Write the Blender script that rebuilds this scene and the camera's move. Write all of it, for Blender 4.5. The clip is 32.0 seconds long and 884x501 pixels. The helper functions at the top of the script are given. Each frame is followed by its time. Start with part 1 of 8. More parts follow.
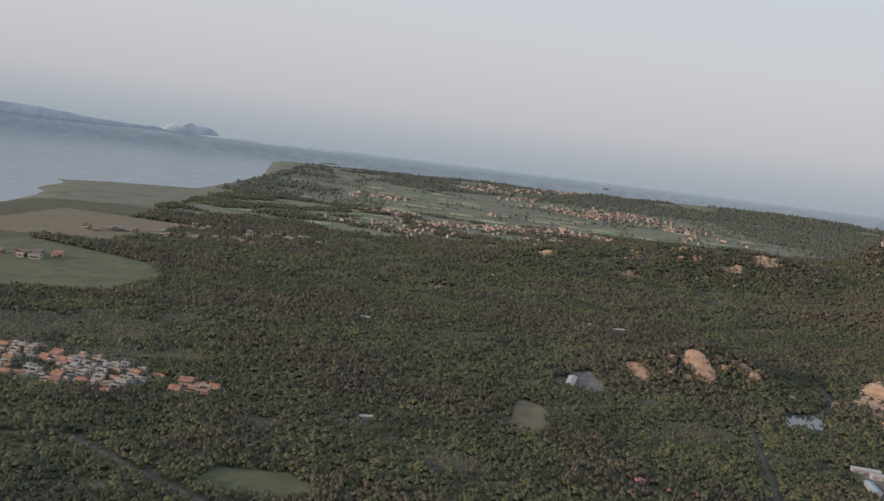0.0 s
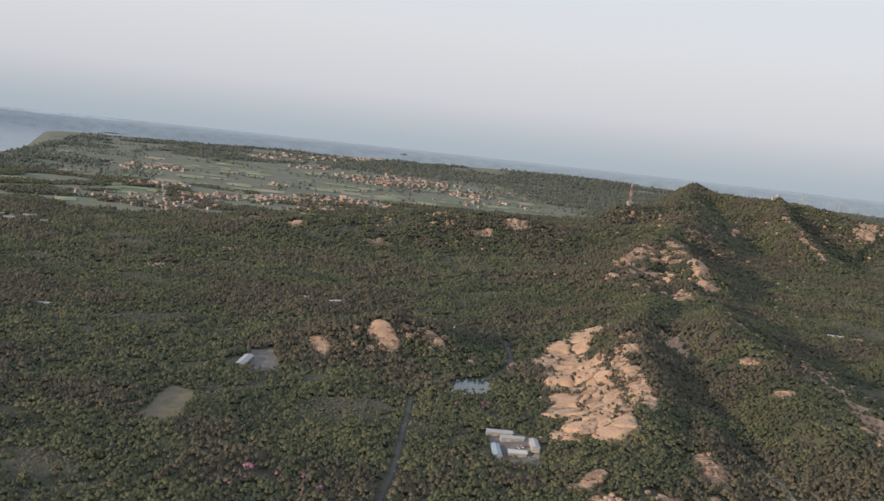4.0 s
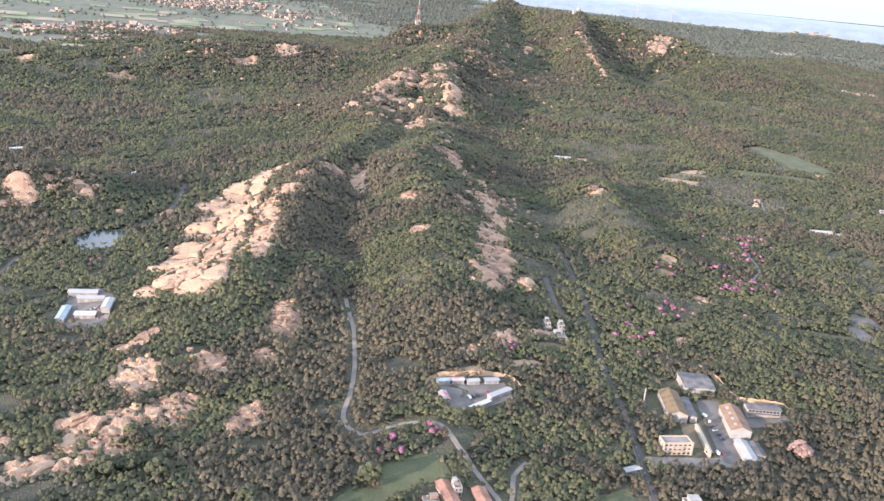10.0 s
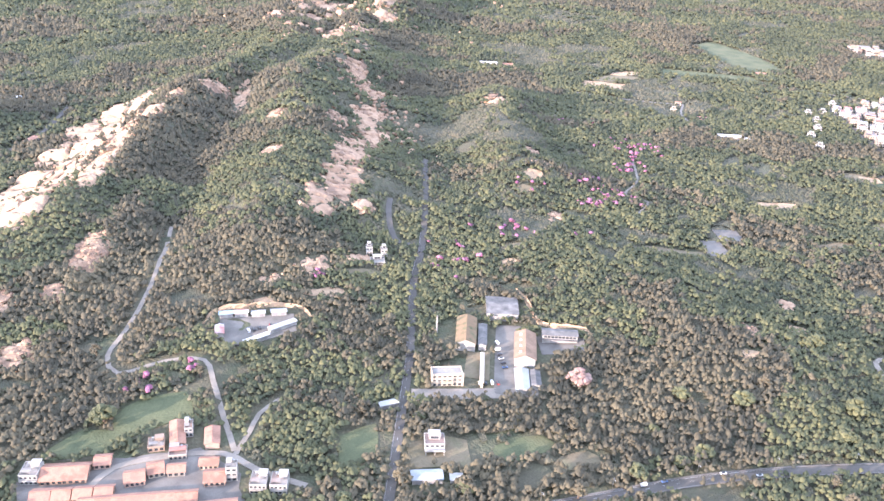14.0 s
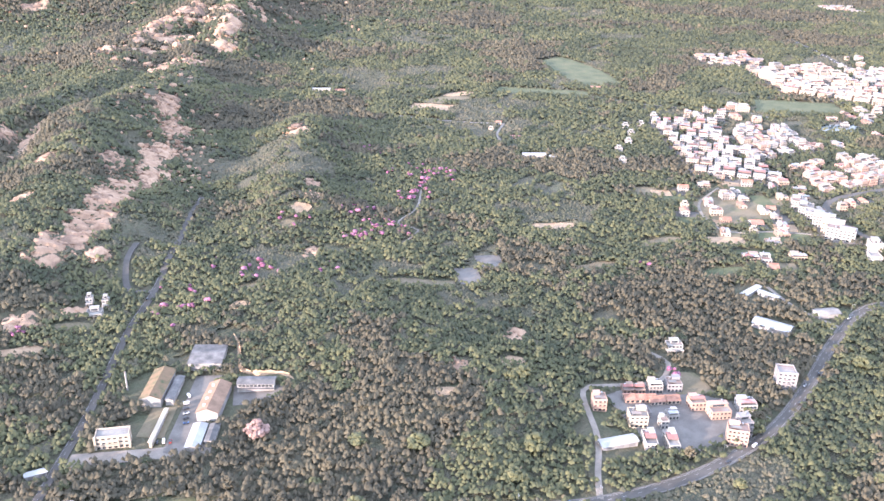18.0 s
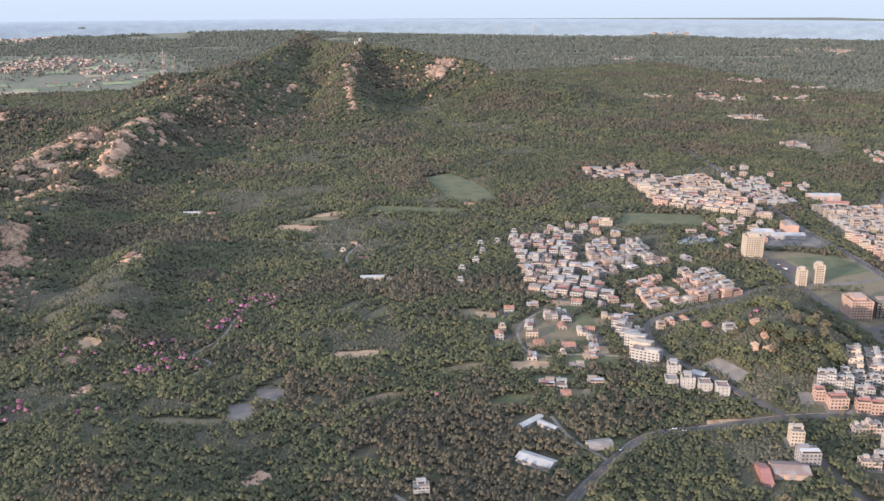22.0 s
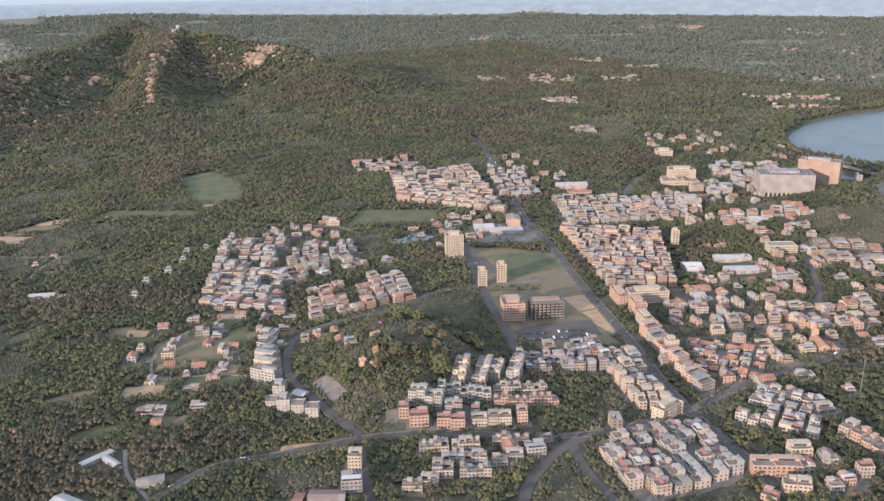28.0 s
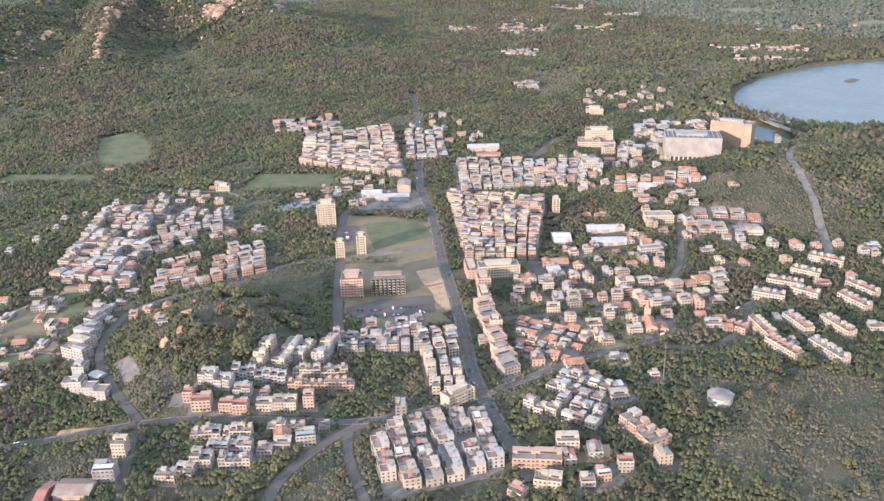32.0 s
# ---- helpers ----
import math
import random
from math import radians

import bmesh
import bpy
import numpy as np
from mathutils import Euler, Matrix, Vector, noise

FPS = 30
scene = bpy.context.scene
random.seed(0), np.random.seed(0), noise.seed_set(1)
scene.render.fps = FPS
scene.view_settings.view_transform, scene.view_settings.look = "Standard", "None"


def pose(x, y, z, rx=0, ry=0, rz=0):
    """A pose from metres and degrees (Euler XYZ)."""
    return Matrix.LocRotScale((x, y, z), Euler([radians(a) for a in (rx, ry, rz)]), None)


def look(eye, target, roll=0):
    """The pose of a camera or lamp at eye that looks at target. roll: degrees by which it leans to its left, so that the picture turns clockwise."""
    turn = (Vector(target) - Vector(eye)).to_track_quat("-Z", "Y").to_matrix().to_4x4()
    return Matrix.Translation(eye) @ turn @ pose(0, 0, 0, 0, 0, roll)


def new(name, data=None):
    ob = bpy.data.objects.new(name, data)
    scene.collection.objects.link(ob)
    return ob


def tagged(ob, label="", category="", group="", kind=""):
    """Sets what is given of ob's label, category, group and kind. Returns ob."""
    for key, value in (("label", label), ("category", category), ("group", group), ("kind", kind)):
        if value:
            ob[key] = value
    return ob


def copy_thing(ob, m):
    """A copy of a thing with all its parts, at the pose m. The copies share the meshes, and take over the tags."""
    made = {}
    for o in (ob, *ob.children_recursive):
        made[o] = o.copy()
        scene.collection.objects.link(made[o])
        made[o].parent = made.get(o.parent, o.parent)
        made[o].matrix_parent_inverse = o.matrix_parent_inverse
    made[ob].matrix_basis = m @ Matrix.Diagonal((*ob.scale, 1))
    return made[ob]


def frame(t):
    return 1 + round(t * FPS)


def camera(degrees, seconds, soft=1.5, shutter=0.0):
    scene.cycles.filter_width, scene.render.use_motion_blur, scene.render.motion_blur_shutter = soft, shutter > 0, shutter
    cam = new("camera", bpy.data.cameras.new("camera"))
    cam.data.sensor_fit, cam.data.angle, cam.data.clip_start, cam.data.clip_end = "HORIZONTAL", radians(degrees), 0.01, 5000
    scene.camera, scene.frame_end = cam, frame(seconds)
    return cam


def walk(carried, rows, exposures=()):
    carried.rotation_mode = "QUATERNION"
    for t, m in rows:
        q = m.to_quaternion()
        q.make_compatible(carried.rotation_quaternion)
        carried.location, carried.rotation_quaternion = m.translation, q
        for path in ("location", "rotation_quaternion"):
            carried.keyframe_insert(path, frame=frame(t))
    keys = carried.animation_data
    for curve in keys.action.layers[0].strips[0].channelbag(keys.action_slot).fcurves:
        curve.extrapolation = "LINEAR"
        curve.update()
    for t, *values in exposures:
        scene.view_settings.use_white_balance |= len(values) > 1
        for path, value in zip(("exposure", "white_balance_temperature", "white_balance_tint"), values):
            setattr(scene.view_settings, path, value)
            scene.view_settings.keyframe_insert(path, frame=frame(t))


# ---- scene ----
cam = camera(54.8, 32.0)
ROWS = [
    (0, 0.09, 0, 190.03, 83.697, -6.999, 0.009),
    (0.5, 16.95, 2.53, 192.05, 83.772, -6.866, -1.166),
    (1, 33.71, 4.87, 194.25, 83.664, -6.634, -2.508),
    (1.5, 50.46, 6.93, 196.62, 83.634, -6.531, -4.266),
    (2, 67.13, 8.6, 199.09, 83.359, -6.315, -5.769),
    (2.5, 83.72, 9.83, 201.64, 83.258, -6.25, -6.879),
    (3, 100.35, 10.62, 204.21, 83.158, -6.272, -8.156),
    (3.5, 117.1, 11.1, 206.75, 83.028, -6.256, -10.095),
    (5.5, 184.49, 10.16, 216.59, 80.646, -6.026, -15.589),
    (6, 201.56, 9.35, 218.98, 79.61, -5.914, -16.73),
    (6.5, 218.56, 8.37, 221.27, 79.304, -5.859, -18.655),
    (7, 235.36, 7.24, 223.52, 78.517, -5.805, -19.592),
    (7.5, 252.03, 5.79, 225.83, 77.692, -5.859, -20.269),
    (8, 268.63, 3.76, 228.24, 76.816, -5.904, -20.772),
    (8.5, 285.16, 1.16, 230.68, 75.9, -5.859, -20.948),
    (9, 301.65, -1.67, 233.05, 73.753, -5.644, -20.656),
    (9.5, 318.2, -4.45, 235.27, 72.742, -5.337, -20.352),
    (10, 334.85, -7.1, 237.42, 71.648, -5.114, -20.284),
    (10.5, 351.58, -9.72, 239.56, 70.663, -4.779, -20.027),
    (11, 368.37, -12.34, 241.7, 69.176, -4.448, -19.827),
    (11.5, 385.24, -15.06, 243.81, 68.725, -4.168, -19.874),
    (12, 402.17, -17.94, 245.83, 67.722, -3.904, -19.764),
    (12.5, 419.2, -21.05, 247.77, 66.868, -3.631, -19.502),
    (13, 436.45, -24.41, 249.63, 66.297, -3.439, -19.329),
    (13.5, 453.85, -27.86, 251.4, 65.478, -3.162, -19.027),
    (15.5, 523.62, -42, 257.3, 64.483, -1.879, -19.476),
    (16, 541.17, -45.75, 258.49, 64.366, -1.646, -20.001),
    (16.5, 558.79, -49.57, 259.57, 64.453, -1.463, -20.543),
    (17, 576.45, -53.46, 260.58, 65.123, -1.24, -21.494),
    (17.5, 594.05, -57.46, 261.63, 65.739, -1.116, -22.336),
    (18, 611.58, -61.62, 262.8, 66.222, -0.998, -22.909),
    (18.5, 629.04, -66.05, 264.12, 68.103, -0.863, -23.155),
    (19, 646.49, -70.74, 265.55, 68.559, -0.719, -23.278),
    (19.5, 664.04, -75.46, 266.93, 69.981, -0.486, -23.203),
    (20, 681.77, -80.04, 268.24, 70.602, -0.503, -23.729),
    (20.5, 699.57, -84.59, 269.54, 71.474, -0.457, -24.197),
    (21, 717.24, -89.36, 270.9, 72.304, -0.28, -23.922),
    (21.5, 734.79, -94.44, 272.23, 72.961, -0.114, -24.011),
    (22, 752.37, -99.79, 273.5, 73.354, 0.135, -24.088),
    (22.5, 770.05, -105.3, 274.7, 73.755, 0.456, -24.528),
    (23, 787.78, -110.91, 275.91, 73.498, 0.66, -25.764),
    (23.5, 805.55, -116.62, 277.2, 73.3, 0.75, -26.559),
    (24, 823.34, -122.44, 278.62, 73.064, 0.624, -27.818),
    (24.5, 841.11, -128.34, 280.12, 73.036, 0.544, -28.44),
    (25, 858.82, -134.28, 281.6, 73.045, 0.677, -28.151),
    (25.5, 876.56, -140.33, 283.1, 72.943, 0.611, -28.458),
    (27.5, 947.65, -166.1, 289.61, 72.108, 0.657, -29.66),
    (28, 965.28, -172.45, 291, 71.797, 0.707, -29.78),
    (28.5, 983.04, -178.76, 292.4, 71.344, 0.824, -29.683),
    (29, 1001.02, -185.18, 293.92, 71.106, 0.966, -29.4),
    (29.5, 1019.02, -191.77, 295.5, 70.969, 1.06, -29.284),
    (30, 1036.97, -198.5, 297.11, 70.541, 1.091, -29.252),
    (30.5, 1054.92, -205.33, 298.74, 69.908, 1.178, -29.023),
    (31, 1073, -212.19, 300.46, 69.277, 1.241, -28.66),
    (31.5, 1091.22, -219.02, 302.33, 68.885, 1.17, -28.298),
    (32, 1109.32, -225.67, 304.4, 68.202, 1.267, -28.065),
]
STOPS = [(0, -0.58, 6250, 12), (3.5, -0.38, 6250, 12), (6, 0.02, 6200, 12), (8, 0.34, 6100, 13), (9, 0.6, 5950, 14), (10, 0.96, 5800, 17), (11, 1.48, 5600, 21), (13, 1.74, 5600, 21), (16, 1.8, 5650, 20), (17.5, 1.78, 5650, 20), (18.3, 1.46, 5550, 21), (19, 0.98, 5550, 21), (21, 0.52, 5750, 18), (25, 0.34, 6000, 16), (28, 0.34, 5950, 16), (32, 0.82, 5850, 15)]
walk(cam, [(t, pose(*p)) for t, *p in ROWS], STOPS)

# ---- light: low evening sun from the west, hazy sky ----
SUN_FROM = Vector((-0.95, -0.31, 0)).normalized()
SUN_UP = radians(12)
world = bpy.data.worlds.new("sky")
scene.world = world
world.use_nodes = True
wn, wl = world.node_tree.nodes, world.node_tree.links
wn.clear()
sky = wn.new("ShaderNodeTexSky")
sky.sky_type, sky.sun_disc = "NISHITA", False
sky.sun_elevation, sky.sun_rotation = SUN_UP, math.atan2(SUN_FROM.x, SUN_FROM.y)
sky.dust_density, sky.air_density = 3.0, 1.2
gain = wn.new("ShaderNodeVectorMath")
gain.operation = "SCALE"
gain.inputs["Scale"].default_value = 0.12
wl.new(sky.outputs[0], gain.inputs[0])
where = wn.new("ShaderNodeTexCoord")
split = wn.new("ShaderNodeSeparateXYZ")
wl.new(where.outputs["Generated"], split.inputs[0])
lift = wn.new("ShaderNodeMath")
lift.operation = "MULTIPLY_ADD"
lift.inputs[1].default_value, lift.inputs[2].default_value = 1.0, 0.2
wl.new(split.outputs["Z"], lift.inputs[0])
haze = wn.new("ShaderNodeValToRGB")
haze.color_ramp.elements[0].position, haze.color_ramp.elements[0].color = 0.13, (0.32, 0.37, 0.40, 1)
haze.color_ramp.elements[1].position, haze.color_ramp.elements[1].color = 0.62, (0.68, 0.75, 0.85, 1)
for at, tone in ((0.195, (0.36, 0.41, 0.44, 1)), (0.21, (0.40, 0.435, 0.46, 1)), (0.25, (0.53, 0.53, 0.54, 1)), (0.33, (0.60, 0.60, 0.60, 1))):
    e = haze.color_ramp.elements.new(at)
    e.color = tone
wl.new(lift.outputs[0], haze.inputs[0])
blend = wn.new("ShaderNodeValToRGB")
blend.color_ramp.elements[0].position, blend.color_ramp.elements[0].color = 0.32, (0.92, 0.92, 0.92, 1)
blend.color_ramp.elements[1].position, blend.color_ramp.elements[1].color = 0.85, (0.52, 0.52, 0.52, 1)
wl.new(lift.outputs[0], blend.inputs[0])
mix = wn.new("ShaderNodeMix")
mix.data_type = "RGBA"
wl.new(blend.outputs[0], mix.inputs["Factor"])
wl.new(gain.outputs[0], mix.inputs["A"])
wl.new(haze.outputs[0], mix.inputs["B"])
back = wn.new("ShaderNodeBackground")
wl.new(mix.outputs["Result"], back.inputs["Color"])
back.inputs["Strength"].default_value = 1.55
out = wn.new("ShaderNodeOutputWorld")
wl.new(back.outputs[0], out.inputs[0])
sun = new("sun", bpy.data.lights.new("sun", "SUN"))
sun.data.energy, sun.data.angle, sun.data.color = 5.0, radians(1.0), (1.0, 0.77, 0.58)
sun.matrix_world = look((0, 0, 900), Vector((0, 0, 900)) - (SUN_FROM * math.cos(SUN_UP) + Vector((0, 0, math.sin(SUN_UP)))))

# ---- materials ----
def material(name, colours, scale=0.5, rough=0.8, metal=0.0, bump=0.3, detail=6.0, fine=None, spread=0.0, source="noise", tone_by=(0.72, 1.25)):
    """Colours mixed by two sizes of noise (in metres); spread: how far whole pieces differ from one another."""
    m = bpy.data.materials.new(name)
    m.use_nodes = True
    n, l = m.node_tree.nodes, m.node_tree.links
    shader = n["Principled BSDF"]
    geo = n.new("ShaderNodeNewGeometry")
    big = n.new("ShaderNodeTexNoise")
    big.inputs["Scale"].default_value, big.inputs["Detail"].default_value = 1.0 / scale, detail
    l.new(geo.outputs["Position"], big.inputs["Vector"])
    ramp = n.new("ShaderNodeValToRGB")
    ramp.color_ramp.elements[0].position, ramp.color_ramp.elements[1].position = 0.32, 0.68
    ramp.color_ramp.elements[0].color, ramp.color_ramp.elements[1].color = (*colours[0], 1), (*colours[-1], 1)
    for i, c in enumerate(colours[1:-1], 1):
        e = ramp.color_ramp.elements.new(0.32 + 0.36 * i / (len(colours) - 1))
        e.color = (*c, 1)
    value = big.outputs["Fac"]
    if spread:
        if source == "object":
            info = n.new("ShaderNodeObjectInfo")
            chance = info.outputs["Random"]
        else:
            chance = geo.outputs["Random Per Island"]
        put = n.new("ShaderNodeMath")
        put.operation = "MULTIPLY_ADD"
        l.new(chance, put.inputs[0])
        put.inputs[1].default_value, put.inputs[2].default_value = spread, -spread / 2
        add = n.new("ShaderNodeMath")
        add.operation = "ADD"
        l.new(value, add.inputs[0])
        l.new(put.outputs[0], add.inputs[1])
        value = add.outputs[0]
    l.new(value, ramp.inputs[0])
    small = n.new("ShaderNodeTexNoise")
    small.inputs["Scale"].default_value, small.inputs["Detail"].default_value = 1.0 / (fine or scale / 8), 3.0
    l.new(geo.outputs["Position"], small.inputs["Vector"])
    shade = n.new("ShaderNodeMapRange")
    shade.inputs["To Min"].default_value, shade.inputs["To Max"].default_value = tone_by
    l.new(small.outputs["Fac"], shade.inputs["Value"])
    tone = n.new("ShaderNodeMix")
    tone.data_type, tone.blend_type = "RGBA", "MULTIPLY"
    tone.inputs["Factor"].default_value = 1.0
    l.new(ramp.outputs[0], tone.inputs["A"])
    l.new(shade.outputs[0], tone.inputs["B"])
    l.new(tone.outputs["Result"], shader.inputs["Base Color"])
    shader.inputs["Roughness"].default_value, shader.inputs["Metallic"].default_value = rough, metal
    if bump:
        b = n.new("ShaderNodeBump")
        b.inputs["Strength"].default_value, b.inputs["Distance"].default_value = bump, (fine or scale / 8)
        l.new(small.outputs["Fac"], b.inputs["Height"])
        l.new(b.outputs[0], shader.inputs["Normal"])
    return m


def water(name, colour, ripple):
    m = material(name, [colour, tuple(c * 1.25 for c in colour)], 60.0, 0.12, 0.0, 0.0)
    n, l = m.node_tree.nodes, m.node_tree.links
    wave = n.new("ShaderNodeTexNoise")
    wave.inputs["Scale"].default_value, wave.inputs["Detail"].default_value = 1 / ripple, 4
    geo = n.new("ShaderNodeNewGeometry")
    l.new(geo.outputs["Position"], wave.inputs["Vector"])
    b = n.new("ShaderNodeBump")
    b.inputs["Strength"].default_value, b.inputs["Distance"].default_value = 0.25, 0.3
    l.new(wave.outputs["Fac"], b.inputs["Height"])
    l.new(b.outputs[0], n["Principled BSDF"].inputs["Normal"])
    return m


M_SOIL = material("scrub_ground", [(0.060, 0.070, 0.040), (0.098, 0.090, 0.058), (0.080, 0.090, 0.050)], 26, 0.95, bump=0.6, fine=2.0)
M_GRANITE = material("granite", [(0.20, 0.130, 0.088), (0.375, 0.245, 0.158), (0.46, 0.315, 0.208)], 11, 0.85, bump=0.7, fine=1.3, spread=0.35, source="object", tone_by=(0.82, 1.15))
M_GRANITE_BED = material("granite_bed", [(0.20, 0.130, 0.088), (0.375, 0.245, 0.158), (0.46, 0.315, 0.208)], 10, 0.85, bump=0.7, fine=1.3, spread=0.3, tone_by=(0.80, 1.16))
M_BROAD = material("broadleaf", [(0.044, 0.052, 0.026), (0.072, 0.078, 0.035), (0.116, 0.114, 0.049)], 38, 0.8, bump=0.25, fine=0.5, spread=0.20, tone_by=(0.84, 1.16))
M_CASUA = material("casuarina", [(0.058, 0.053, 0.034), (0.086, 0.074, 0.045), (0.116, 0.099, 0.058)], 42, 0.85, bump=0.25, fine=0.5, spread=0.20, tone_by=(0.84, 1.16))
M_SCRUB = material("dry_scrub", [(0.072, 0.076, 0.046), (0.100, 0.096, 0.060), (0.140, 0.124, 0.080)], 30, 0.9, bump=0.6, fine=0.6, spread=0.3)
M_BUSH = material("bush_leaves", [(0.050, 0.056, 0.034), (0.084, 0.078, 0.050), (0.092, 0.094, 0.052)], 24, 0.85, bump=0.9, fine=0.9)
M_FLOWER = material("bougainvillea", [(0.14, 0.05, 0.085), (0.25, 0.085, 0.155), (0.32, 0.14, 0.21)], 3, 0.7, bump=0.6, fine=0.5, spread=0.5)
M_BARK = material("bark", [(0.07, 0.055, 0.04), (0.13, 0.10, 0.08)], 0.5, 0.95)
# leaf colour paler and greyer than near woods: distance haze is mixed in
M_FAR_HAZED = material("far_woods", [(0.074, 0.087, 0.063), (0.101, 0.108, 0.078), (0.125, 0.130, 0.096)], 60, 0.9, bump=0.4, fine=9, spread=0.4)
# farmland green, lightened to carry the haze over the far land
M_PLAIN_HAZED = material("far_plain", [(0.103, 0.124, 0.083), (0.161, 0.164, 0.117), (0.124, 0.147, 0.095)], 110, 0.95, bump=0.2, fine=20)
M_GRASS = material("grass_field", [(0.072, 0.086, 0.042), (0.100, 0.112, 0.055), (0.128, 0.128, 0.066)], 16, 0.9, bump=0.3, fine=1.2)
M_DRYGRASS = material("dry_grass", [(0.13, 0.115, 0.07), (0.19, 0.155, 0.10), (0.15, 0.14, 0.08)], 14, 0.95, bump=0.3, fine=1.2)
M_EARTH = material("orange_earth", [(0.30, 0.20, 0.125), (0.42, 0.30, 0.19), (0.36, 0.26, 0.17)], 9, 0.95, bump=0.6, fine=0.9)
M_ASPHALT = material("asphalt", [(0.082, 0.075, 0.067), (0.118, 0.109, 0.098)], 20, 0.9, bump=0.1, fine=0.8)
M_CONCRETE = material("concrete", [(0.125, 0.115, 0.103), (0.20, 0.185, 0.165)], 8, 0.9, bump=0.15, fine=0.6)
M_PALEPATH = material("pale_path", [(0.20, 0.175, 0.145), (0.29, 0.255, 0.215)], 6, 0.9, bump=0.15, fine=0.6)
M_LINE = material("road_paint", [(0.42, 0.42, 0.40), (0.54, 0.54, 0.52)], 4, 0.7, bump=0)
M_WALL = material("painted_wall", [(0.412, 0.361, 0.307), (0.378, 0.298, 0.235), (0.445, 0.403, 0.353), (0.344, 0.252, 0.197), (0.403, 0.336, 0.260), (0.277, 0.252, 0.223)], 30, 0.8, bump=0.1, fine=1.5, spread=0.9, source="object")
M_WHITE = material("white_wall", [(0.30, 0.285, 0.262), (0.40, 0.385, 0.355)], 5, 0.7, bump=0.1, fine=0.9)
M_CREAM = material("cream_wall", [(0.395, 0.332, 0.252), (0.479, 0.412, 0.323)], 6, 0.75, bump=0.1, fine=0.9)
M_PINK = material("pink_tile_wall", [(0.378, 0.258, 0.198), (0.456, 0.327, 0.258)], 6, 0.7, bump=0.1, fine=0.9)
M_GREYWALL = material("grey_wall", [(0.22, 0.21, 0.21), (0.34, 0.32, 0.31)], 9, 0.8, bump=0.1, fine=0.9)
M_BROWNWALL = material("brown_wall", [(0.24, 0.17, 0.13), (0.34, 0.25, 0.19)], 9, 0.7, bump=0.1, fine=0.9)
M_ROOF = material("flat_roof", [(0.180, 0.171, 0.162), (0.297, 0.279, 0.252), (0.243, 0.180, 0.153)], 12, 0.9, bump=0.2, fine=0.8, spread=0.6, source="object")
M_REDROOF = material("red_tile_roof", [(0.25, 0.135, 0.095), (0.38, 0.21, 0.145), (0.31, 0.165, 0.12)], 4, 0.85, bump=0.5, fine=0.4, spread=0.3, source="object")
M_TIN = material("tin_roof", [(0.299, 0.317, 0.334), (0.484, 0.493, 0.493), (0.370, 0.141, 0.114), (0.528, 0.528, 0.510)], 25, 0.5, bump=0.2, fine=0.5, spread=0.9, source="object")
M_WHITETIN = material("white_sheet_roof", [(0.320, 0.320, 0.312), (0.424, 0.424, 0.408)], 8, 0.5, bump=0.1, fine=0.6)
M_GLASS = material("window_glass", [(0.03, 0.035, 0.04), (0.07, 0.08, 0.09)], 6, 0.15, bump=0)
M_STEEL = material("steel", [(0.45, 0.46, 0.47), (0.6, 0.6, 0.6)], 2, 0.35, 0.9, bump=0)
M_REDPAINT = material("red_paint", [(0.26, 0.12, 0.10), (0.36, 0.17, 0.14)], 2, 0.6, bump=0)
M_BLUEROOF = material("pale_blue_sheet_roof", [(0.26, 0.33, 0.37), (0.34, 0.41, 0.45)], 5, 0.5, bump=0.1, fine=0.6)
# sea colour lightened: haze above the water is part of it
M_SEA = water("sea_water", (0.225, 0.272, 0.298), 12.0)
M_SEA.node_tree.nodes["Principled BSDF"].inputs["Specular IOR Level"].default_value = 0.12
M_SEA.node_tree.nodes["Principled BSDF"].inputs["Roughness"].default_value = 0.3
M_LAKE = water("lake_water", (0.105, 0.15, 0.168), 5.0)
M_LAKE.node_tree.nodes["Principled BSDF"].inputs["Roughness"].default_value = 0.4
M_LAKE.node_tree.nodes["Principled BSDF"].inputs["Specular IOR Level"].default_value = 0.2
M_POND = water("pond_water", (0.045, 0.06, 0.06), 3.0)
M_RUBBER = material("rubber", [(0.02, 0.02, 0.02), (0.04, 0.04, 0.04)], 1, 0.9, bump=0)


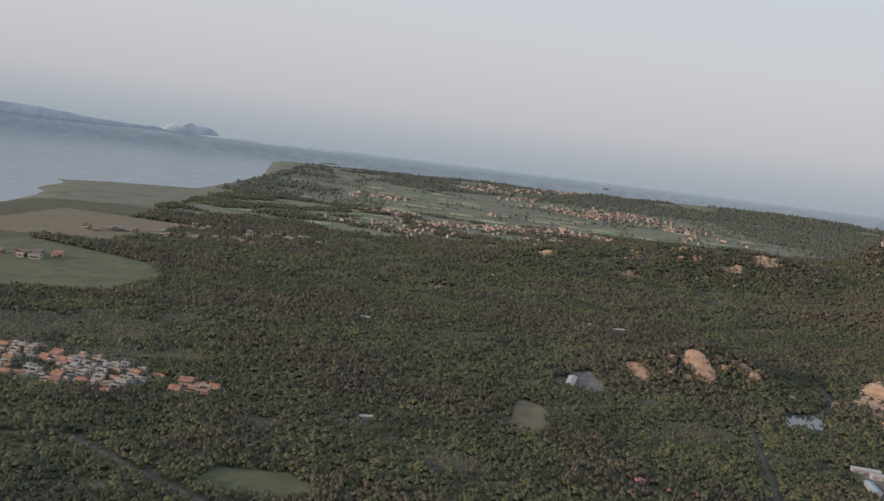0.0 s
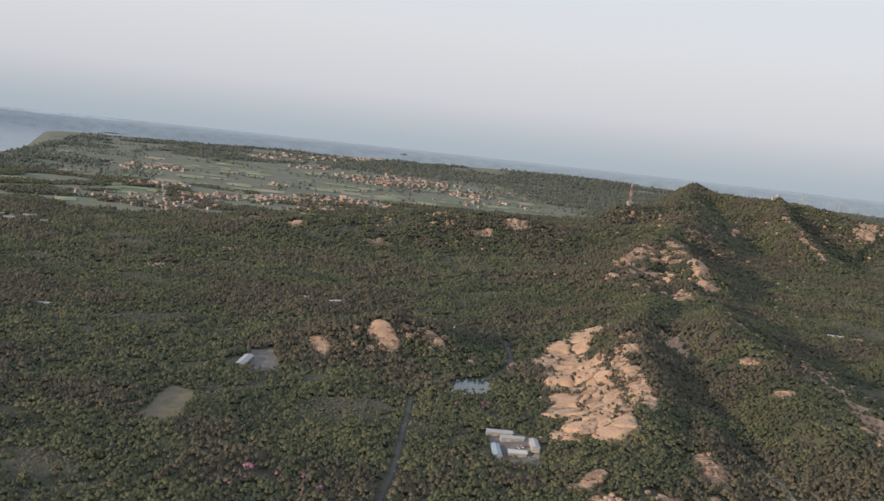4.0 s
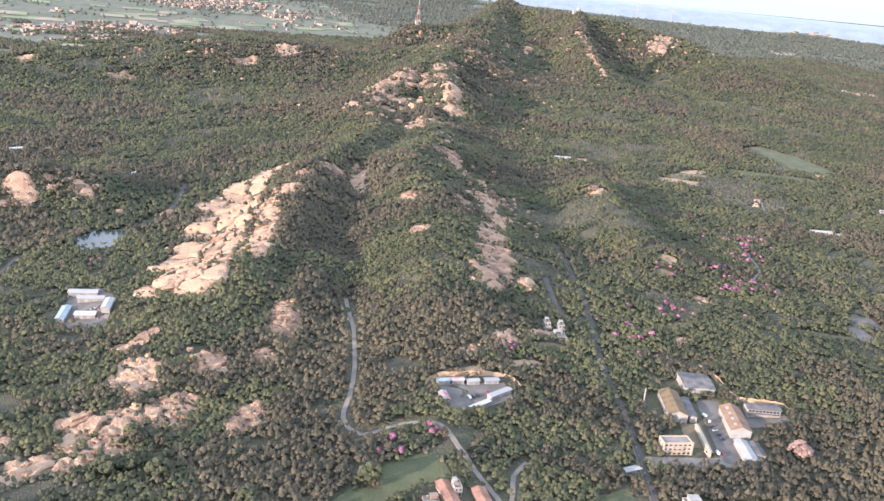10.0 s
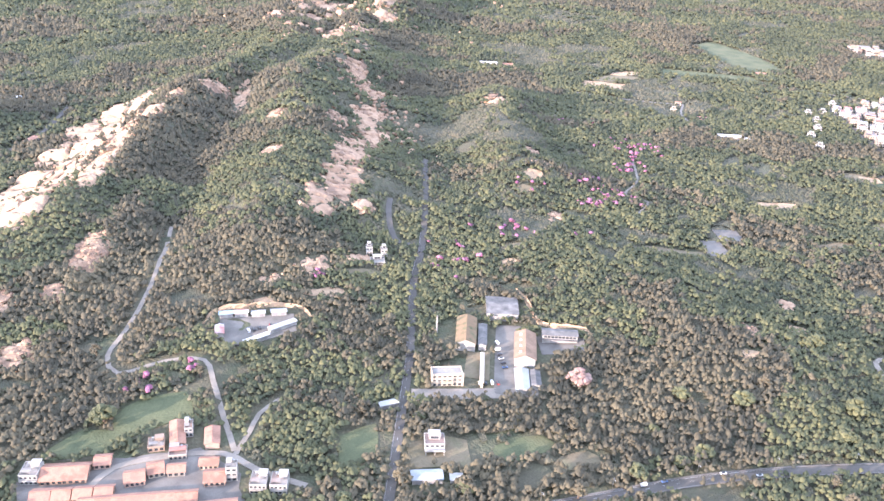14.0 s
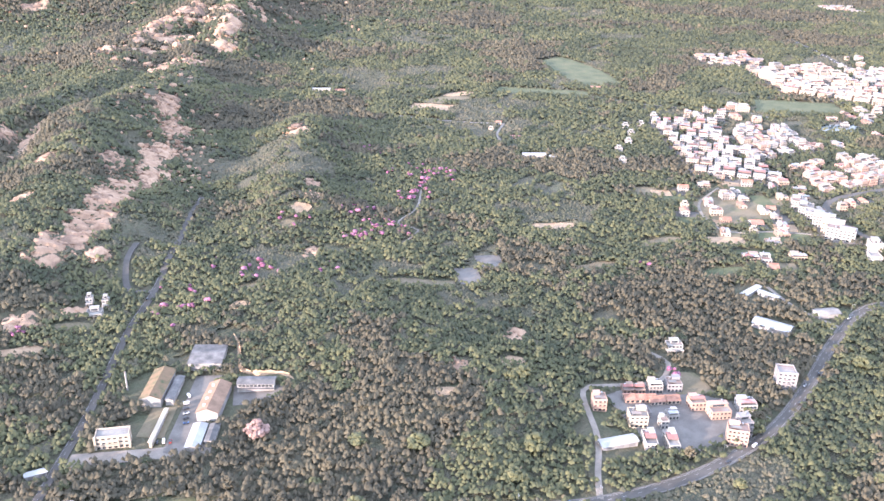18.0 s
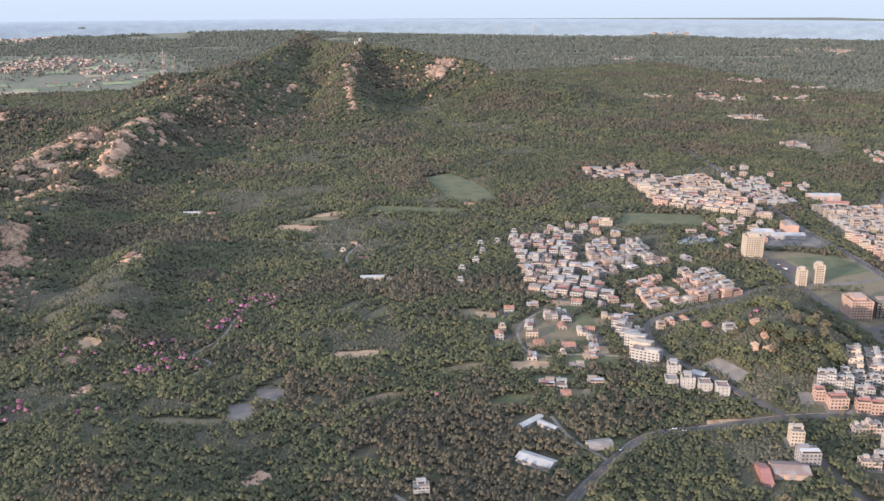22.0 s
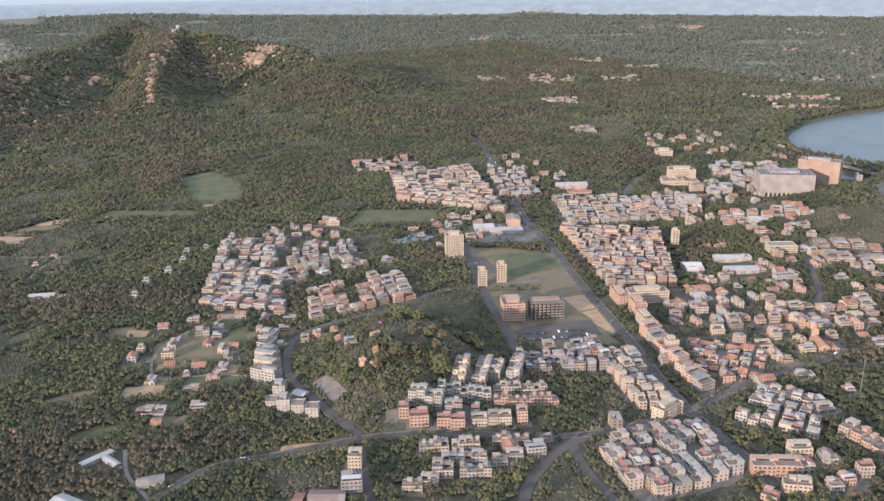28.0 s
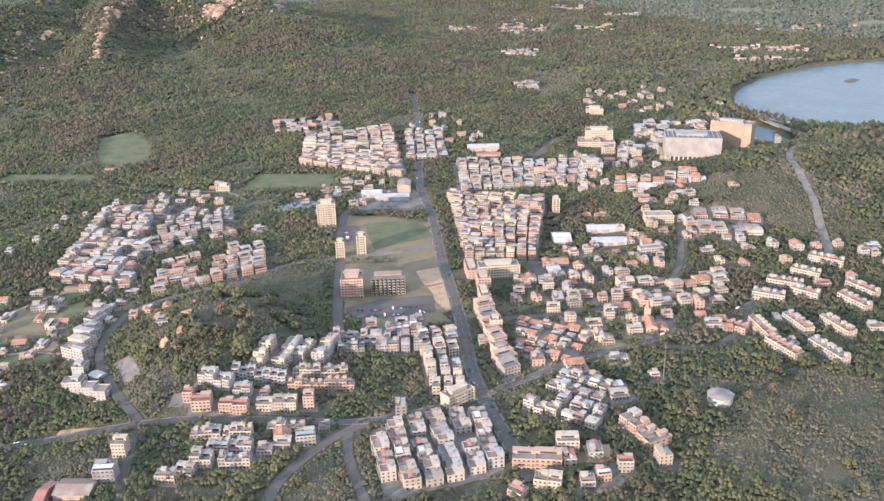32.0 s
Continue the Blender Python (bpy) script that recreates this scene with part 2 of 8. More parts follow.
def by_place(name, colours, cell, rough):
    """Pieces of a joined mesh coloured by where they stand, a colour to each cell of the plan."""
    m = bpy.data.materials.new(name)
    m.use_nodes = True
    n, l = m.node_tree.nodes, m.node_tree.links
    geo = n.new("ShaderNodeNewGeometry")
    flat = n.new("ShaderNodeVectorMath")
    flat.operation = "MULTIPLY"
    flat.inputs[1].default_value = (1 / cell, 1 / cell, 0)
    l.new(geo.outputs["Position"], flat.inputs[0])
    cells = n.new("ShaderNodeTexVoronoi")
    cells.inputs["Scale"].default_value = 1.0
    l.new(flat.outputs[0], cells.inputs["Vector"])
    split = n.new("ShaderNodeSeparateColor")
    l.new(cells.outputs["Color"], split.inputs[0])
    ramp = n.new("ShaderNodeValToRGB")
    ramp.color_ramp.interpolation = "CONSTANT"
    ramp.color_ramp.elements[0].color = (*colours[0], 1)
    ramp.color_ramp.elements[1].position, ramp.color_ramp.elements[1].color = (len(colours) - 1) / len(colours), (*colours[-1], 1)
    for i, c in enumerate(colours[1:-1], 1):
        ramp.color_ramp.elements.new(i / len(colours)).color = (*c, 1)
    l.new(split.outputs[0], ramp.inputs[0])
    small = n.new("ShaderNodeTexNoise")
    small.inputs["Scale"].default_value, small.inputs["Detail"].default_value = 0.8, 4
    l.new(geo.outputs["Position"], small.inputs["Vector"])
    shade = n.new("ShaderNodeMapRange")
    shade.inputs["To Min"].default_value, shade.inputs["To Max"].default_value = 0.75, 1.2
    l.new(small.outputs["Fac"], shade.inputs["Value"])
    tone = n.new("ShaderNodeMix")
    tone.data_type, tone.blend_type = "RGBA", "MULTIPLY"
    tone.inputs["Factor"].default_value = 1.0
    l.new(ramp.outputs[0], tone.inputs["A"])
    l.new(shade.outputs[0], tone.inputs["B"])
    l.new(tone.outputs["Result"], n["Principled BSDF"].inputs["Base Color"])
    n["Principled BSDF"].inputs["Roughness"].default_value = rough
    return m


M_WALLS = by_place("many_painted_walls", [(0.370, 0.323, 0.271), (0.344, 0.267, 0.206), (0.318, 0.232, 0.181), (0.404, 0.361, 0.314), (0.241, 0.219, 0.194), (0.361, 0.297, 0.228)], 9, 0.8)
M_ROOFS = by_place("many_flat_roofs", [(0.198, 0.184, 0.167), (0.288, 0.257, 0.230), (0.243, 0.167, 0.140), (0.333, 0.315, 0.293), (0.261, 0.149, 0.117)], 8, 0.9)
M_TINS = by_place("many_tin_roofs", [(0.334, 0.334, 0.334), (0.458, 0.449, 0.431), (0.317, 0.136, 0.106), (0.273, 0.282, 0.290)], 8, 0.55)
# green and tan crops, paler than near grass to hold some of the haze
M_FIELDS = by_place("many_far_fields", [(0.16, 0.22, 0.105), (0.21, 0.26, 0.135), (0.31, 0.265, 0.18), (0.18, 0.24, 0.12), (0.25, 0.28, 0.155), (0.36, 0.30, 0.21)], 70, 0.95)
# the haze before the mainland is painted in as an even pale blue
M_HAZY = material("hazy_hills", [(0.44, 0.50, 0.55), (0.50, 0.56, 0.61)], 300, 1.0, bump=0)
SWAP = {"painted_wall": M_WALLS, "flat_roof": M_ROOFS, "tin_roof": M_TINS}
M_CARWHITE = material("white_car_paint", [(0.62, 0.62, 0.62), (0.72, 0.72, 0.72)], 3, 0.3, bump=0)
M_CARDARK = material("dark_car_paint", [(0.03, 0.03, 0.035), (0.06, 0.06, 0.07)], 3, 0.3, bump=0)
M_CARRED = material("red_car_paint", [(0.32, 0.04, 0.03), (0.40, 0.06, 0.05)], 3, 0.3, bump=0)
M_CARBLUE = material("blue_car_paint", [(0.06, 0.12, 0.26), (0.09, 0.16, 0.32)], 3, 0.3, bump=0)

# ---- the lie of the land ----
# hills: centre x, y, height, half-widths along and across, heading of the long axis
HILLS_NEAR = [
    (207, 780, 13, 22, 19, 40),
    (256, 796, 21, 26, 23, 40),
    (310, 796, 18, 32, 30, 60),
    (270, 830, 8, 70, 40, 10),
    (735, 370, 10, 75, 45, 110),
    (770, 275, 7, 45, 40, 0),
    (840, 570, 9, 150, 110, 30),
    (1218, 336, 32, 52, 40, 40),
    (1470, 90, 5, 80, 60, 20),
    (380, 600, 5, 130, 60, 80),
    (600, 640, 10, 220, 80, 75),
]
HILLS_FAR = [
    (1150, 1680, 24, 380, 270, 60),
    (1760, 1640, 26, 260, 170, 100),
    (485, 1650, 34, 170, 90, 20),
    (660, 1660, 34, 150, 80, 0),
    (330, 1590, 14, 170, 60, 10),
    (200, 1540, 18, 130, 80, 20),
    (1770, 400, 24, 110, 70, 30),
    (1960, 350, 26, 120, 80, 20),
]
# ridges: how far the flanks reach, how strongly gullies cut them, and the crest as x, y, height over the sea
RIDGES = [
    (42, 0.30, [(318, 372, 10), (350, 432, 17), (388, 492, 24), (410, 540, 34), (440, 600, 37), (464, 650, 39), (484, 720, 43), (520, 800, 45), (566, 880, 44), (620, 962, 42)]),
    (24, 0.25, [(392, 392, 8), (412, 440, 17), (430, 482, 23), (452, 530, 26), (470, 590, 26)]),
    (58, 0.26, [(524, 420, 21), (536, 456, 30), (548, 505, 38), (568, 570, 41), (588, 640, 44), (602, 720, 50), (612, 790, 53), (640, 860, 48), (690, 960, 41), (724, 1033, 37)]),
    (34, 0.25, [(736, 496, 16), (745, 548, 34), (766, 620, 32), (797, 716, 35), (822, 778, 34), (842, 830, 14)]),
    (75, 0.30, [(640, 960, 38), (652, 1060, 40), (655, 1160, 46), (724, 1262, 54), (778, 1338, 64), (866, 1462, 76), (983, 1630, 92)]),
    (48, 0.30, [(700, 1010, 34), (735, 1085, 38), (752, 1150, 40), (760, 1230, 42)]),
    (55, 0.25, [(880, 1440, 74), (846, 1330, 68), (822, 1240, 62), (806, 1180, 50), (796, 1110, 22)]),
    (135, 0.34, [(983, 1630, 92), (1082, 1800, 104), (1196, 2000, 118), (1310, 2200, 138), (1400, 2340, 150), (1441, 2403, 152), (1520, 2480, 130), (1620, 2600, 60)]),
]
RIDGES += [
    (95, 0.25, [(800, 1730, 40), (880, 1765, 74), (966, 1822, 114), (1090, 1900, 108), (1196, 2000, 118)]),
    (165, 0.18, [(1441, 2403, 146), (1456, 2230, 146), (1476, 2030, 147), (1545, 1985, 140), (1610, 1945, 131), (1690, 1880, 114), (1736, 1786, 92), (1786, 1690, 74), (1826, 1600, 58), (1870, 1510, 24)]),
    (62, 0.22, [(1476, 2030, 151), (1420, 1920, 141), (1368, 1832, 124), (1328, 1690, 86), (1294, 1556, 49), (1276, 1480, 22)]),
    (52, 0.22, [(1610, 1945, 120), (1590, 1850, 92), (1572, 1760, 62), (1560, 1680, 34)]),
]
HILLS_COAST = [
    (1750, 4250, 34, 420, 160, -20), (2500, 4150, 10, 300, 140, -30), (950, 4350, 16, 300, 120, 0), (250, 4300, 12, 200, 120, 0), (3050, 3950, 10, 500, 150, -35), (3560, 3420, 18, 120, 120, 0),
]


def gauss(h, x, y):
    a = math.radians(h[5])
    c, s = math.cos(a), math.sin(a)
    u, v = (x - h[0]) * c + (y - h[1]) * s, (y - h[1]) * c - (x - h[0]) * s
    return np.exp(-0.5 * ((u / h[3]) ** 2 + (v / h[4]) ** 2))


def smooth(a, b, x):
    k = np.clip((x - a) / (b - a), 0, 1)
    return k * k * (3 - 2 * k)


SHORE_Y = [-600, 1300, 1650, 1850, 2280, 2480, 3300, 4200, 4400, 4900]
SHORE_X = [-1300, -900, -838, -870, -1000, -720, -684, -820, -560, -400]
LAKE = (2440, 665, 350, 215, 10)
BAY = (1998, 556, 78, 40, 55)


def inside(e, x, y):
    """1 in the middle of the ellipse e, 0 at its edge, below 0 outside."""
    a = math.radians(e[4])
    c, s = math.cos(a), math.sin(a)
    u, v = (x - e[0]) * c + (y - e[1]) * s, (y - e[1]) * c - (x - e[0]) * s
    return 1 - (u / e[2]) ** 2 - (v / e[3]) ** 2


def sea_level(r):
    """The land and sea draw together with distance and rise gently towards the horizon."""
    real = r + 2500 * (np.clip(r - 2200, 0, None) / 2300) ** 2.5 + 15000 * smooth(4500, 4860, r)
    return 190 * (1 - r / real)


def ridge(width, cut, crest, x, y, base):
    """How far a ridge stands over the base: sharp along its crest, its flanks cut into spurs and gullies."""
    res = np.zeros(np.shape(x))
    reach = 4.2 * width
    ok = (x > min(p[0] for p in crest) - reach) & (x < max(p[0] for p in crest) + reach) & (y > min(p[1] for p in crest) - reach) & (y < max(p[1] for p in crest) + reach)
    px, py = x[ok], y[ok]
    best, top, run, far = np.full(px.shape, 1e9), np.zeros(px.shape), np.zeros(px.shape), 0.0
    for (x0, y0, z0), (x1, y1, z1) in zip(crest, crest[1:]):
        lx, ly = x1 - x0, y1 - y0
        long = math.hypot(lx, ly)
        t = np.clip(((px - x0) * lx + (py - y0) * ly) / long ** 2, 0, 1)
        d = np.hypot(px - x0 - t * lx, py - y0 - t * ly)
        near = d < best
        side = np.where((px - x0) * ly - (py - y0) * lx > 0, 1.0, -1.0)
        best = np.where(near, d, best)
        top = np.where(near, z0 + t * (z1 - z0), top)
        run = np.where(near, far + t * long + 40 * side, run)
        far += long
    gully = np.sin(run / (width * 0.62) + 0.8 * np.sin(run / (width * 0.37))) * np.clip(best / width, 0, 1)
    res[ok] = np.clip(top - base[ok], 0, None) * np.exp(-(best / width * (1 + cut * gully)) ** (1.9 if width < 65 else 1.7))
    return res


def ground(x, y):
    """Height of the ground in metres over the sea."""
    x, y = np.broadcast_arrays(np.asarray(x, float), np.asarray(y, float))
    flat = x.shape
    x, y = np.atleast_1d(x), np.atleast_1d(y)
    z = 8 + 9 * smooth(850, 1450, x) * (1 - smooth(900, 1500, y))
    for h in HILLS_NEAR + HILLS_FAR:
        z = z + h[2] * gauss(h, x, y)
    crests = np.zeros(z.shape)
    for width, cut, crest in RIDGES:
        crests = crests + ridge(width, cut, crest, x, y, z) ** 12
    z = z + crests ** (1 / 12)
    wild = smooth(14, 40, z)
    z = z + wild * (2.0 * np.sin(x / 21 + 1.3 + np.sin(y / 37)) * np.sin(y / 17 + np.sin(x / 29)) + 1.3 * np.sin(x / 9 + y / 13) * np.sin(y / 8 - x / 19))
    z = z + smooth(30, 85, z) * 4 * np.sin(x / 33 + y / 51) * np.sin(y / 41 - 0.7)
    r = np.hypot(x - 600, y)
    for h in HILLS_COAST:
        z = z + h[2] * gauss(h, x, y)
    level = sea_level(r)
    edge = x - np.interp(y, SHORE_Y, SHORE_X)
    z = np.where(edge < 60, -4 + (z + 4) * smooth(-30, 60, edge), z)
    z = np.where(r > 4480, -6 + (z + 6) * (1 - smooth(4480, 4560, r)), z)
    z = z + level
    for e, floor in ((LAKE, 7), (BAY, 7)):
        k = smooth(-0.10, 0.08, inside(e, x, y))
        z = z * (1 - k) + floor * k
    return z.reshape(flat)


HX, HY, HS = -700.0, -100.0, 3.0
HEIGHTS = ground(*np.meshgrid(HX + HS * np.arange(1200), HY + HS * np.arange(950)))


def up(x, y):
    """Height at one place of the plan, from a fine table of the near land."""
    u, v = (x - HX) / HS, (y - HY) / HS
    i, j = int(u), int(v)
    if u < 0 or v < 0 or i > 1197 or j > 947:
        return float(ground(np.float64(x), np.float64(y)))
    u, v = u - i, v - j
    return float((HEIGHTS[j, i] * (1 - u) + HEIGHTS[j, i + 1] * u) * (1 - v) + (HEIGHTS[j + 1, i] * (1 - u) + HEIGHTS[j + 1, i + 1] * u) * v)


def link(name, verts, faces, mat, parent=None, label="", smooth_shade=False, normals_up=False):
    """A mesh object out of plain arrays."""
    me = bpy.data.meshes.new(name)
    me.from_pydata(verts, [], faces)
    if smooth_shade:
        me.polygons.foreach_set("use_smooth", [True] * len(me.polygons))
    me.materials.append(mat)
    ob = new(name, me)
    if parent:
        ob.parent = parent
    if label:
        ob["label"] = label
    return ob


def part(name, bm, mat, parent, label=""):
    """A bmesh as one mesh object under a thing or a part."""
    me = bpy.data.meshes.new(name)
    bm.to_mesh(me)
    bm.free()
    me.materials.append(mat)
    ob = new(name, me)
    ob.parent = parent
    if label:
        ob["label"] = label
    return ob


def box(bm, x0, x1, y0, y1, z0, z1):
    v = [bm.verts.new(p) for p in ((x0, y0, z0), (x1, y0, z0), (x1, y1, z0), (x0, y1, z0), (x0, y0, z1), (x1, y0, z1), (x1, y1, z1), (x0, y1, z1))]
    for f in ((3, 2, 1, 0), (4, 5, 6, 7), (0, 1, 5, 4), (1, 2, 6, 5), (2, 3, 7, 6), (3, 0, 4, 7)):
        bm.faces.new([v[i] for i in f])


def boxes(*sizes):
    bm = bmesh.new()
    for s in sizes:
        box(bm, *s)
    return bm


def drum(bm, x, y, z0, z1, r0, r1=None, n=12):
    r1 = r0 if r1 is None else r1
    ring = lambda r, z: [bm.verts.new((x + r * math.cos(2 * math.pi * i / n), y + r * math.sin(2 * math.pi * i / n), z)) for i in range(n)]
    a, b = ring(r0, z0), ring(max(r1, 0.01), z1)
    for i in range(n):
        bm.faces.new((a[i], a[(i + 1) % n], b[(i + 1) % n], b[i]))
    bm.faces.new(b)
    bm.faces.new(a[::-1])


def join_into(store, ob, m):
    """Adds the meshes of a thing, set at the pose m, to a store of joined geometry."""
    for o in ob.children_recursive:
        if o.type != "MESH":
            continue
        me = o.data
        co = np.empty(len(me.vertices) * 3)
        me.vertices.foreach_get("co", co)
        mat = np.array(m)
        co = co.reshape(-1, 3) @ mat[:3, :3].T + mat[:3, 3]
        store.setdefault(me.materials[0].name, []).append((co, [tuple(f.vertices) for f in me.polygons]))


def link_store(name, store, swap, label, category):
    """One object of kind stuff out of a store, with one slot for each material."""
    me = bpy.data.meshes.new(name)
    verts, faces, slots = [], [], []
    for k, (mat, bits) in enumerate(store.items()):
        me.materials.append(swap.get(mat, bpy.data.materials[mat]))
        for co, fs in bits:
            n = len(verts)
            verts.extend(co.tolist())
            faces.extend([tuple(i + n for i in f) for f in fs])
            slots.extend([k] * len(fs))
    me.from_pydata(verts, [], faces)
    me.polygons.foreach_set("material_index", slots)
    return tagged(new(name, me), label, category, kind="stuff")


gx = np.concatenate([np.arange(-2600, -900, 85), np.arange(-900, -420, 30), np.arange(-420, 2000, 9.0), np.arange(2000, 2700, 25), np.arange(2700, 5001, 55)])
gy = np.concatenate([np.arange(-500, -60, 40), np.arange(-60, 1500, 9.0), np.arange(1500, 2600, 20), np.arange(2600, 4801, 45)])
X, Y = np.meshgrid(gx, gy)
Z = ground(X, Y)
nx, ny = len(gx), len(gy)
idx = np.arange(nx * ny).reshape(ny, nx)
quads = np.stack([idx[:-1, :-1], idx[:-1, 1:], idx[1:, 1:], idx[1:, :-1]], -1).reshape(-1, 4)
land = link("ground", np.stack([X, Y, Z], -1).reshape(-1, 3).tolist(), quads.tolist(), M_SOIL, smooth_shade=True)
land.data.materials.append(M_PLAIN_HAZED)
mid = np.stack([X, Y], -1).reshape(-1, 2)[quads].mean(1)
# faces far off get the ground colour with haze painted in
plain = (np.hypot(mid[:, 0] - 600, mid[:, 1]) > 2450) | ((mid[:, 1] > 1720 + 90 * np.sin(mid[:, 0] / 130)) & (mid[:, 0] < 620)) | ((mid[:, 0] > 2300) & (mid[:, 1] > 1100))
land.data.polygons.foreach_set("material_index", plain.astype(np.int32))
tagged(land, "rolling scrub-covered island ground with granite hills", "ground", kind="structure")
rings = [1.0, 600, 1200, 1700, 2200, 2500, 2800, 3100, 3400, 3700, 4000, 4200, 4400, 4500, 4560, 4620, 4680, 4740, 4800, 4860]
verts, faces, n = [], [], 96
for r in rings:
    for i in range(n):
        a = 2 * math.pi * i / n
        verts.append((600 + r * math.cos(a), r * math.sin(a), float(sea_level(np.float64(r)))))
for j in range(len(rings) - 1):
    for i in range(n):
        a, b = j * n + i, j * n + (i + 1) % n
        faces.append((a, a + n, b + n, b))
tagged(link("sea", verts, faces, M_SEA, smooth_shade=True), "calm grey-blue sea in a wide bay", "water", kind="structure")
for e, z, mat, name, label in ((LAKE, 10.5, M_LAKE, "lake", "calm blue reservoir lake beside the town"), (BAY, 10.5, M_LAKE, "lake_inlet", "narrow blue inlet of the lake behind a causeway")):
    a = math.radians(e[4])
    pts = []
    for i in range(48):
        k = 2 * math.pi * i / 48
        u, v = 1.03 * e[2] * math.cos(k), 1.03 * e[3] * math.sin(k)
        pts.append((e[0] + u * math.cos(a) - v * math.sin(a), e[1] + u * math.sin(a) + v * math.cos(a), z))
    ob = link(name, pts, [list(range(48))], mat)
    tagged(ob, label, "water", kind="structure")

# ---- what is kept clear of trees ----
CELL = 3.0
MX0, MY0, MW, MH = -700.0, 0.0, 1200, 900
clear = np.zeros((MH, MW), bool)
cx, cy = np.meshgrid(MX0 + CELL * (np.arange(MW) + 0.5), MY0 + CELL * (np.arange(MH) + 0.5))


def clear_disc(x, y, r):
    i0, i1 = int((x - r - MX0) / CELL), int((x + r - MX0) / CELL) + 2
    j0, j1 = int((y - r - MY0) / CELL), int((y + r - MY0) / CELL) + 2
    i0, j0 = max(i0, 0), max(j0, 0)
    if i1 <= i0 or j1 <= j0:
        return
    clear[j0:j1, i0:i1] |= (cx[j0:j1, i0:i1] - x) ** 2 + (cy[j0:j1, i0:i1] - y) ** 2 < r * r


def clear_poly(pts):
    xs, ys = [p[0] for p in pts], [p[1] for p in pts]
    i0, i1 = max(int((min(xs) - MX0) / CELL), 0), int((max(xs) - MX0) / CELL) + 2
    j0, j1 = max(int((min(ys) - MY0) / CELL), 0), int((max(ys) - MY0) / CELL) + 2
    if i1 <= i0 or j1 <= j0:
        return
    sx, sy = cx[j0:j1, i0:i1], cy[j0:j1, i0:i1]
    hit = np.zeros(sx.shape, bool)
    for k in range(len(pts)):
        (x0, y0), (x1, y1) = pts[k], pts[(k + 1) % len(pts)]
        if y0 != y1:
            hit ^= ((y0 > sy) != (y1 > sy)) & (sx < (x1 - x0) * (sy - y0) / (y1 - y0) + x0)
    clear[j0:j1, i0:i1] |= hit


def is_clear(x, y):
    i, j = np.floor((x - MX0) / CELL).astype(int), np.floor((y - MY0) / CELL).astype(int)
    ok = (i >= 0) & (i < MW) & (j >= 0) & (j < MH)
    res = np.zeros(np.shape(x), bool)
    res[ok] = clear[j[ok], i[ok]]
    return res


# ---- roads, paths, open ground ----
def curve(pts, step=6.0):
    """A smooth line through the points of the plan."""
    P = [Vector((*p, 0)) for p in pts]
    P = [2 * P[0] - P[1]] + P + [2 * P[-1] - P[-2]]
    res = []
    for i in range(1, len(P) - 2):
        n = max(2, int((P[i + 1] - P[i]).length / step))
        for k in range(n):
            t = k / n
            a, b, c, d = P[i - 1], P[i], P[i + 1], P[i + 2]
            res.append(0.5 * (2 * b + (c - a) * t + (2 * a - 5 * b + 4 * c - d) * t * t + (3 * b - a - 3 * c + d) * t ** 3))
    res.append(P[-2])
    return res


def ribbon(name, line, half, mat, lift, shift=0.0, thick=0.5):
    verts, faces = [], []
    for i, p in enumerate(line):
        d = (line[min(i + 1, len(line) - 1)] - line[max(i - 1, 0)]).normalized()
        s = Vector((-d.y, d.x, 0))
        a, b = p + s * (shift + half), p + s * (shift - half)
        z = max(up(p.x, p.y), up(a.x, a.y), up(b.x, b.y)) + lift
        verts += [(a.x, a.y, z), (b.x, b.y, z), (a.x, a.y, z - thick), (b.x, b.y, z - thick)]
    for i in range(len(line) - 1):
        k = 4 * i
        faces += [(k, k + 1, k + 5, k + 4), (k + 2, k, k + 4, k + 6), (k + 1, k + 3, k + 7, k + 5)]
    me = bpy.data.meshes.new(name)
    me.from_pydata(verts, [], [f[::-1] for f in faces])
    me.materials.append(mat)
    return new(name, me)


def road(name, pts, width, mat=M_ASPHALT, label="grey asphalt road between trees", lines=False, kerb=False, margin=1.5, lift=0.35):
    line = curve(pts)
    ob = ribbon(name, line, width / 2, mat, lift, thick=1.6)
    tagged(ob, label, "road", kind="structure")
    for p in line:
        clear_disc(p.x, p.y, width / 2 + margin)
    if lines:
        for s in (-1, 1):
            e = ribbon("edge_line", line, 0.04, M_LINE, lift + 0.03, s * (width / 2 - 0.5), 0.02)
            e.parent = ob
        verts, faces = [], []
        fine = curve(pts, 2.0)
        for i in range(0, len(fine) - 2, 4):
            p, q = fine[i], fine[i + 1]
            d = (q - p).normalized()
            s = Vector((-d.y, d.x, 0)) * 0.07
            n = len(verts)
            for w in (p + s, p - s, q - s, q + s):
                verts.append((w.x, w.y, up(p.x, p.y) + lift + 0.05 + 0.012 * width))
            faces.append((n, n + 1, n + 2, n + 3))
        link("centre_dashes", verts, faces, M_LINE, ob)["kind"] = "stuff"
    if kerb:
        for s in (-1, 1):
            e = ribbon("kerb", line, 0.35, M_CONCRETE, lift + 0.14, s * (width / 2 + 0.35), 1.6)
            e.parent = ob
    return ob


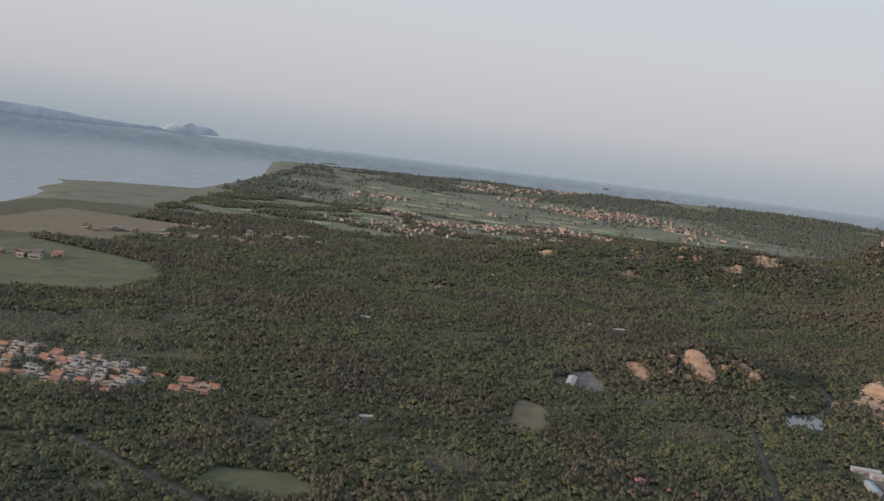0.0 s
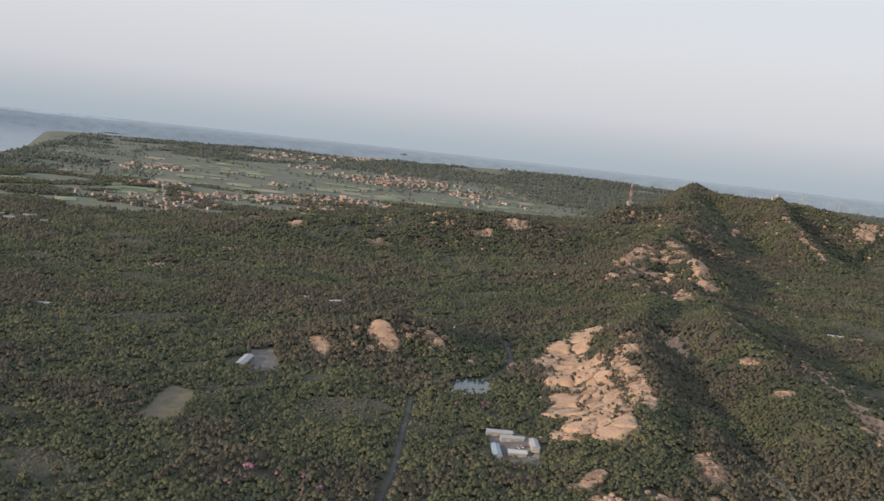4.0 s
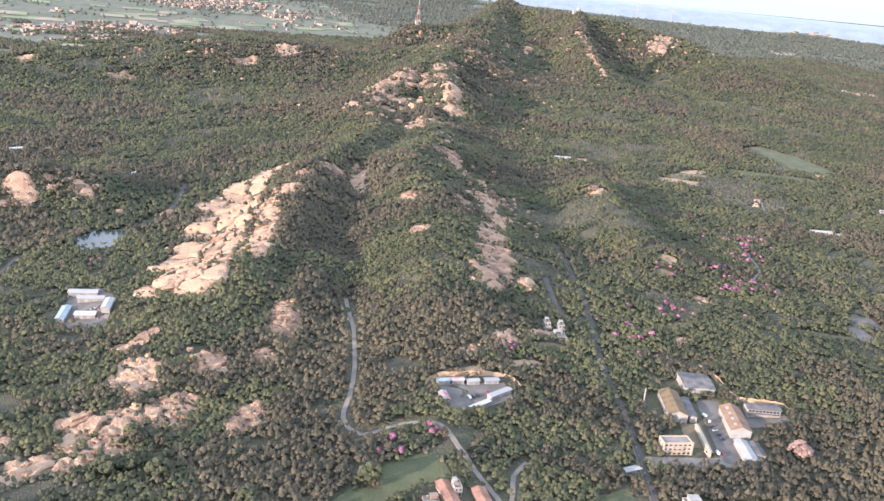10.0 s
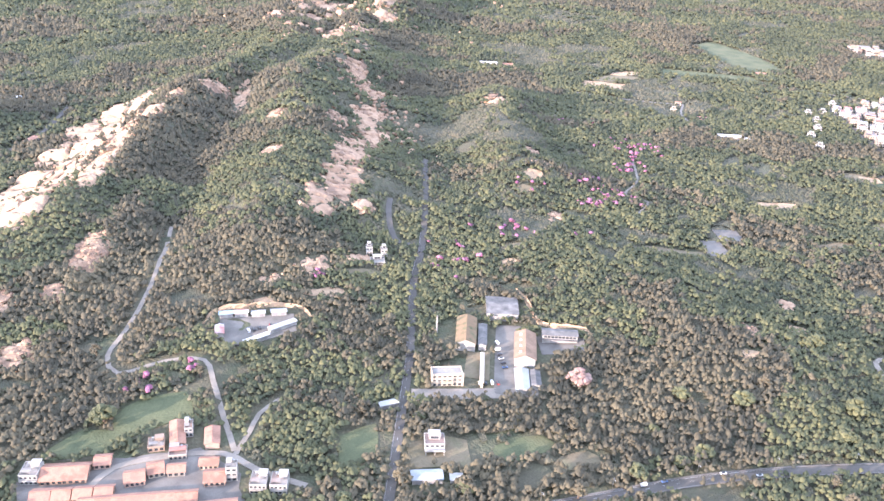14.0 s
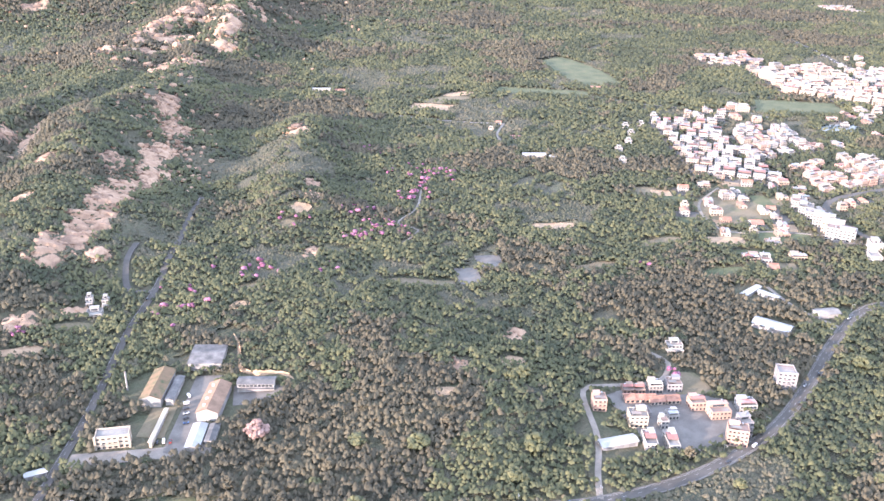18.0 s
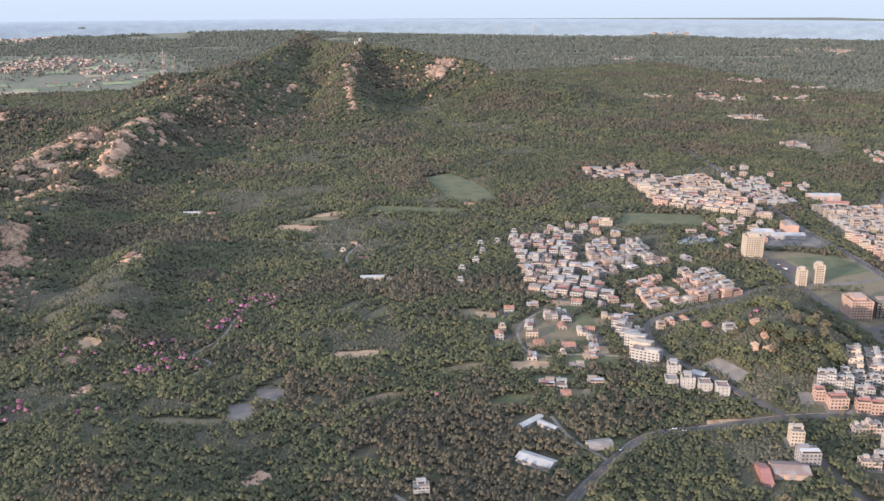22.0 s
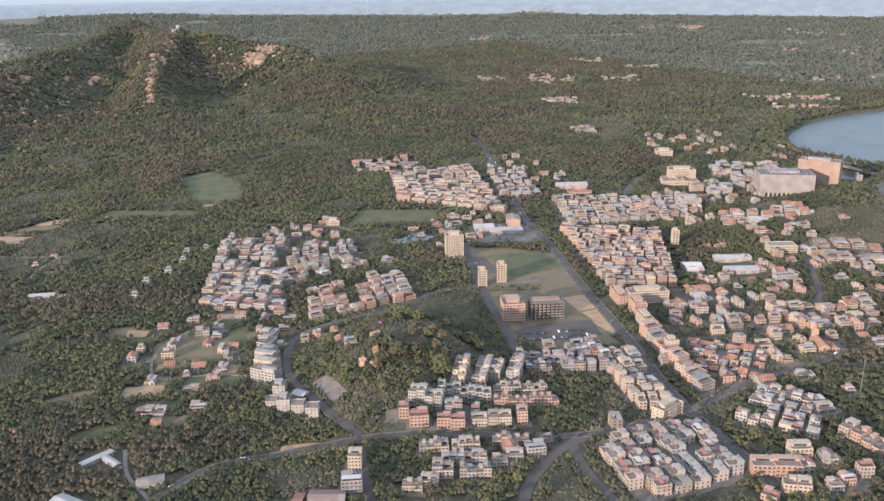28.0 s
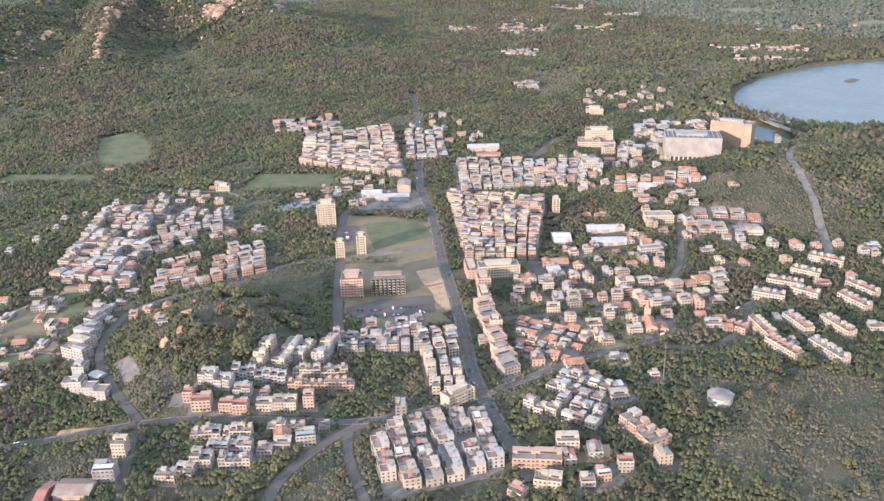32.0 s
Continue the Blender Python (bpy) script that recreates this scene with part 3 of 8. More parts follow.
def patch(name, pts, mat, label, category="ground", lift=0.25, rim=0.0, keep=True, rough_edge=0.0, step=9.0, seed=1):
    """A sheet of open ground laid over the land inside an outline of the plan."""
    rng = random.Random(seed)
    ring = []
    n = len(pts)
    for i in range(n):
        a, b = Vector(pts[i]), Vector(pts[(i + 1) % n])
        m = max(1, int((b - a).length / step))
        for k in range(m):
            p = a.lerp(b, k / m)
            ring.append(p + Vector((rng.uniform(-1, 1), rng.uniform(-1, 1))) * rough_edge)
    c = sum(ring, Vector((0, 0))) / len(ring)
    verts, faces = [], []
    levels = max(2, int(max((p - c).length for p in ring) / step))
    m = len(ring)
    for lv in range(levels + 1):
        f = 1 - lv / levels * 0.97
        for p in ring:
            q = c + (p - c) * f
            verts.append((q.x, q.y, up(q.x, q.y) + lift))
    for lv in range(levels):
        for i in range(m):
            a, b = lv * m + i, lv * m + (i + 1) % m
            faces.append((a, b, b + m, a + m))
    faces.append([levels * m + i for i in range(m)])
    base = len(verts)
    for p in ring:
        verts.append((p.x, p.y, up(p.x, p.y) - 1))
    for i in range(m):
        faces.append((base + i, base + (i + 1) % m, (i + 1) % m, i))
    ob = link(name, verts, faces, mat, smooth_shade=False)
    area = sum(ring[i].x * ring[(i + 1) % m].y - ring[(i + 1) % m].x * ring[i].y for i in range(m))
    if area < 0:
        ob.data.flip_normals()
    tagged(ob, label, category, kind="structure")
    if keep:
        clear_poly([tuple(p) for p in pts])
    return ob


south_road = [(538, 200), (556, 246), (574, 292), (592, 338), (616, 410), (636, 456), (662, 530), (690, 618)]
road("road", south_road, 4.6, margin=0.8, label="straight grey asphalt road running up between wooded hills", lines=True)
highway = [(560, 212), (646, 211), (687, 209), (724, 203), (762, 195), (800, 187), (850, 187), (905, 200), (955, 225), (990, 247), (1024, 266), (1062, 281), (1101, 272), (1146, 257), (1187, 240), (1230, 217), (1269, 193), (1310, 183), (1346, 180), (1390, 182), (1431, 184), (1475, 180), (1560, 182), (1640, 200), (1720, 222)]
road("road", highway, 5.4, label="two-lane grey asphalt highway curving into the town", lines=True, kerb=True)
boulevard = [(1326, 90), (1340, 150), (1356, 206), (1391, 288), (1434, 398), (1473, 489), (1514, 600), (1560, 695), (1600, 775), (1659, 896), (1730, 1060)]
road("road", boulevard, 8.5, label="wide grey boulevard through the middle of the town", lines=True, kerb=True)
for pts, w, mat, label in (
    ([(1296, 290), (1304, 318), (1327, 376), (1356, 445), (1382, 508), (1408, 560)], 8, M_ASPHALT, "grey town street past a grassy lot"),
    ([(1150, 258), (1141, 304), (1141, 362), (1164, 418), (1196, 436), (1262, 432), (1305, 452), (1352, 445)], 6, M_ASPHALT, "grey street round the foot of a wooded hill"),
    ([(1145, 248), (1128, 195), (1120, 160)], 5, M_ASPHALT, "narrow grey side street between houses"),
    ([(1275, 190), (1246, 185), (1209, 164), (1190, 140)], 7, M_ASPHALT, "grey diagonal street joining the highway"),
    ([(1260, 190), (1248, 160), (1240, 110), (1236, 60)], 6, M_ASPHALT, "grey street beside a block of houses"),
) + (
    ([(1408, 560), (1460, 530), (1490, 535)], 8, M_ASPHALT, "grey street along a grass field"),
    ([(1356, 445), (1400, 430), (1445, 425)], 6, M_CONCRETE, "pale street across open lots"),
    ([(1391, 288), (1425, 262), (1500, 240), (1580, 260), (1650, 330)], 6, M_ASPHALT, "narrow grey town street"),
    ([(1475, 180), (1520, 150), (1600, 190)], 5, M_ASPHALT, "narrow grey lane between terraces"),
    ([(1514, 600), (1600, 555), (1680, 500), (1760, 440)], 7, M_ASPHALT, "grey street between dense houses"),
    ([(1720, 222), (1790, 300), (1870, 400), (1950, 440), (2080, 430)], 8, M_CONCRETE, "pale road towards the lake"),
    ([(1640, 560), (1700, 640), (1790, 700)], 7, M_ASPHALT, "grey street towards the hotel"),
    ([(2105, 690), (2076, 634), (2050, 560), (2024, 490), (2010, 440)], 9, M_PALEPATH, "pale causeway road across the lake"),
):
    road("road", pts, w, mat, label)
for pts, w, mat, label in (
    ([(480, 520), (472, 470), (460, 420), (450, 391), (441, 370), (446, 353), (468, 356), (487, 351), (490, 330), (492, 305), (494, 280)], 2.6, M_PALEPATH, "pale narrow concrete path winding down a hill"),
    ([(420, 258), (434, 272), (444, 283), (465, 284), (489, 280), (502, 265), (520, 250)], 3.2, M_PALEPATH, "pale lane through a small village"),
    ([(494, 278), (502, 292), (508, 304), (519, 313)], 2.4, M_PALEPATH, "pale sandy track"),
    ([(632, 520), (625, 500), (621, 480), (622, 462), (636, 456)], 4, M_ASPHALT, "grey concrete yard drive beside white houses"),
    ([(940, 830), (962, 808), (1003, 774), (1036, 756)], 4, M_PALEPATH, "pale straight country road"),
    ([(1036, 756), (1010, 720), (1000, 690)], 2.5, M_PALEPATH, "pale country lane"),
    ([(1190, 830), (1226, 776), (1251, 752), (1290, 716), (1320, 690), (1330, 650)], 4, M_PALEPATH, "pale country lane past fields"),
) + (
    ([(812, 476), (832, 495), (822, 512), (846, 535), (864, 570), (884, 610)], 1.8, M_PALEPATH, "narrow pale garden path"),
    ([(205, 430), (228, 500), (249, 582), (266, 650)], 3.0, M_ASPHALT, "narrow grey lane between trees"),
    ([(-190, 468), (-168, 452), (-131, 426), (-96, 402)], 4.5, M_ASPHALT, "narrow grey lane beside a clearing"),
    ([(798, 187), (806, 202), (821, 226), (836, 264), (858, 264), (882, 260), (899, 274), (896, 288)], 3.0, M_PALEPATH, "pale lane looping through a hamlet"),
    ([(1024, 268), (1018, 300), (1022, 330)], 2.5, M_PALEPATH, "pale track past farm sheds"),
    ([(340, 700), (365, 730), (385, 775), (400, 850)], 4, M_ASPHALT, "narrow grey road up a valley"),
    ([(1143, 362), (1100, 400), (1060, 420), (1075, 470), (1120, 500)], 2.2, M_PALEPATH, "pale farm track"),
):
    road("path", pts, w, mat, label, margin=2.6)

# ---- buildings ----
STOREY = 2.25
NUMBER = {1: "one", 2: "two", 3: "three", 4: "four", 5: "five", 6: "six", 7: "seven", 8: "eight", 10: "ten", 11: "eleven", 12: "twelve"}


def windowed(w, d, storeys, bay, sill=0.75, head=1.8, side=True, base=0.0, storey=STOREY):
    """Walls as bands and piers standing proud of the panes behind them."""
    bm = bmesh.new()
    x, y = w / 2, d / 2
    for s in range(storeys):
        z = base + s * storey
        box(bm, -x, x, -y, y, z - (0.4 if s == 0 else storey - head), z + (0.35 if s == 0 else sill))
        n = max(2, round(w / bay))
        for k in range(n + 1):
            px = -x + w * k / n
            h = bay * 0.2 if 0 < k < n else bay * 0.22
            a, b = max(-x, px - h), min(x, px + h)
            for f0, f1 in ((-y, -y + 0.25), (y - 0.25, y)):
                box(bm, a, b, f0, f1, z + (0.35 if s == 0 else sill) + 0.001, z + head - 0.001)
        m = max(2, round(d / (bay * 1.3)))
        for k in range(m + 1):
            py = -y + d * k / m
            h = bay * (0.42 if side else 0.7)
            a, b = max(-y + 0.26, py - h), min(y - 0.26, py + h)
            for f0, f1 in ((-x, -x + 0.25), (x - 0.25, x)):
                box(bm, f0, f1, a, b, z + (0.35 if s == 0 else sill) + 0.001, z + head - 0.001)
    top = base + storeys * storey
    box(bm, -x, x, -y, y, top - storey + head, top)
    return bm


def panes(w, d, storeys, base=0.0, storey=STOREY):
    return boxes((-w / 2 + 0.22, w / 2 - 0.22, -d / 2 + 0.22, d / 2 - 0.22, base, base + storeys * storey - 0.2))


def rim(w, d, z, high, thick=0.22):
    x, y = w / 2, d / 2
    return boxes((-x, x, -y, -y + thick, z, z + high), (-x, x, y - thick, y, z, z + high), (-x, -x + thick, -y + thick, y - thick, z, z + high), (x - thick, x, -y + thick, y - thick, z, z + high))


def gable(w, d, z, rise, over=0.4, thick=0.18):
    """A pitched roof with its ridge along x, with eaves."""
    bm = bmesh.new()
    x, y = w / 2 + over, d / 2 + over
    prof = [(-y, z - 0.1), (0, z + rise), (y, z - 0.1), (y, z - 0.1 + thick), (0, z + rise + thick), (-y, z - 0.1 + thick)]
    a, b = [bm.verts.new((-x, *p)) for p in prof], [bm.verts.new((x, *p)) for p in prof]
    for i in range(6):
        j = (i + 1) % 6
        bm.faces.new((a[i], b[i], b[j], a[j]))
    for v in (a, b[::-1]):
        bm.faces.new((v[0], v[1], v[4], v[5])[::-1])
        bm.faces.new((v[1], v[2], v[3], v[4])[::-1])
    bmesh.ops.recalc_face_normals(bm, faces=bm.faces)
    return bm


def gable_ends(w, d, z, rise):
    bm = bmesh.new()
    for x0, x1 in ((-w / 2, -w / 2 + 0.2), (w / 2 - 0.2, w / 2)):
        a = [bm.verts.new((x0, *p)) for p in ((-d / 2, z), (d / 2, z), (0, z + rise - 0.05))]
        b = [bm.verts.new((x1, *p)) for p in ((-d / 2, z), (d / 2, z), (0, z + rise - 0.05))]
        bm.faces.new(a[::-1])
        bm.faces.new(b)
        for i in range(3):
            bm.faces.new((a[i], a[(i + 1) % 3], b[(i + 1) % 3], b[i]))
    return bm


def root(name, label, category, group=""):
    ob = new(name)
    ob.empty_display_size = 0.5
    return tagged(ob, label, category, group)


PROTO = {}
ROOFS = {"flat": "set-back top room and steel tank", "shed": "metal rooftop shed", "red": "pitched red-tiled roof", "redtin": "red metal rooftop shelter", "plain": "plain flat roof"}
FAR_TOWN = {}
SPARE = set()


def house(x, y, turn, w, d, storeys, roof, wall=None, far=False):
    """A town house at a place of the plan; alike ones share their meshes."""
    pw = min((4.6, 6.2, 8.2, 11.0, 15.0), key=lambda v: abs(v - w))
    pd = min((6.5, 8.5, 11.0), key=lambda v: abs(v - d))
    key = (pw, pd, storeys, roof, wall.name if wall else "")
    m = pose(x, y, up(x, y), 0, 0, turn) @ Matrix.Diagonal((w / pw, d / pd, 1, 1))
    if key in PROTO:
        if far:
            return join_into(FAR_TOWN, PROTO[key], m)
        if key in SPARE:
            SPARE.discard(key)
            PROTO[key].matrix_basis = m
            return PROTO[key]
        return copy_thing(PROTO[key], m)
    if far:
        house(x, y, turn, w, d, storeys, roof, wall)
        SPARE.add(key)
        return join_into(FAR_TOWN, PROTO[key], m)
    tint = {"white_wall": "white", "cream_wall": "cream", "pink_tile_wall": "pink-tiled", "grey_wall": "grey"}.get(wall.name, "plain") if wall else "pale-painted"
    ob = root("town_house", f"{NUMBER[storeys]}-storey {tint} town house with {ROOFS[roof]}", "house", "houses of the town")
    PROTO[key] = ob
    ob.matrix_basis = m
    top = storeys * STOREY
    part("wall", windowed(pw, pd, storeys, 2.1), wall or M_WALL, ob)
    part("window_panes", panes(pw, pd, storeys), M_GLASS, ob, "dark window glass set back in the walls")["kind"] = "stuff"
    rng = random.Random(str(key))
    if storeys > 1 and rng.random() < 0.7:
        bm = boxes(*[(-pw / 2 + 0.3, pw / 2 - 0.3, -pd / 2 - 0.8, -pd / 2, k * STOREY - 0.1, k * STOREY + 0.08) for k in range(1, storeys)],
                   *[(-pw / 2 + 0.3, pw / 2 - 0.3, -pd / 2 - 0.8, -pd / 2 - 0.7, k * STOREY + 0.08, k * STOREY + 0.65) for k in range(1, storeys)])
        part("balcony", bm, wall or M_WALL, ob)["kind"] = "stuff"
    if roof == "red":
        part("gable_wall", gable_ends(pw, pd, top, pd * 0.22), wall or M_WALL, ob)
        part("roof", gable(pw, pd, top, pd * 0.22), M_REDROOF, ob, "red-brown clay tile roof")
        part("ridge", boxes((-pw / 2 - 0.4, pw / 2 + 0.4, -0.2, 0.2, top + pd * 0.22 + 0.1, top + pd * 0.22 + 0.35)), M_REDROOF, ob)
        return ob
    part("roof", boxes((-pw / 2 + 0.2, pw / 2 - 0.2, -pd / 2 + 0.2, pd / 2 - 0.2, top - 0.02, top + 0.1)), M_ROOF, ob)
    part("parapet", rim(pw, pd, top, 0.6), wall or M_WALL, ob)
    sx = rng.choice((-1, 1)) * pw * 0.2
    back = pd * rng.choice((0.40, 0.48, 0.56))
    if roof == "flat":
        room = part("upper_room", boxes((-pw / 2 + 0.02, pw / 2 - 0.02, pd / 2 - back, pd / 2 - 0.02, top + 0.1, top + 2.0), (-pw / 2 - 0.1, pw / 2 + 0.1, pd / 2 - back - 0.5, pd / 2 + 0.1, top + 2.0, top + 2.15)), wall or M_WALL, ob)
        part("window", boxes((-pw * 0.3, pw * 0.3, pd / 2 - back - 0.04, pd / 2 - back + 0.1, top + 0.3, top + 1.6)), M_GLASS, room)
        high, ty = top + 2.15, pd / 2 - back * 0.5
    else:
        part("stair_tower", boxes((sx - pw * 0.24, sx + pw * 0.24, pd * 0.08, pd * 0.42, top + 0.1, top + 2.0), (sx - pw * 0.28, sx + pw * 0.28, pd * 0.04, pd * 0.46, top + 2.0, top + 2.15)), wall or M_WALL, ob)
        high, ty, sx = top + 0.1, pd * 0.26, -sx
    bm = bmesh.new()
    drum(bm, sx, ty, high + 0.4, high + 1.5, 0.5, n=9)
    drum(bm, sx, ty, high + 1.5, high + 1.7, 0.5, 0.2, n=9)
    box(bm, sx - 0.42, sx + 0.42, ty - 0.42, ty + 0.42, high, high + 0.4)
    part("water_tank", bm, M_STEEL, ob, "steel roof water tank")
    if roof == "shed":
        part("metal_shed", boxes((-pw * 0.46, pw * 0.46, -pd * 0.44, 0, top + 1.5, top + 1.62), (-pw * 0.45, pw * 0.45, -0.1, 0, top + 0.1, top + 1.5), (-pw * 0.45, -pw * 0.43, -pd * 0.43, -0.1, top + 0.1, top + 1.5)), M_TIN, ob, "corrugated metal rooftop shed")
    if roof == "redtin":
        part("metal_shelter", gable(pw * 0.9, pd * 0.42, top + 1.4, 0.5, 0.1), M_REDPAINT, ob, "faded red metal rooftop shelter")
        part("shelter_wall", boxes((-pw * 0.44, pw * 0.44, pd * 0.16, pd * 0.2, top + 0.1, top + 1.4)), M_STEEL, ob)
    if roof == "plain":
        part("canopy", boxes((-pw * 0.42, pw * 0.1, -pd * 0.4, -pd * 0.1, top + 1.3, top + 1.38), (-pw * 0.41, -pw * 0.39, -pd * 0.39, -pd * 0.37, top + 0.1, top + 1.3), (pw * 0.07, pw * 0.09, -pd * 0.39, -pd * 0.37, top + 0.1, top + 1.3)), M_ROOF, ob)
    return ob


def block(a, b, c, d, rows, cols, storeys=(2, 3, 4), roofs=("flat", "flat", "flat", "shed", "plain"), walls=(None,), fill=0.92, deep=0.66, skip=0.06, wander=0.5, seed=0, paving=True, far=False, mat=None, label="grey paved yards and lanes between town houses"):
    """Rows of houses inside four corners of the plan, a and b on the street side."""
    rng = random.Random(seed * 7919 + int(a[0]))
    A, B, C, D = (Vector(p) for p in (a, b, c, d))
    if paving:
        mid = (A + B + C + D) / 4
        patch("pavement", [tuple(mid + (p - mid) * 1.06) for p in (A, B, C, D)], mat or M_CONCRETE, label, lift=0.2, rough_edge=1.0, seed=seed, keep=skip < 0.13)
    for i in range(rows):
        v = (i + 0.5) / rows
        e0, e1 = A.lerp(D, v), B.lerp(C, v)
        run = e1 - e0
        turn = math.degrees(math.atan2(run.y, run.x))
        depth = ((D - A).length + (C - B).length) / 2 / rows * deep
        for k in range(cols):
            if rng.random() < skip:
                continue
            p = e0.lerp(e1, (k + 0.5) / cols) + Vector((rng.uniform(-wander, wander), rng.uniform(-wander, wander)))
            w = run.length / cols * (fill + rng.uniform(-0.06, 0.02))
            house(p.x, p.y, turn + rng.choice((0, 0, 180)) + rng.uniform(-2, 2), w * rng.choice((0.8, 0.92, 1.0)), depth * rng.uniform(0.8, 1.1), rng.choice(storeys), rng.choice(roofs), rng.choice(walls), far)
            clear_disc(p.x, p.y, 0.62 * max(w, depth) + 1)
    return (A + B + C + D) / 4


def terrace(a, b, depth, n, storeys=(3,), roofs=("flat",), walls=(None,), gap=0.0, seed=0, far=False, wander=0.0, yard=None):
    """A row of houses along the line from a to b, on its left side (depth below 0: on its right)."""
    rng = random.Random(seed * 31 + int(a[0] * 3 + a[1]))
    A, B = Vector(a), Vector(b)
    run = B - A
    d = run.normalized()
    side = Vector((-d.y, d.x)) * (1 if depth > 0 else -1)
    turn = math.degrees(math.atan2(d.y, d.x)) + (0 if depth > 0 else 180)
    depth = abs(depth)
    if yard:
        e = d * 2
        patch("pavement", [tuple(A - e - side * 2.5), tuple(B + e - side * 2.5), tuple(B + e + side * (depth + 2)), tuple(A - e + side * (depth + 2))][:: 1 if d.cross(side) > 0 else -1], yard, "grey paved lane along a row of town houses", lift=0.18, rough_edge=0.6, seed=seed)
    for k in range(n):
        if gap and rng.random() < 0.06:
            continue
        p = A + run * ((k + 0.5) / n) + side * (depth / 2) + Vector((rng.uniform(-wander, wander), rng.uniform(-wander, wander)))
        w = run.length / n * (1 - gap * rng.uniform(0.6, 1.3))
        house(p.x, p.y, turn, w, depth * rng.uniform(0.92, 1.04) if wander else depth, rng.choice(storeys), rng.choice(roofs), rng.choice(walls), far)
    for k in range(int(run.length / 4) + 1):
        p = A + d * (4 * k) + side * (depth / 2)
        clear_disc(p.x, p.y, depth * 0.62)


OLD = dict(storeys=(1, 1, 2), roofs=("red", "red", "flat", "shed"), walls=(None, M_PINK, M_CREAM), wander=1.2)
# detached houses in columns beside the avenue
WARM = (None, None, None, M_WHITE)
for a, b, n in (((1255, 131), (1266, 170), 5), ((1263, 119), (1279, 176), 8), ((1275, 116), (1291, 175), 8), ((1287, 112), (1305, 176), 9), ((1300, 112), (1318, 172), 8), ((1311, 112), (1329, 165), 7)):
    terrace(a, b, -9.0, n, (2, 2, 2, 3, 3), ("flat", "flat", "flat", "shed", "plain", "redtin"), WARM, 0.16, int(a[0]), wander=0.9)
patch("pavement", [(1250, 116), (1318, 104), (1338, 166), (1270, 182)], M_CONCRETE, "grey paved lanes between columns of detached houses", lift=0.16, rough_edge=1.0)
terrace((1322, 105), (1344, 90), 9, 2, (3,), ("flat",), (M_PINK,), 0.04, 2)
terrace((1322, 84), (1333, 74), 8, 2, (3,), ("plain", "flat"), (M_CREAM, None), 0.04, 3)
terrace((1350, 102), (1361, 96), 8, 1, (4,), ("flat",), (M_CREAM,), 0, 4)
terrace((1304, 95), (1311, 79), 8, 2, (2,), ("redtin",), (None, M_PINK), 0.04, 5)
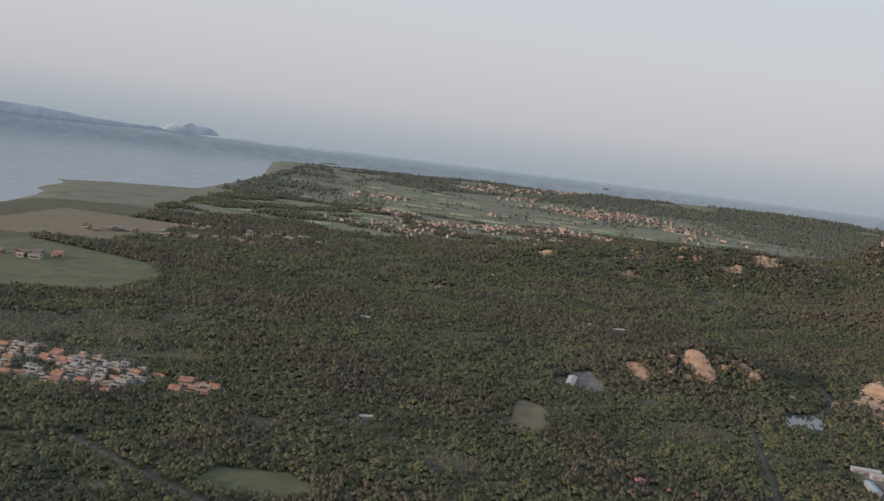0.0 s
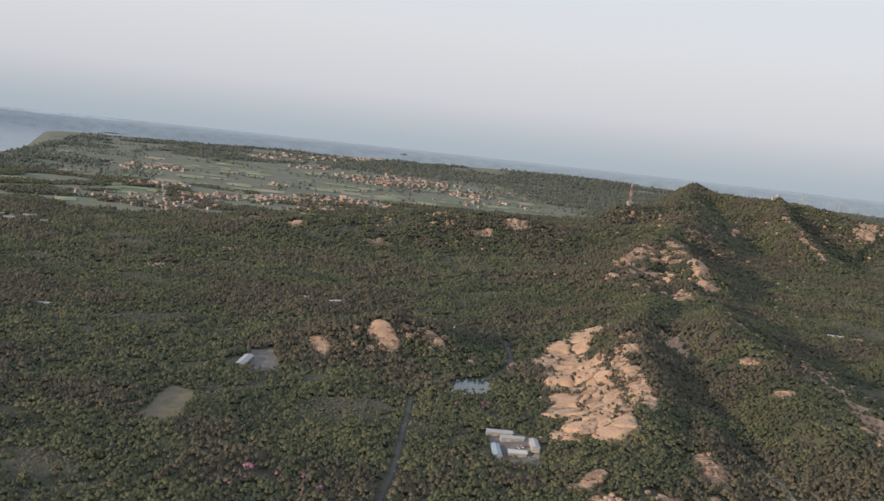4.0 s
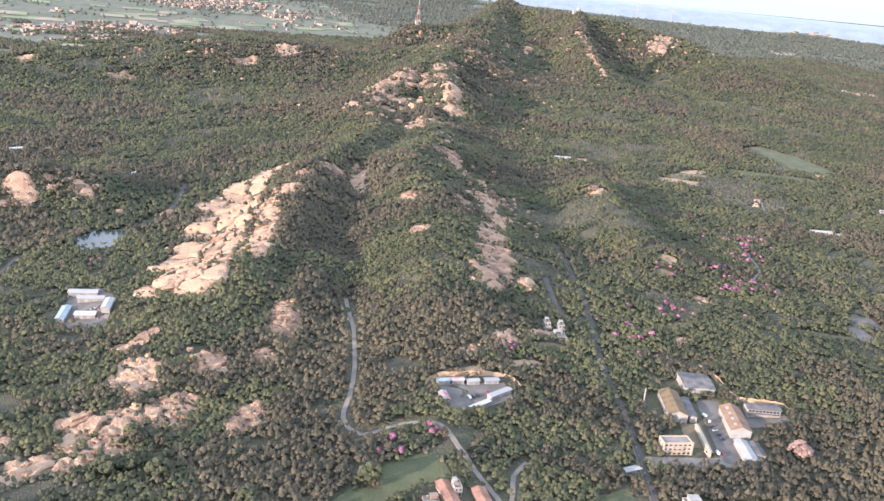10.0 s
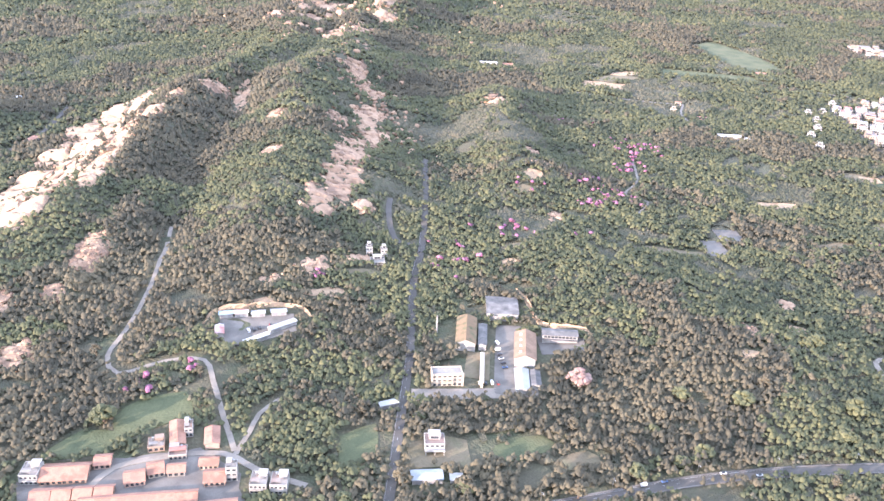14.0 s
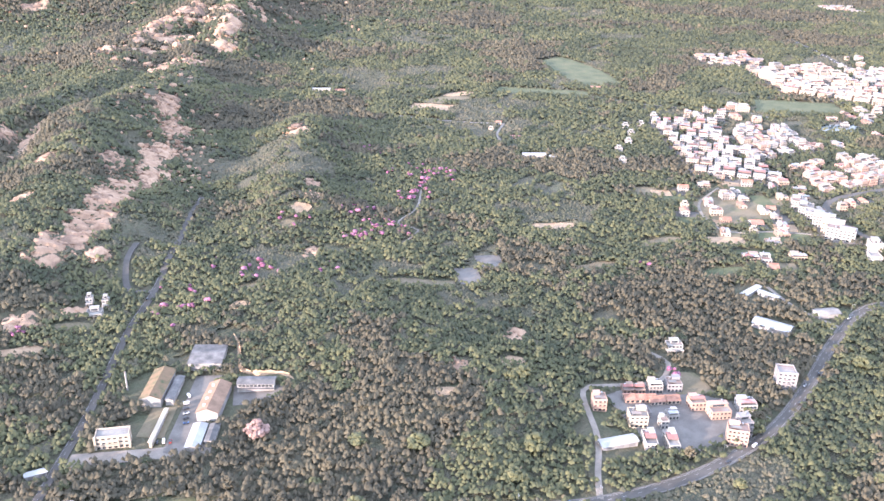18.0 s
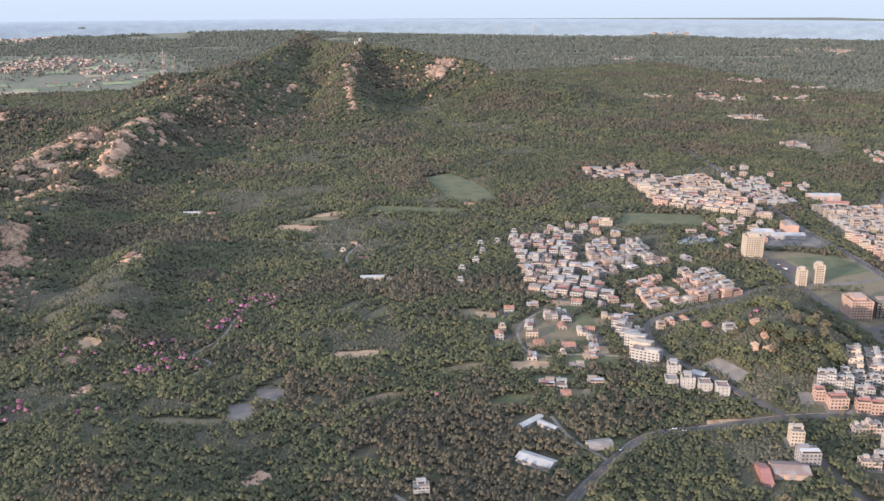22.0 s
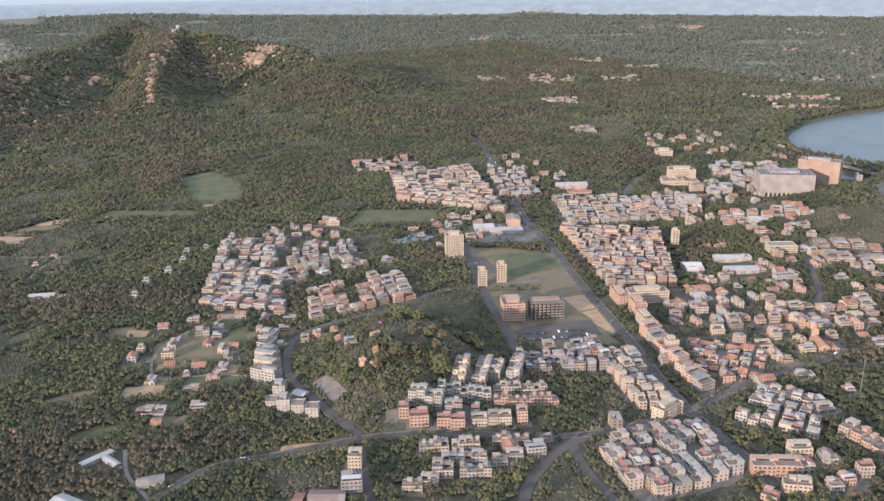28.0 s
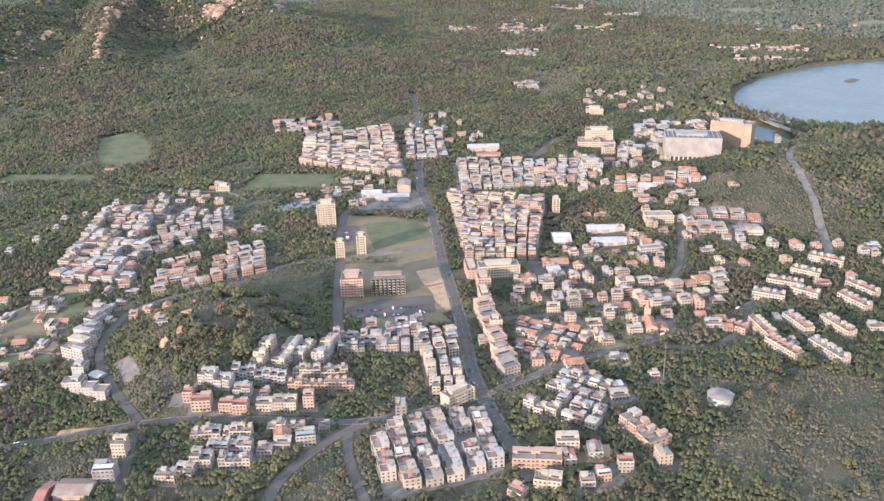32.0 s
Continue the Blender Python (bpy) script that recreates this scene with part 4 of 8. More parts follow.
# terraces on both sides of the highway
for a, b, depth, n, st, roofs, walls in (
    ((1211, 269), (1241, 251), 6.5, 7, (2, 3), ("flat",), (M_WHITE,)), ((1207, 253), (1226, 241), 8, 4, (2, 3), ("flat", "shed"), (M_WHITE, None)), ((1241, 247), (1279, 227), 6.5, 9, (3, 2), ("plain",), (M_PINK,)), ((1244, 259), (1282, 244), 6.5, 9, (3, 3, 2), ("flat", "plain"), (M_CREAM, None)),
    ) + (
    ((1226, 277), (1242, 295), -9, 5, (2, 3, 3), ("flat", "plain"), (None, M_CREAM)), ((1239, 272), (1260, 294), -9, 6, (2, 3), ("flat",), (None, M_WHITE)), ((1254, 275), (1270, 292), -8, 5, (2, 3), ("flat", "shed"), (None, M_CREAM)), ((1266, 270), (1288, 294), -9, 6, (3, 4), ("flat", "plain"), (M_WHITE, None)),
    ((1287, 276), (1304, 268), 8, 4, (3, 2), ("plain", "shed"), (M_GREYWALL, None)), ((1307, 277), (1324, 268), 8, 4, (2, 3), ("flat",), (M_GREYWALL, None)), ((1327, 280), (1349, 274), 8, 4, (3, 4), ("shed", "plain"), (M_GREYWALL,)), ((1290, 292), (1312, 281), 7, 5, (2, 3), ("flat", "plain"), (None, M_WHITE)),
    ((1195, 242), (1210, 233), 7, 2, (3,), ("redtin",), (M_PINK,)), ((1172, 263), (1183, 257), 7, 2, (2, 3), ("redtin",), (M_PINK,)), ((1180, 250), (1191, 245), 10, 1, (3,), ("redtin",), (M_PINK,)), ((1225, 229), (1238, 222), 8, 2, (3, 4), ("flat",), (M_CREAM, None)), ((1216, 235), (1225, 230), 7, 1, (2, 3), ("flat",), (M_CREAM, None)), ((1190, 271), (1206, 255), 8, 4, (4, 3), ("flat",), (M_WHITE,)), ((1243, 223), (1249, 220), 7, 1, (4,), ("flat",), (M_PINK,)),
    ) + (
    ((1173, 224), (1189, 217), 7.5, 4, (3, 2), ("plain", "flat"), (None,)), ((1190, 215), (1205, 207), 7.5, 4, (2, 3), ("flat", "plain"), (None, M_CREAM)), ((1178, 206), (1201, 193), 7.5, 6, (2, 3), ("flat", "shed"), (None, M_WHITE)), ((1181, 191), (1197, 182), 7, 4, (3, 2), ("plain",), (M_WHITE, None)), ((1167, 198), (1177, 192), 8, 2, (3, 4), ("flat",), (None,)), ((1158, 196), (1166, 190), 7, 2, (2, 3), ("flat",), (M_CREAM, None)), ((1147, 197), (1157, 191), 7, 2, (2,), ("redtin", "plain"), (None,)),
    ((1203, 190), (1211, 186), 8, 1, (3, 2), ("plain",), (None,)), ((1215, 209), (1235, 198), 6, 4, (2, 3), ("plain",), (M_CREAM, None)), ((1226, 188), (1237, 184), 8, 1, (3,), ("shed",), (M_WHITE,)), ((1213, 191), (1222, 186), 7, 1, (2, 3), ("flat",), (None,)), ((1117, 213), (1128, 208), 9, 1, (4,), ("shed",), (M_GREYWALL,)), ((1130, 233), (1137, 229), 8, 1, (4,), ("flat",), (M_CREAM, None)),
):
    terrace(a, b, depth, n, st, roofs, walls, 0.02, len(roofs), yard=M_CONCRETE)
# long cream terraces below the wooded hill
for a, b, n in (((1546, 134), (1543, 106), 6), ((1588, 156), (1581, 130), 6), ((1598, 194), (1612, 175), 5), ((1625, 205), (1641, 183), 6), ((1562, 164), (1551, 136), 6), ((1658, 210), (1668, 190), 5), ((1629, 184), (1636, 165), 4), ((1608, 140), (1603, 112), 6), ((1570, 118), (1566, 88), 6), ((1652, 160), (1650, 134), 5), ((1676, 172), (1676, 146), 5), ((1690, 220), (1704, 196), 5)):
    terrace(a, b, 8, n, (3,), ("redtin", "plain", "plain"), (M_CREAM, M_CREAM, M_WHITE), 0.0, n, far=True, yard=M_CONCRETE)
terrace((1541, 166), (1547, 152), 9, 3, (2,), ("redtin",), (M_PINK,), 0.1, 9, far=True)
block((1312, 262), (1340, 246), (1362, 290), (1318, 306), 3, 4, (3, 4), ("flat", "plain"), (M_GREYWALL, None), seed=5, far=True)
block((1319, 195), (1338, 184), (1376, 266), (1344, 271), 7, 3, (3, 3, 4), ("flat", "flat", "shed"), (None, M_CREAM), fill=0.8, deep=0.8, seed=6)
block((1368, 190), (1382, 190), (1418, 286), (1404, 288), 8, 1, (3, 3, 4), ("flat", "redtin"), (M_PINK, None), deep=0.9, seed=7)
block((1394, 214), (1416, 182), (1461, 209), (1428, 263), 5, 6, seed=8, far=True, **OLD)
block((1356, 152), (1380, 106), (1425, 136), (1407, 172), 4, 6, (2, 2, 3), ("flat", "plain", "redtin", "shed"), (M_WHITE, None), seed=9, skip=0.15, wander=1.5)
block((1395, 103), (1393, 72), (1413, 80), (1410, 111), 1, 4, (2, 3), ("flat", "plain"), (M_PINK, None), seed=10)
block((1446, 376), (1500, 345), (1590, 463), (1520, 545), 12, 7, (3, 3, 4, 5), ("flat", "flat", "shed", "plain"), (None, None, M_CREAM, M_PINK), fill=0.95, deep=0.78, skip=0.03, seed=13, far=True)
block((1540, 550), (1667, 497), (1728, 566), (1590, 656), 7, 12, (2, 3, 3, 4), ("flat", "flat", "shed", "plain"), (None, M_WHITE), fill=0.95, deep=0.76, skip=0.05, seed=14, far=True)
block((1540, 690), (1590, 670), (1650, 800), (1606, 830), 5, 4, (2, 3), ("flat", "plain", "shed"), (None, M_WHITE), seed=40, far=True, skip=0.25)
block((1428, 750), (1508, 625), (1600, 860), (1478, 879), 10, 7, (2, 3, 3, 4), ("flat", "flat", "shed", "plain"), (None, M_PINK, None, M_CREAM), fill=0.95, deep=0.74, skip=0.12, seed=15, far=True)
block((1122, 534), (1180, 481), (1251, 668), (1194, 710), 8, 6, (2, 3, 3), ("flat", "shed", "plain", "redtin"), (None, M_WHITE), skip=0.15, seed=16, far=True)
block((1192, 536), (1290, 548), (1305, 618), (1258, 656), 5, 7, (2, 3), ("flat", "shed", "plain"), (None, M_WHITE), skip=0.15, seed=17, far=True)
block((1191, 449), (1288, 442), (1309, 518), (1214, 516), 5, 8, (2, 2, 3), ("flat", "shed", "plain", "flat", "redtin"), (None, M_WHITE, M_PINK), skip=0.14, wander=1.2, seed=18, far=True)
block((1118, 372), (1132, 352), (1158, 440), (1148, 448), 6, 1, (3, 3, 4), ("flat", "plain"), (M_WHITE, M_CREAM), deep=0.8, seed=19)
block((1489, 225), (1571, 198), (1621, 242), (1531, 270), 4, 7, (1, 2, 3), ("flat", "red", "shed", "plain"), (None, M_CREAM), skip=0.3, wander=2.5, seed=20, far=True)
block((1659, 437), (1726, 385), (1765, 419), (1694, 482), 3, 7, (1, 2, 3), ("flat", "shed", "red"), (None, M_WHITE), skip=0.25, wander=2, seed=24, far=True)
block((1820, 600), (1895, 573), (1990, 640), (1900, 700), 4, 6, (2, 3), ("plain", "shed"), (M_WHITE, M_CREAM), skip=0.25, wander=4, seed=25, far=True)
block((1735, 560), (1790, 520), (1830, 560), (1770, 600), 2, 4, (3, 4, 5), ("flat", "plain"), (M_WHITE, None), skip=0.2, wander=3, seed=26, far=True)
block((1640, 300), (1690, 270), (1730, 310), (1680, 350), 2, 4, (1, 2), ("flat", "red", "shed"), (None,), skip=0.3, wander=3, seed=27, far=True)
# the hamlet beside the highway
for a, b, depth, n, st, roof, wall in (
    ((831, 246.3), (837.5, 243.8), 7, 1, 3, "plain", M_PINK), ((841.6, 228.8), (850.2, 225.4), 8, 1, 3, "plain", M_CREAM), ((864, 241.8), (872, 240), 6, 1, 1, "red", None), ((880.3, 249.9), (887.8, 246.9), 8, 1, 2, "plain", M_GREYWALL), ((870, 252), (877, 249.5), 7, 1, 2, "shed", None),
) + (
    ((881.3, 230.4), (889, 228.1), 8, 1, 2, "redtin", M_PINK), ((886, 220.1), (896, 217.3), 8, 1, 2, "flat", M_PINK), ((903.5, 219.7), (912.4, 216.6), 8, 1, 2, "shed", M_WHITE), ((879, 200.6), (887.1, 194.8), 7, 1, 4, "plain", M_PINK), ((888.8, 201.7), (894.8, 200.5), 7, 1, 4, "flat", M_GREYWALL),
    ((838, 209.6), (843.4, 207.4), 12, 1, 2, "redtin", M_WHITE), ((848, 205.5), (853.4, 203.4), 12, 1, 2, "redtin", M_WHITE), ((856.5, 222.8), (860.2, 221.8), 5, 1, 2, "plain", M_WHITE), ((865.1, 227.9), (870.5, 226.5), 6, 1, 1, "shed", M_WHITE),
):
    terrace(a, b, depth, n, (st,), (roof,), (wall,), 0.0, st)
for a, b, depth, n, st, roof, wall in (((852, 248), (868, 243), 6, 3, 1, "red", M_PINK), ((856, 256), (868, 252), 6, 2, 1, "redtin", M_BROWNWALL), ((873, 240), (880, 238), 6, 1, 1, "red", M_CREAM), ((848, 236), (858, 233), 6, 2, 1, "plain", M_GREYWALL)):
    terrace(a, b, depth, n, (st,), (roof,), (wall,), 0.06, st)
patch("pavement", [(842, 212), (872, 202), (900, 210), (912, 226), (894, 244), (872, 262), (846, 258)], M_CONCRETE, "grey paved yards and lanes of a hamlet", lift=0.14, rough_edge=1.5)
patch("yard", [(855, 225), (867, 222), (870, 202), (857, 200)], M_CONCRETE, "grey concrete yard in a hamlet", rough_edge=0.8)
# the red-roofed village by the road bend
for a, b, depth, n, st, roof, wall in (
    ((415.4, 279.8), (433, 276.2), 11, 2, 1, "red", M_BROWNWALL), ((407.7, 282.6), (414.8, 280.8), 9, 1, 2, "plain", M_WHITE), ((474, 295.1), (477.4, 294.7), 6, 1, 2, "plain", M_WHITE), ((448.3, 268.7), (456.3, 268.4), 8, 1, 1, "red", M_PINK), ((457.8, 271.6), (464.3, 271.8), 8, 1, 1, "red", M_CREAM), ((465.3, 270.6), (472.3, 269.6), 6, 1, 1, "red", None),
    ((488.3, 261.6), (492.9, 260.7), 5, 1, 3, "plain", M_WHITE), ((479.1, 260.4), (487.8, 258.9), 9, 1, 1, "red", M_PINK), ((458, 289), (465, 288.4), 7, 1, 1, "plain", M_BROWNWALL), ((430, 258), (476, 250), 8, 5, 1, "red", M_PINK), ((440, 244), (490, 238), 8, 5, 2, "red", None),
):
    terrace(a, b, depth, n, (st,), (roof,), (wall,), 0.08 if n > 2 else 0.0, st)
for a, b, depth, n, st, roof, wall in (((412, 268), (444, 262), 8, 4, 1, "red", M_BROWNWALL), ((436, 284), (450, 282), 7, 2, 1, "red", M_PINK), ((466, 281), (474, 280), 7, 1, 1, "redtin", None), ((478, 272), (486, 270), 6, 1, 1, "red", M_CREAM), ((496, 252), (512, 247), 8, 2, 2, "plain", M_WHITE)):
    terrace(a, b, depth, n, (st,), (roof,), (wall,), 0.06, st)
patch("pavement", [(407, 284), (440, 290), (480, 286), (494, 266), (494, 246), (440, 252), (410, 262)], M_CONCRETE, "grey paved yards of a red-roofed village", lift=0.14, rough_edge=1.2)
patch("meadow", [(411, 297), (438, 293), (449, 307), (430, 314)], M_GRASS, "small sunny grass field beside a village", rough_edge=1.0)
# the western village
block((-330, 560), (-200, 548), (-178, 600), (-310, 645), 8, 15, (1, 1, 2), ("flat", "plain", "shed", "red"), (None, M_GREYWALL, M_WHITE, None), seed=32, far=True, skip=0.25, wander=3)
block((-168, 566), (-138, 566), (-134, 592), (-165, 596), 2, 3, seed=33, far=True, **OLD)


# scattered outlying houses
out_rng = random.Random(77)
for x0, x1, y0, y1, n, tall in ((1100, 1200, 440, 520, 14, (1, 2)), (1200, 1330, 540, 720, 22, (1, 2)), (1440, 1520, 240, 320, 16, (1, 2, 3)), (1500, 1600, 150, 220, 12, (1, 2, 2)), (1520, 1700, 260, 330, 20, (1, 2)), (1600, 1760, 330, 420, 18, (1, 2, 3)), (1720, 1960, 480, 640, 40, (2, 3, 4))) + ( (1900, 2100, 640, 900, 30, (2, 3)), (1150, 1190, 330, 420, 5, (1, 2)), (1180, 1250, 180, 240, 10, (1, 2)), (1290, 1420, 180, 240, 6, (2, 3)), (1040, 1110, 330, 480, 10, (1,)), (1600, 1720, 700, 900, 14, (2, 3)), (1380, 1470, 560, 650, 8, (1, 2)), (1660, 1760, 130, 260, 16, (2, 3)), (1560, 1640, 60, 130, 6, (2,))):
    for k in range(n):
        hx, hy = out_rng.uniform(x0, x1), out_rng.uniform(y0, y1)
        if is_clear(np.array([hx]), np.array([hy]))[0]:
            continue
        house(hx, hy, out_rng.choice((-25, 65)) + out_rng.uniform(-8, 8), out_rng.uniform(6, 12), out_rng.uniform(6, 10), out_rng.choice(tall), out_rng.choice(("flat", "shed", "red", "plain", "redtin")), out_rng.choice((None, M_WHITE, None)), True)
        clear_disc(hx, hy, 8)
# houses with yards in the loose eastern quarter, along the farm tracks and below the wooded hill
YARDS = (M_CONCRETE, M_DRYGRASS, M_CONCRETE, M_EARTH, M_ASPHALT)
for x0, x1, y0, y1, n, tall in ((1440, 1530, 190, 300, 34, (1, 2, 2, 3)), (1530, 1640, 190, 300, 22, (1, 2, 3)), (1500, 1620, 300, 380, 16, (1, 2, 2)), (1600, 1700, 240, 340, 14, (1, 2)), (1640, 1760, 440, 560, 22, (2, 3)), (1400, 1460, 130, 230, 22, (1, 2, 2)), (1300, 1400, 60, 120, 12, (2, 3)), (1050, 1140, 390, 510, 16, (1, 1, 2)), (1150, 1200, 400, 450, 8, (1, 2)), (1380, 1480, 560, 660, 14, (1, 2)), (1200, 1320, 640, 730, 14, (1, 2))):
    for k in range(n):
        hx, hy = out_rng.uniform(x0, x1), out_rng.uniform(y0, y1)
        turn = out_rng.choice((-25, 65)) + out_rng.uniform(-6, 6)
        if is_clear(np.array([hx]), np.array([hy]))[0]:
            continue
        u, v = Vector((math.cos(radians(turn)), math.sin(radians(turn)))), Vector((-math.sin(radians(turn)), math.cos(radians(turn))))
        a, b, c = out_rng.uniform(6, 11), out_rng.uniform(6, 10), Vector((hx, hy))
        patch("yard", [tuple(c + u * (i * a) + v * (j * b - 2)) for i, j in ((-1, -1), (1, -1), (1, 1), (-1, 1))], out_rng.choice(YARDS), "small open yard round a town house", lift=0.14, rough_edge=1.2, step=6.0, seed=k)
        house(hx, hy, turn, out_rng.uniform(6, 12), out_rng.uniform(6, 9), out_rng.choice(tall), out_rng.choice(("flat", "shed", "red", "plain", "redtin")), out_rng.choice((None, M_WHITE, None, M_PINK, M_CREAM)), k % 3 > 0)
        clear_disc(hx, hy, 8)
for key in SPARE:
    for o in PROTO[key].children_recursive:
        bpy.data.objects.remove(o)
    bpy.data.objects.remove(PROTO.pop(key))
link_store("town_quarter", FAR_TOWN, SWAP, "dense quarter of pale flat-roofed town houses", "houses")


def villa(x, y, turn, w=9, d=9, storeys=2, wall=M_WHITE, tint="white", roof_mat=None):
    ob = root("villa", f"{NUMBER[storeys]}-storey {tint} villa with terraces and a flat roof", "house")
    ob.matrix_basis = pose(x, y, up(x, y), 0, 0, turn)
    top = storeys * STOREY
    part("wall", windowed(w, d, storeys, 2.0), wall, ob)
    part("window_panes", panes(w, d, storeys), M_GLASS, ob)["kind"] = "stuff"
    part("roof", boxes((-w / 2 + 0.2, w / 2 - 0.2, -d / 2 + 0.2, d / 2 - 0.2, top - 0.02, top + 0.1)), roof_mat or M_ROOF, ob)
    part("parapet", rim(w, d, top, 0.5), wall, ob)
    room = part("upper_room", boxes((-w * 0.28, w * 0.28, -d * 0.05, d * 0.46, top + 0.1, top + 2.2), (-w * 0.31, w * 0.31, -d * 0.11, d * 0.49, top + 2.2, top + 2.35)), wall, ob)
    part("window", boxes((-w * 0.2, w * 0.2, -d * 0.05 - 0.04, -d * 0.05 + 0.1, top + 0.5, top + 1.7)), M_GLASS, room)
    part("terrace", boxes((-w * 0.5, w * 0.5, -d / 2 - 2.2, -d / 2, STOREY - 0.2, STOREY), (-w * 0.5, w * 0.5, -d / 2 - 2.2, -d / 2 - 2.05, STOREY, STOREY + 0.6)), wall, ob)
    for s in (-1, 0, 1):
        part("column", boxes((s * w * 0.45 - 0.18, s * w * 0.45 + 0.18, -d / 2 - 2.1, -d / 2 - 1.75, 0, STOREY - 0.2)), wall, ob)
    clear_disc(x, y, max(w, d) * 0.8)
    return ob


def shed(x, y, turn, w, d, high, mat, wall=M_WHITE, rise=None, label="long low shed with a white sheet roof", doors=3):
    """A hall with a pitched sheet roof, its ridge along x."""
    rise = d * 0.14 if rise is None else rise
    ob = root("shed", label, "shed")
    ob.matrix_basis = pose(x, y, up(x, y), 0, 0, turn)
    part("wall", boxes((-w / 2, w / 2, -d / 2, -d / 2 + 0.25, -0.6, high), (-w / 2, w / 2, d / 2 - 0.25, d / 2, -0.6, high), (-w / 2, -w / 2 + 0.25, -d / 2 + 0.25, d / 2 - 0.25, -0.6, high), (w / 2 - 0.25, w / 2, -d / 2 + 0.25, d / 2 - 0.25, -0.6, high)), wall, ob)
    part("gable_wall", gable_ends(w, d, high, rise), wall, ob)
    part("roof", gable(w, d, high, rise, 0.5, 0.15), mat, ob)
    for k in range(doors):
        px = -w / 2 + w * (k + 0.5) / doors
        part("door", boxes((px - w / doors * 0.28, px + w / doors * 0.28, -d / 2 - 0.05, -d / 2 + 0.02, 0, high * 0.72)), M_GREYWALL, ob)
    clear_disc(x, y, 0.6 * max(w, d))
    return ob


def apartment(x, y, turn, w, d, storeys, wall, label, bay=2.4, crown=True, name="apartment_block"):
    ob = root(name, label, "building")
    ob.matrix_basis = pose(x, y, up(x, y) - 0.3, 0, 0, turn)
    top = storeys * STOREY
    part("wall", windowed(w, d, storeys, bay, 0.8, 1.75), wall, ob)
    part("window_panes", panes(w, d, storeys), M_GLASS, ob)["kind"] = "stuff"
    part("roof", boxes((-w / 2 + 0.2, w / 2 - 0.2, -d / 2 + 0.2, d / 2 - 0.2, top - 0.02, top + 0.1)), M_ROOF, ob)
    part("parapet", rim(w, d, top, 0.8, 0.3), wall, ob)
    for s in (-1, 1):
        part("pilaster", boxes((s * w * 0.5 - 0.5, s * w * 0.5 + 0.5, -d / 2 - 0.5, -d / 2 + 0.4, 0, top + 0.9)), wall, ob)
    for k in range(1, storeys):
        part("balcony", boxes((-w * 0.2, w * 0.2, -d / 2 - 0.9, -d / 2, k * STOREY - 0.15, k * STOREY + 0.6)), wall, ob)
    if crown:
        part("roof_house", boxes((-w * 0.3, w * 0.3, -d * 0.25, d * 0.3, top + 0.1, top + 2.6), (-w * 0.34, w * 0.34, -d * 0.3, d * 0.34, top + 2.6, top + 2.8)), wall, ob)
        bm = bmesh.new()
        for s in (-1, 1):
            drum(bm, s * w * 0.4, d * 0.2, top + 0.3, top + 1.8, 0.8)
        part("water_tank", bm, M_STEEL, ob)
    clear_disc(x, y, 0.65 * max(w, d))
    return ob


apartment(1376, 528, -23, 17, 13, 11, M_CREAM, "eleven-storey cream apartment tower with stacked balconies")
apartment(1357, 445, -25, 7, 7, 7, M_CREAM, "slim seven-storey cream apartment tower")
apartment(1377, 444, -25, 7.5, 8, 8, M_CREAM, "slim eight-storey cream apartment tower with dark rear side")
apartment(1336, 366, -25, 17, 20, 7, M_PINK, "seven-storey pink and cream apartment block")
apartment(1581, 432, -25, 6, 6, 8, M_CREAM, "slim eight-storey cream tower with a rounded top")
apartment(1560, 440, -25, 12, 12, 6, M_PINK, "pink six-storey block with stepped top")
apartment(1544, 430, -25, 10, 10, 5, M_CREAM, "cream five-storey corner block")
apartment(1455, 336, -22, 34, 13, 5, M_CREAM, "long five-storey cream and orange hotel block")
apartment(1432, 322, -22, 10, 16, 5, M_PINK, "five-storey pink corner block on the boulevard")
apartment(1437, 350, 68, 26, 9, 4, M_PINK, "four-storey pink shop row with arched roof gables")
apartment(1420, 300, 68, 20, 8, 4, M_CREAM, "four-storey cream shop row on the boulevard")
apartment(1400, 250, 68, 8, 8, 5, M_CREAM, "five-storey cream corner house")
apartment(1470, 395, -22, 26, 10, 4, M_WHITE, "four-storey white building with an arcaded front")
apartment(1795, 640, -35, 34, 20, 8, M_CREAM, "large cream hotel with vertical window strips", bay=1.9)
apartment(1785, 632, -35, 46, 28, 3, M_CREAM, "wide three-storey cream hotel podium", crown=False)
apartment(1700, 530, -30, 22, 18, 6, M_WHITE, "six-storey white stepped building")
apartment(1640, 545, -25, 26, 12, 5, M_PINK, "five-storey pink-tiled block among dense houses")
apartment(1888, 770, -35, 24, 18, 5, M_CREAM, "cream five-storey block near the lake")
apartment(1318, 700, -30, 14, 8, 3, M_CREAM, "yellow-cream three-storey school block beside fields")
apartment(1330, 181, 10, 20, 9, 4, M_CREAM, "four-storey cream corner building at the junction")
apartment(1640, 350, -30, 26, 14, 3, M_CREAM, "long three-storey cream building with pink roof terrace", crown=False)
apartment(1592, 305, -20, 20, 8, 2, M_WHITE, "two-storey white school building", crown=False)
apartment(943.5, 231, -31, 9.5, 9, 5, M_GREYWALL, "unfinished grey five-storey concrete house", crown=False)


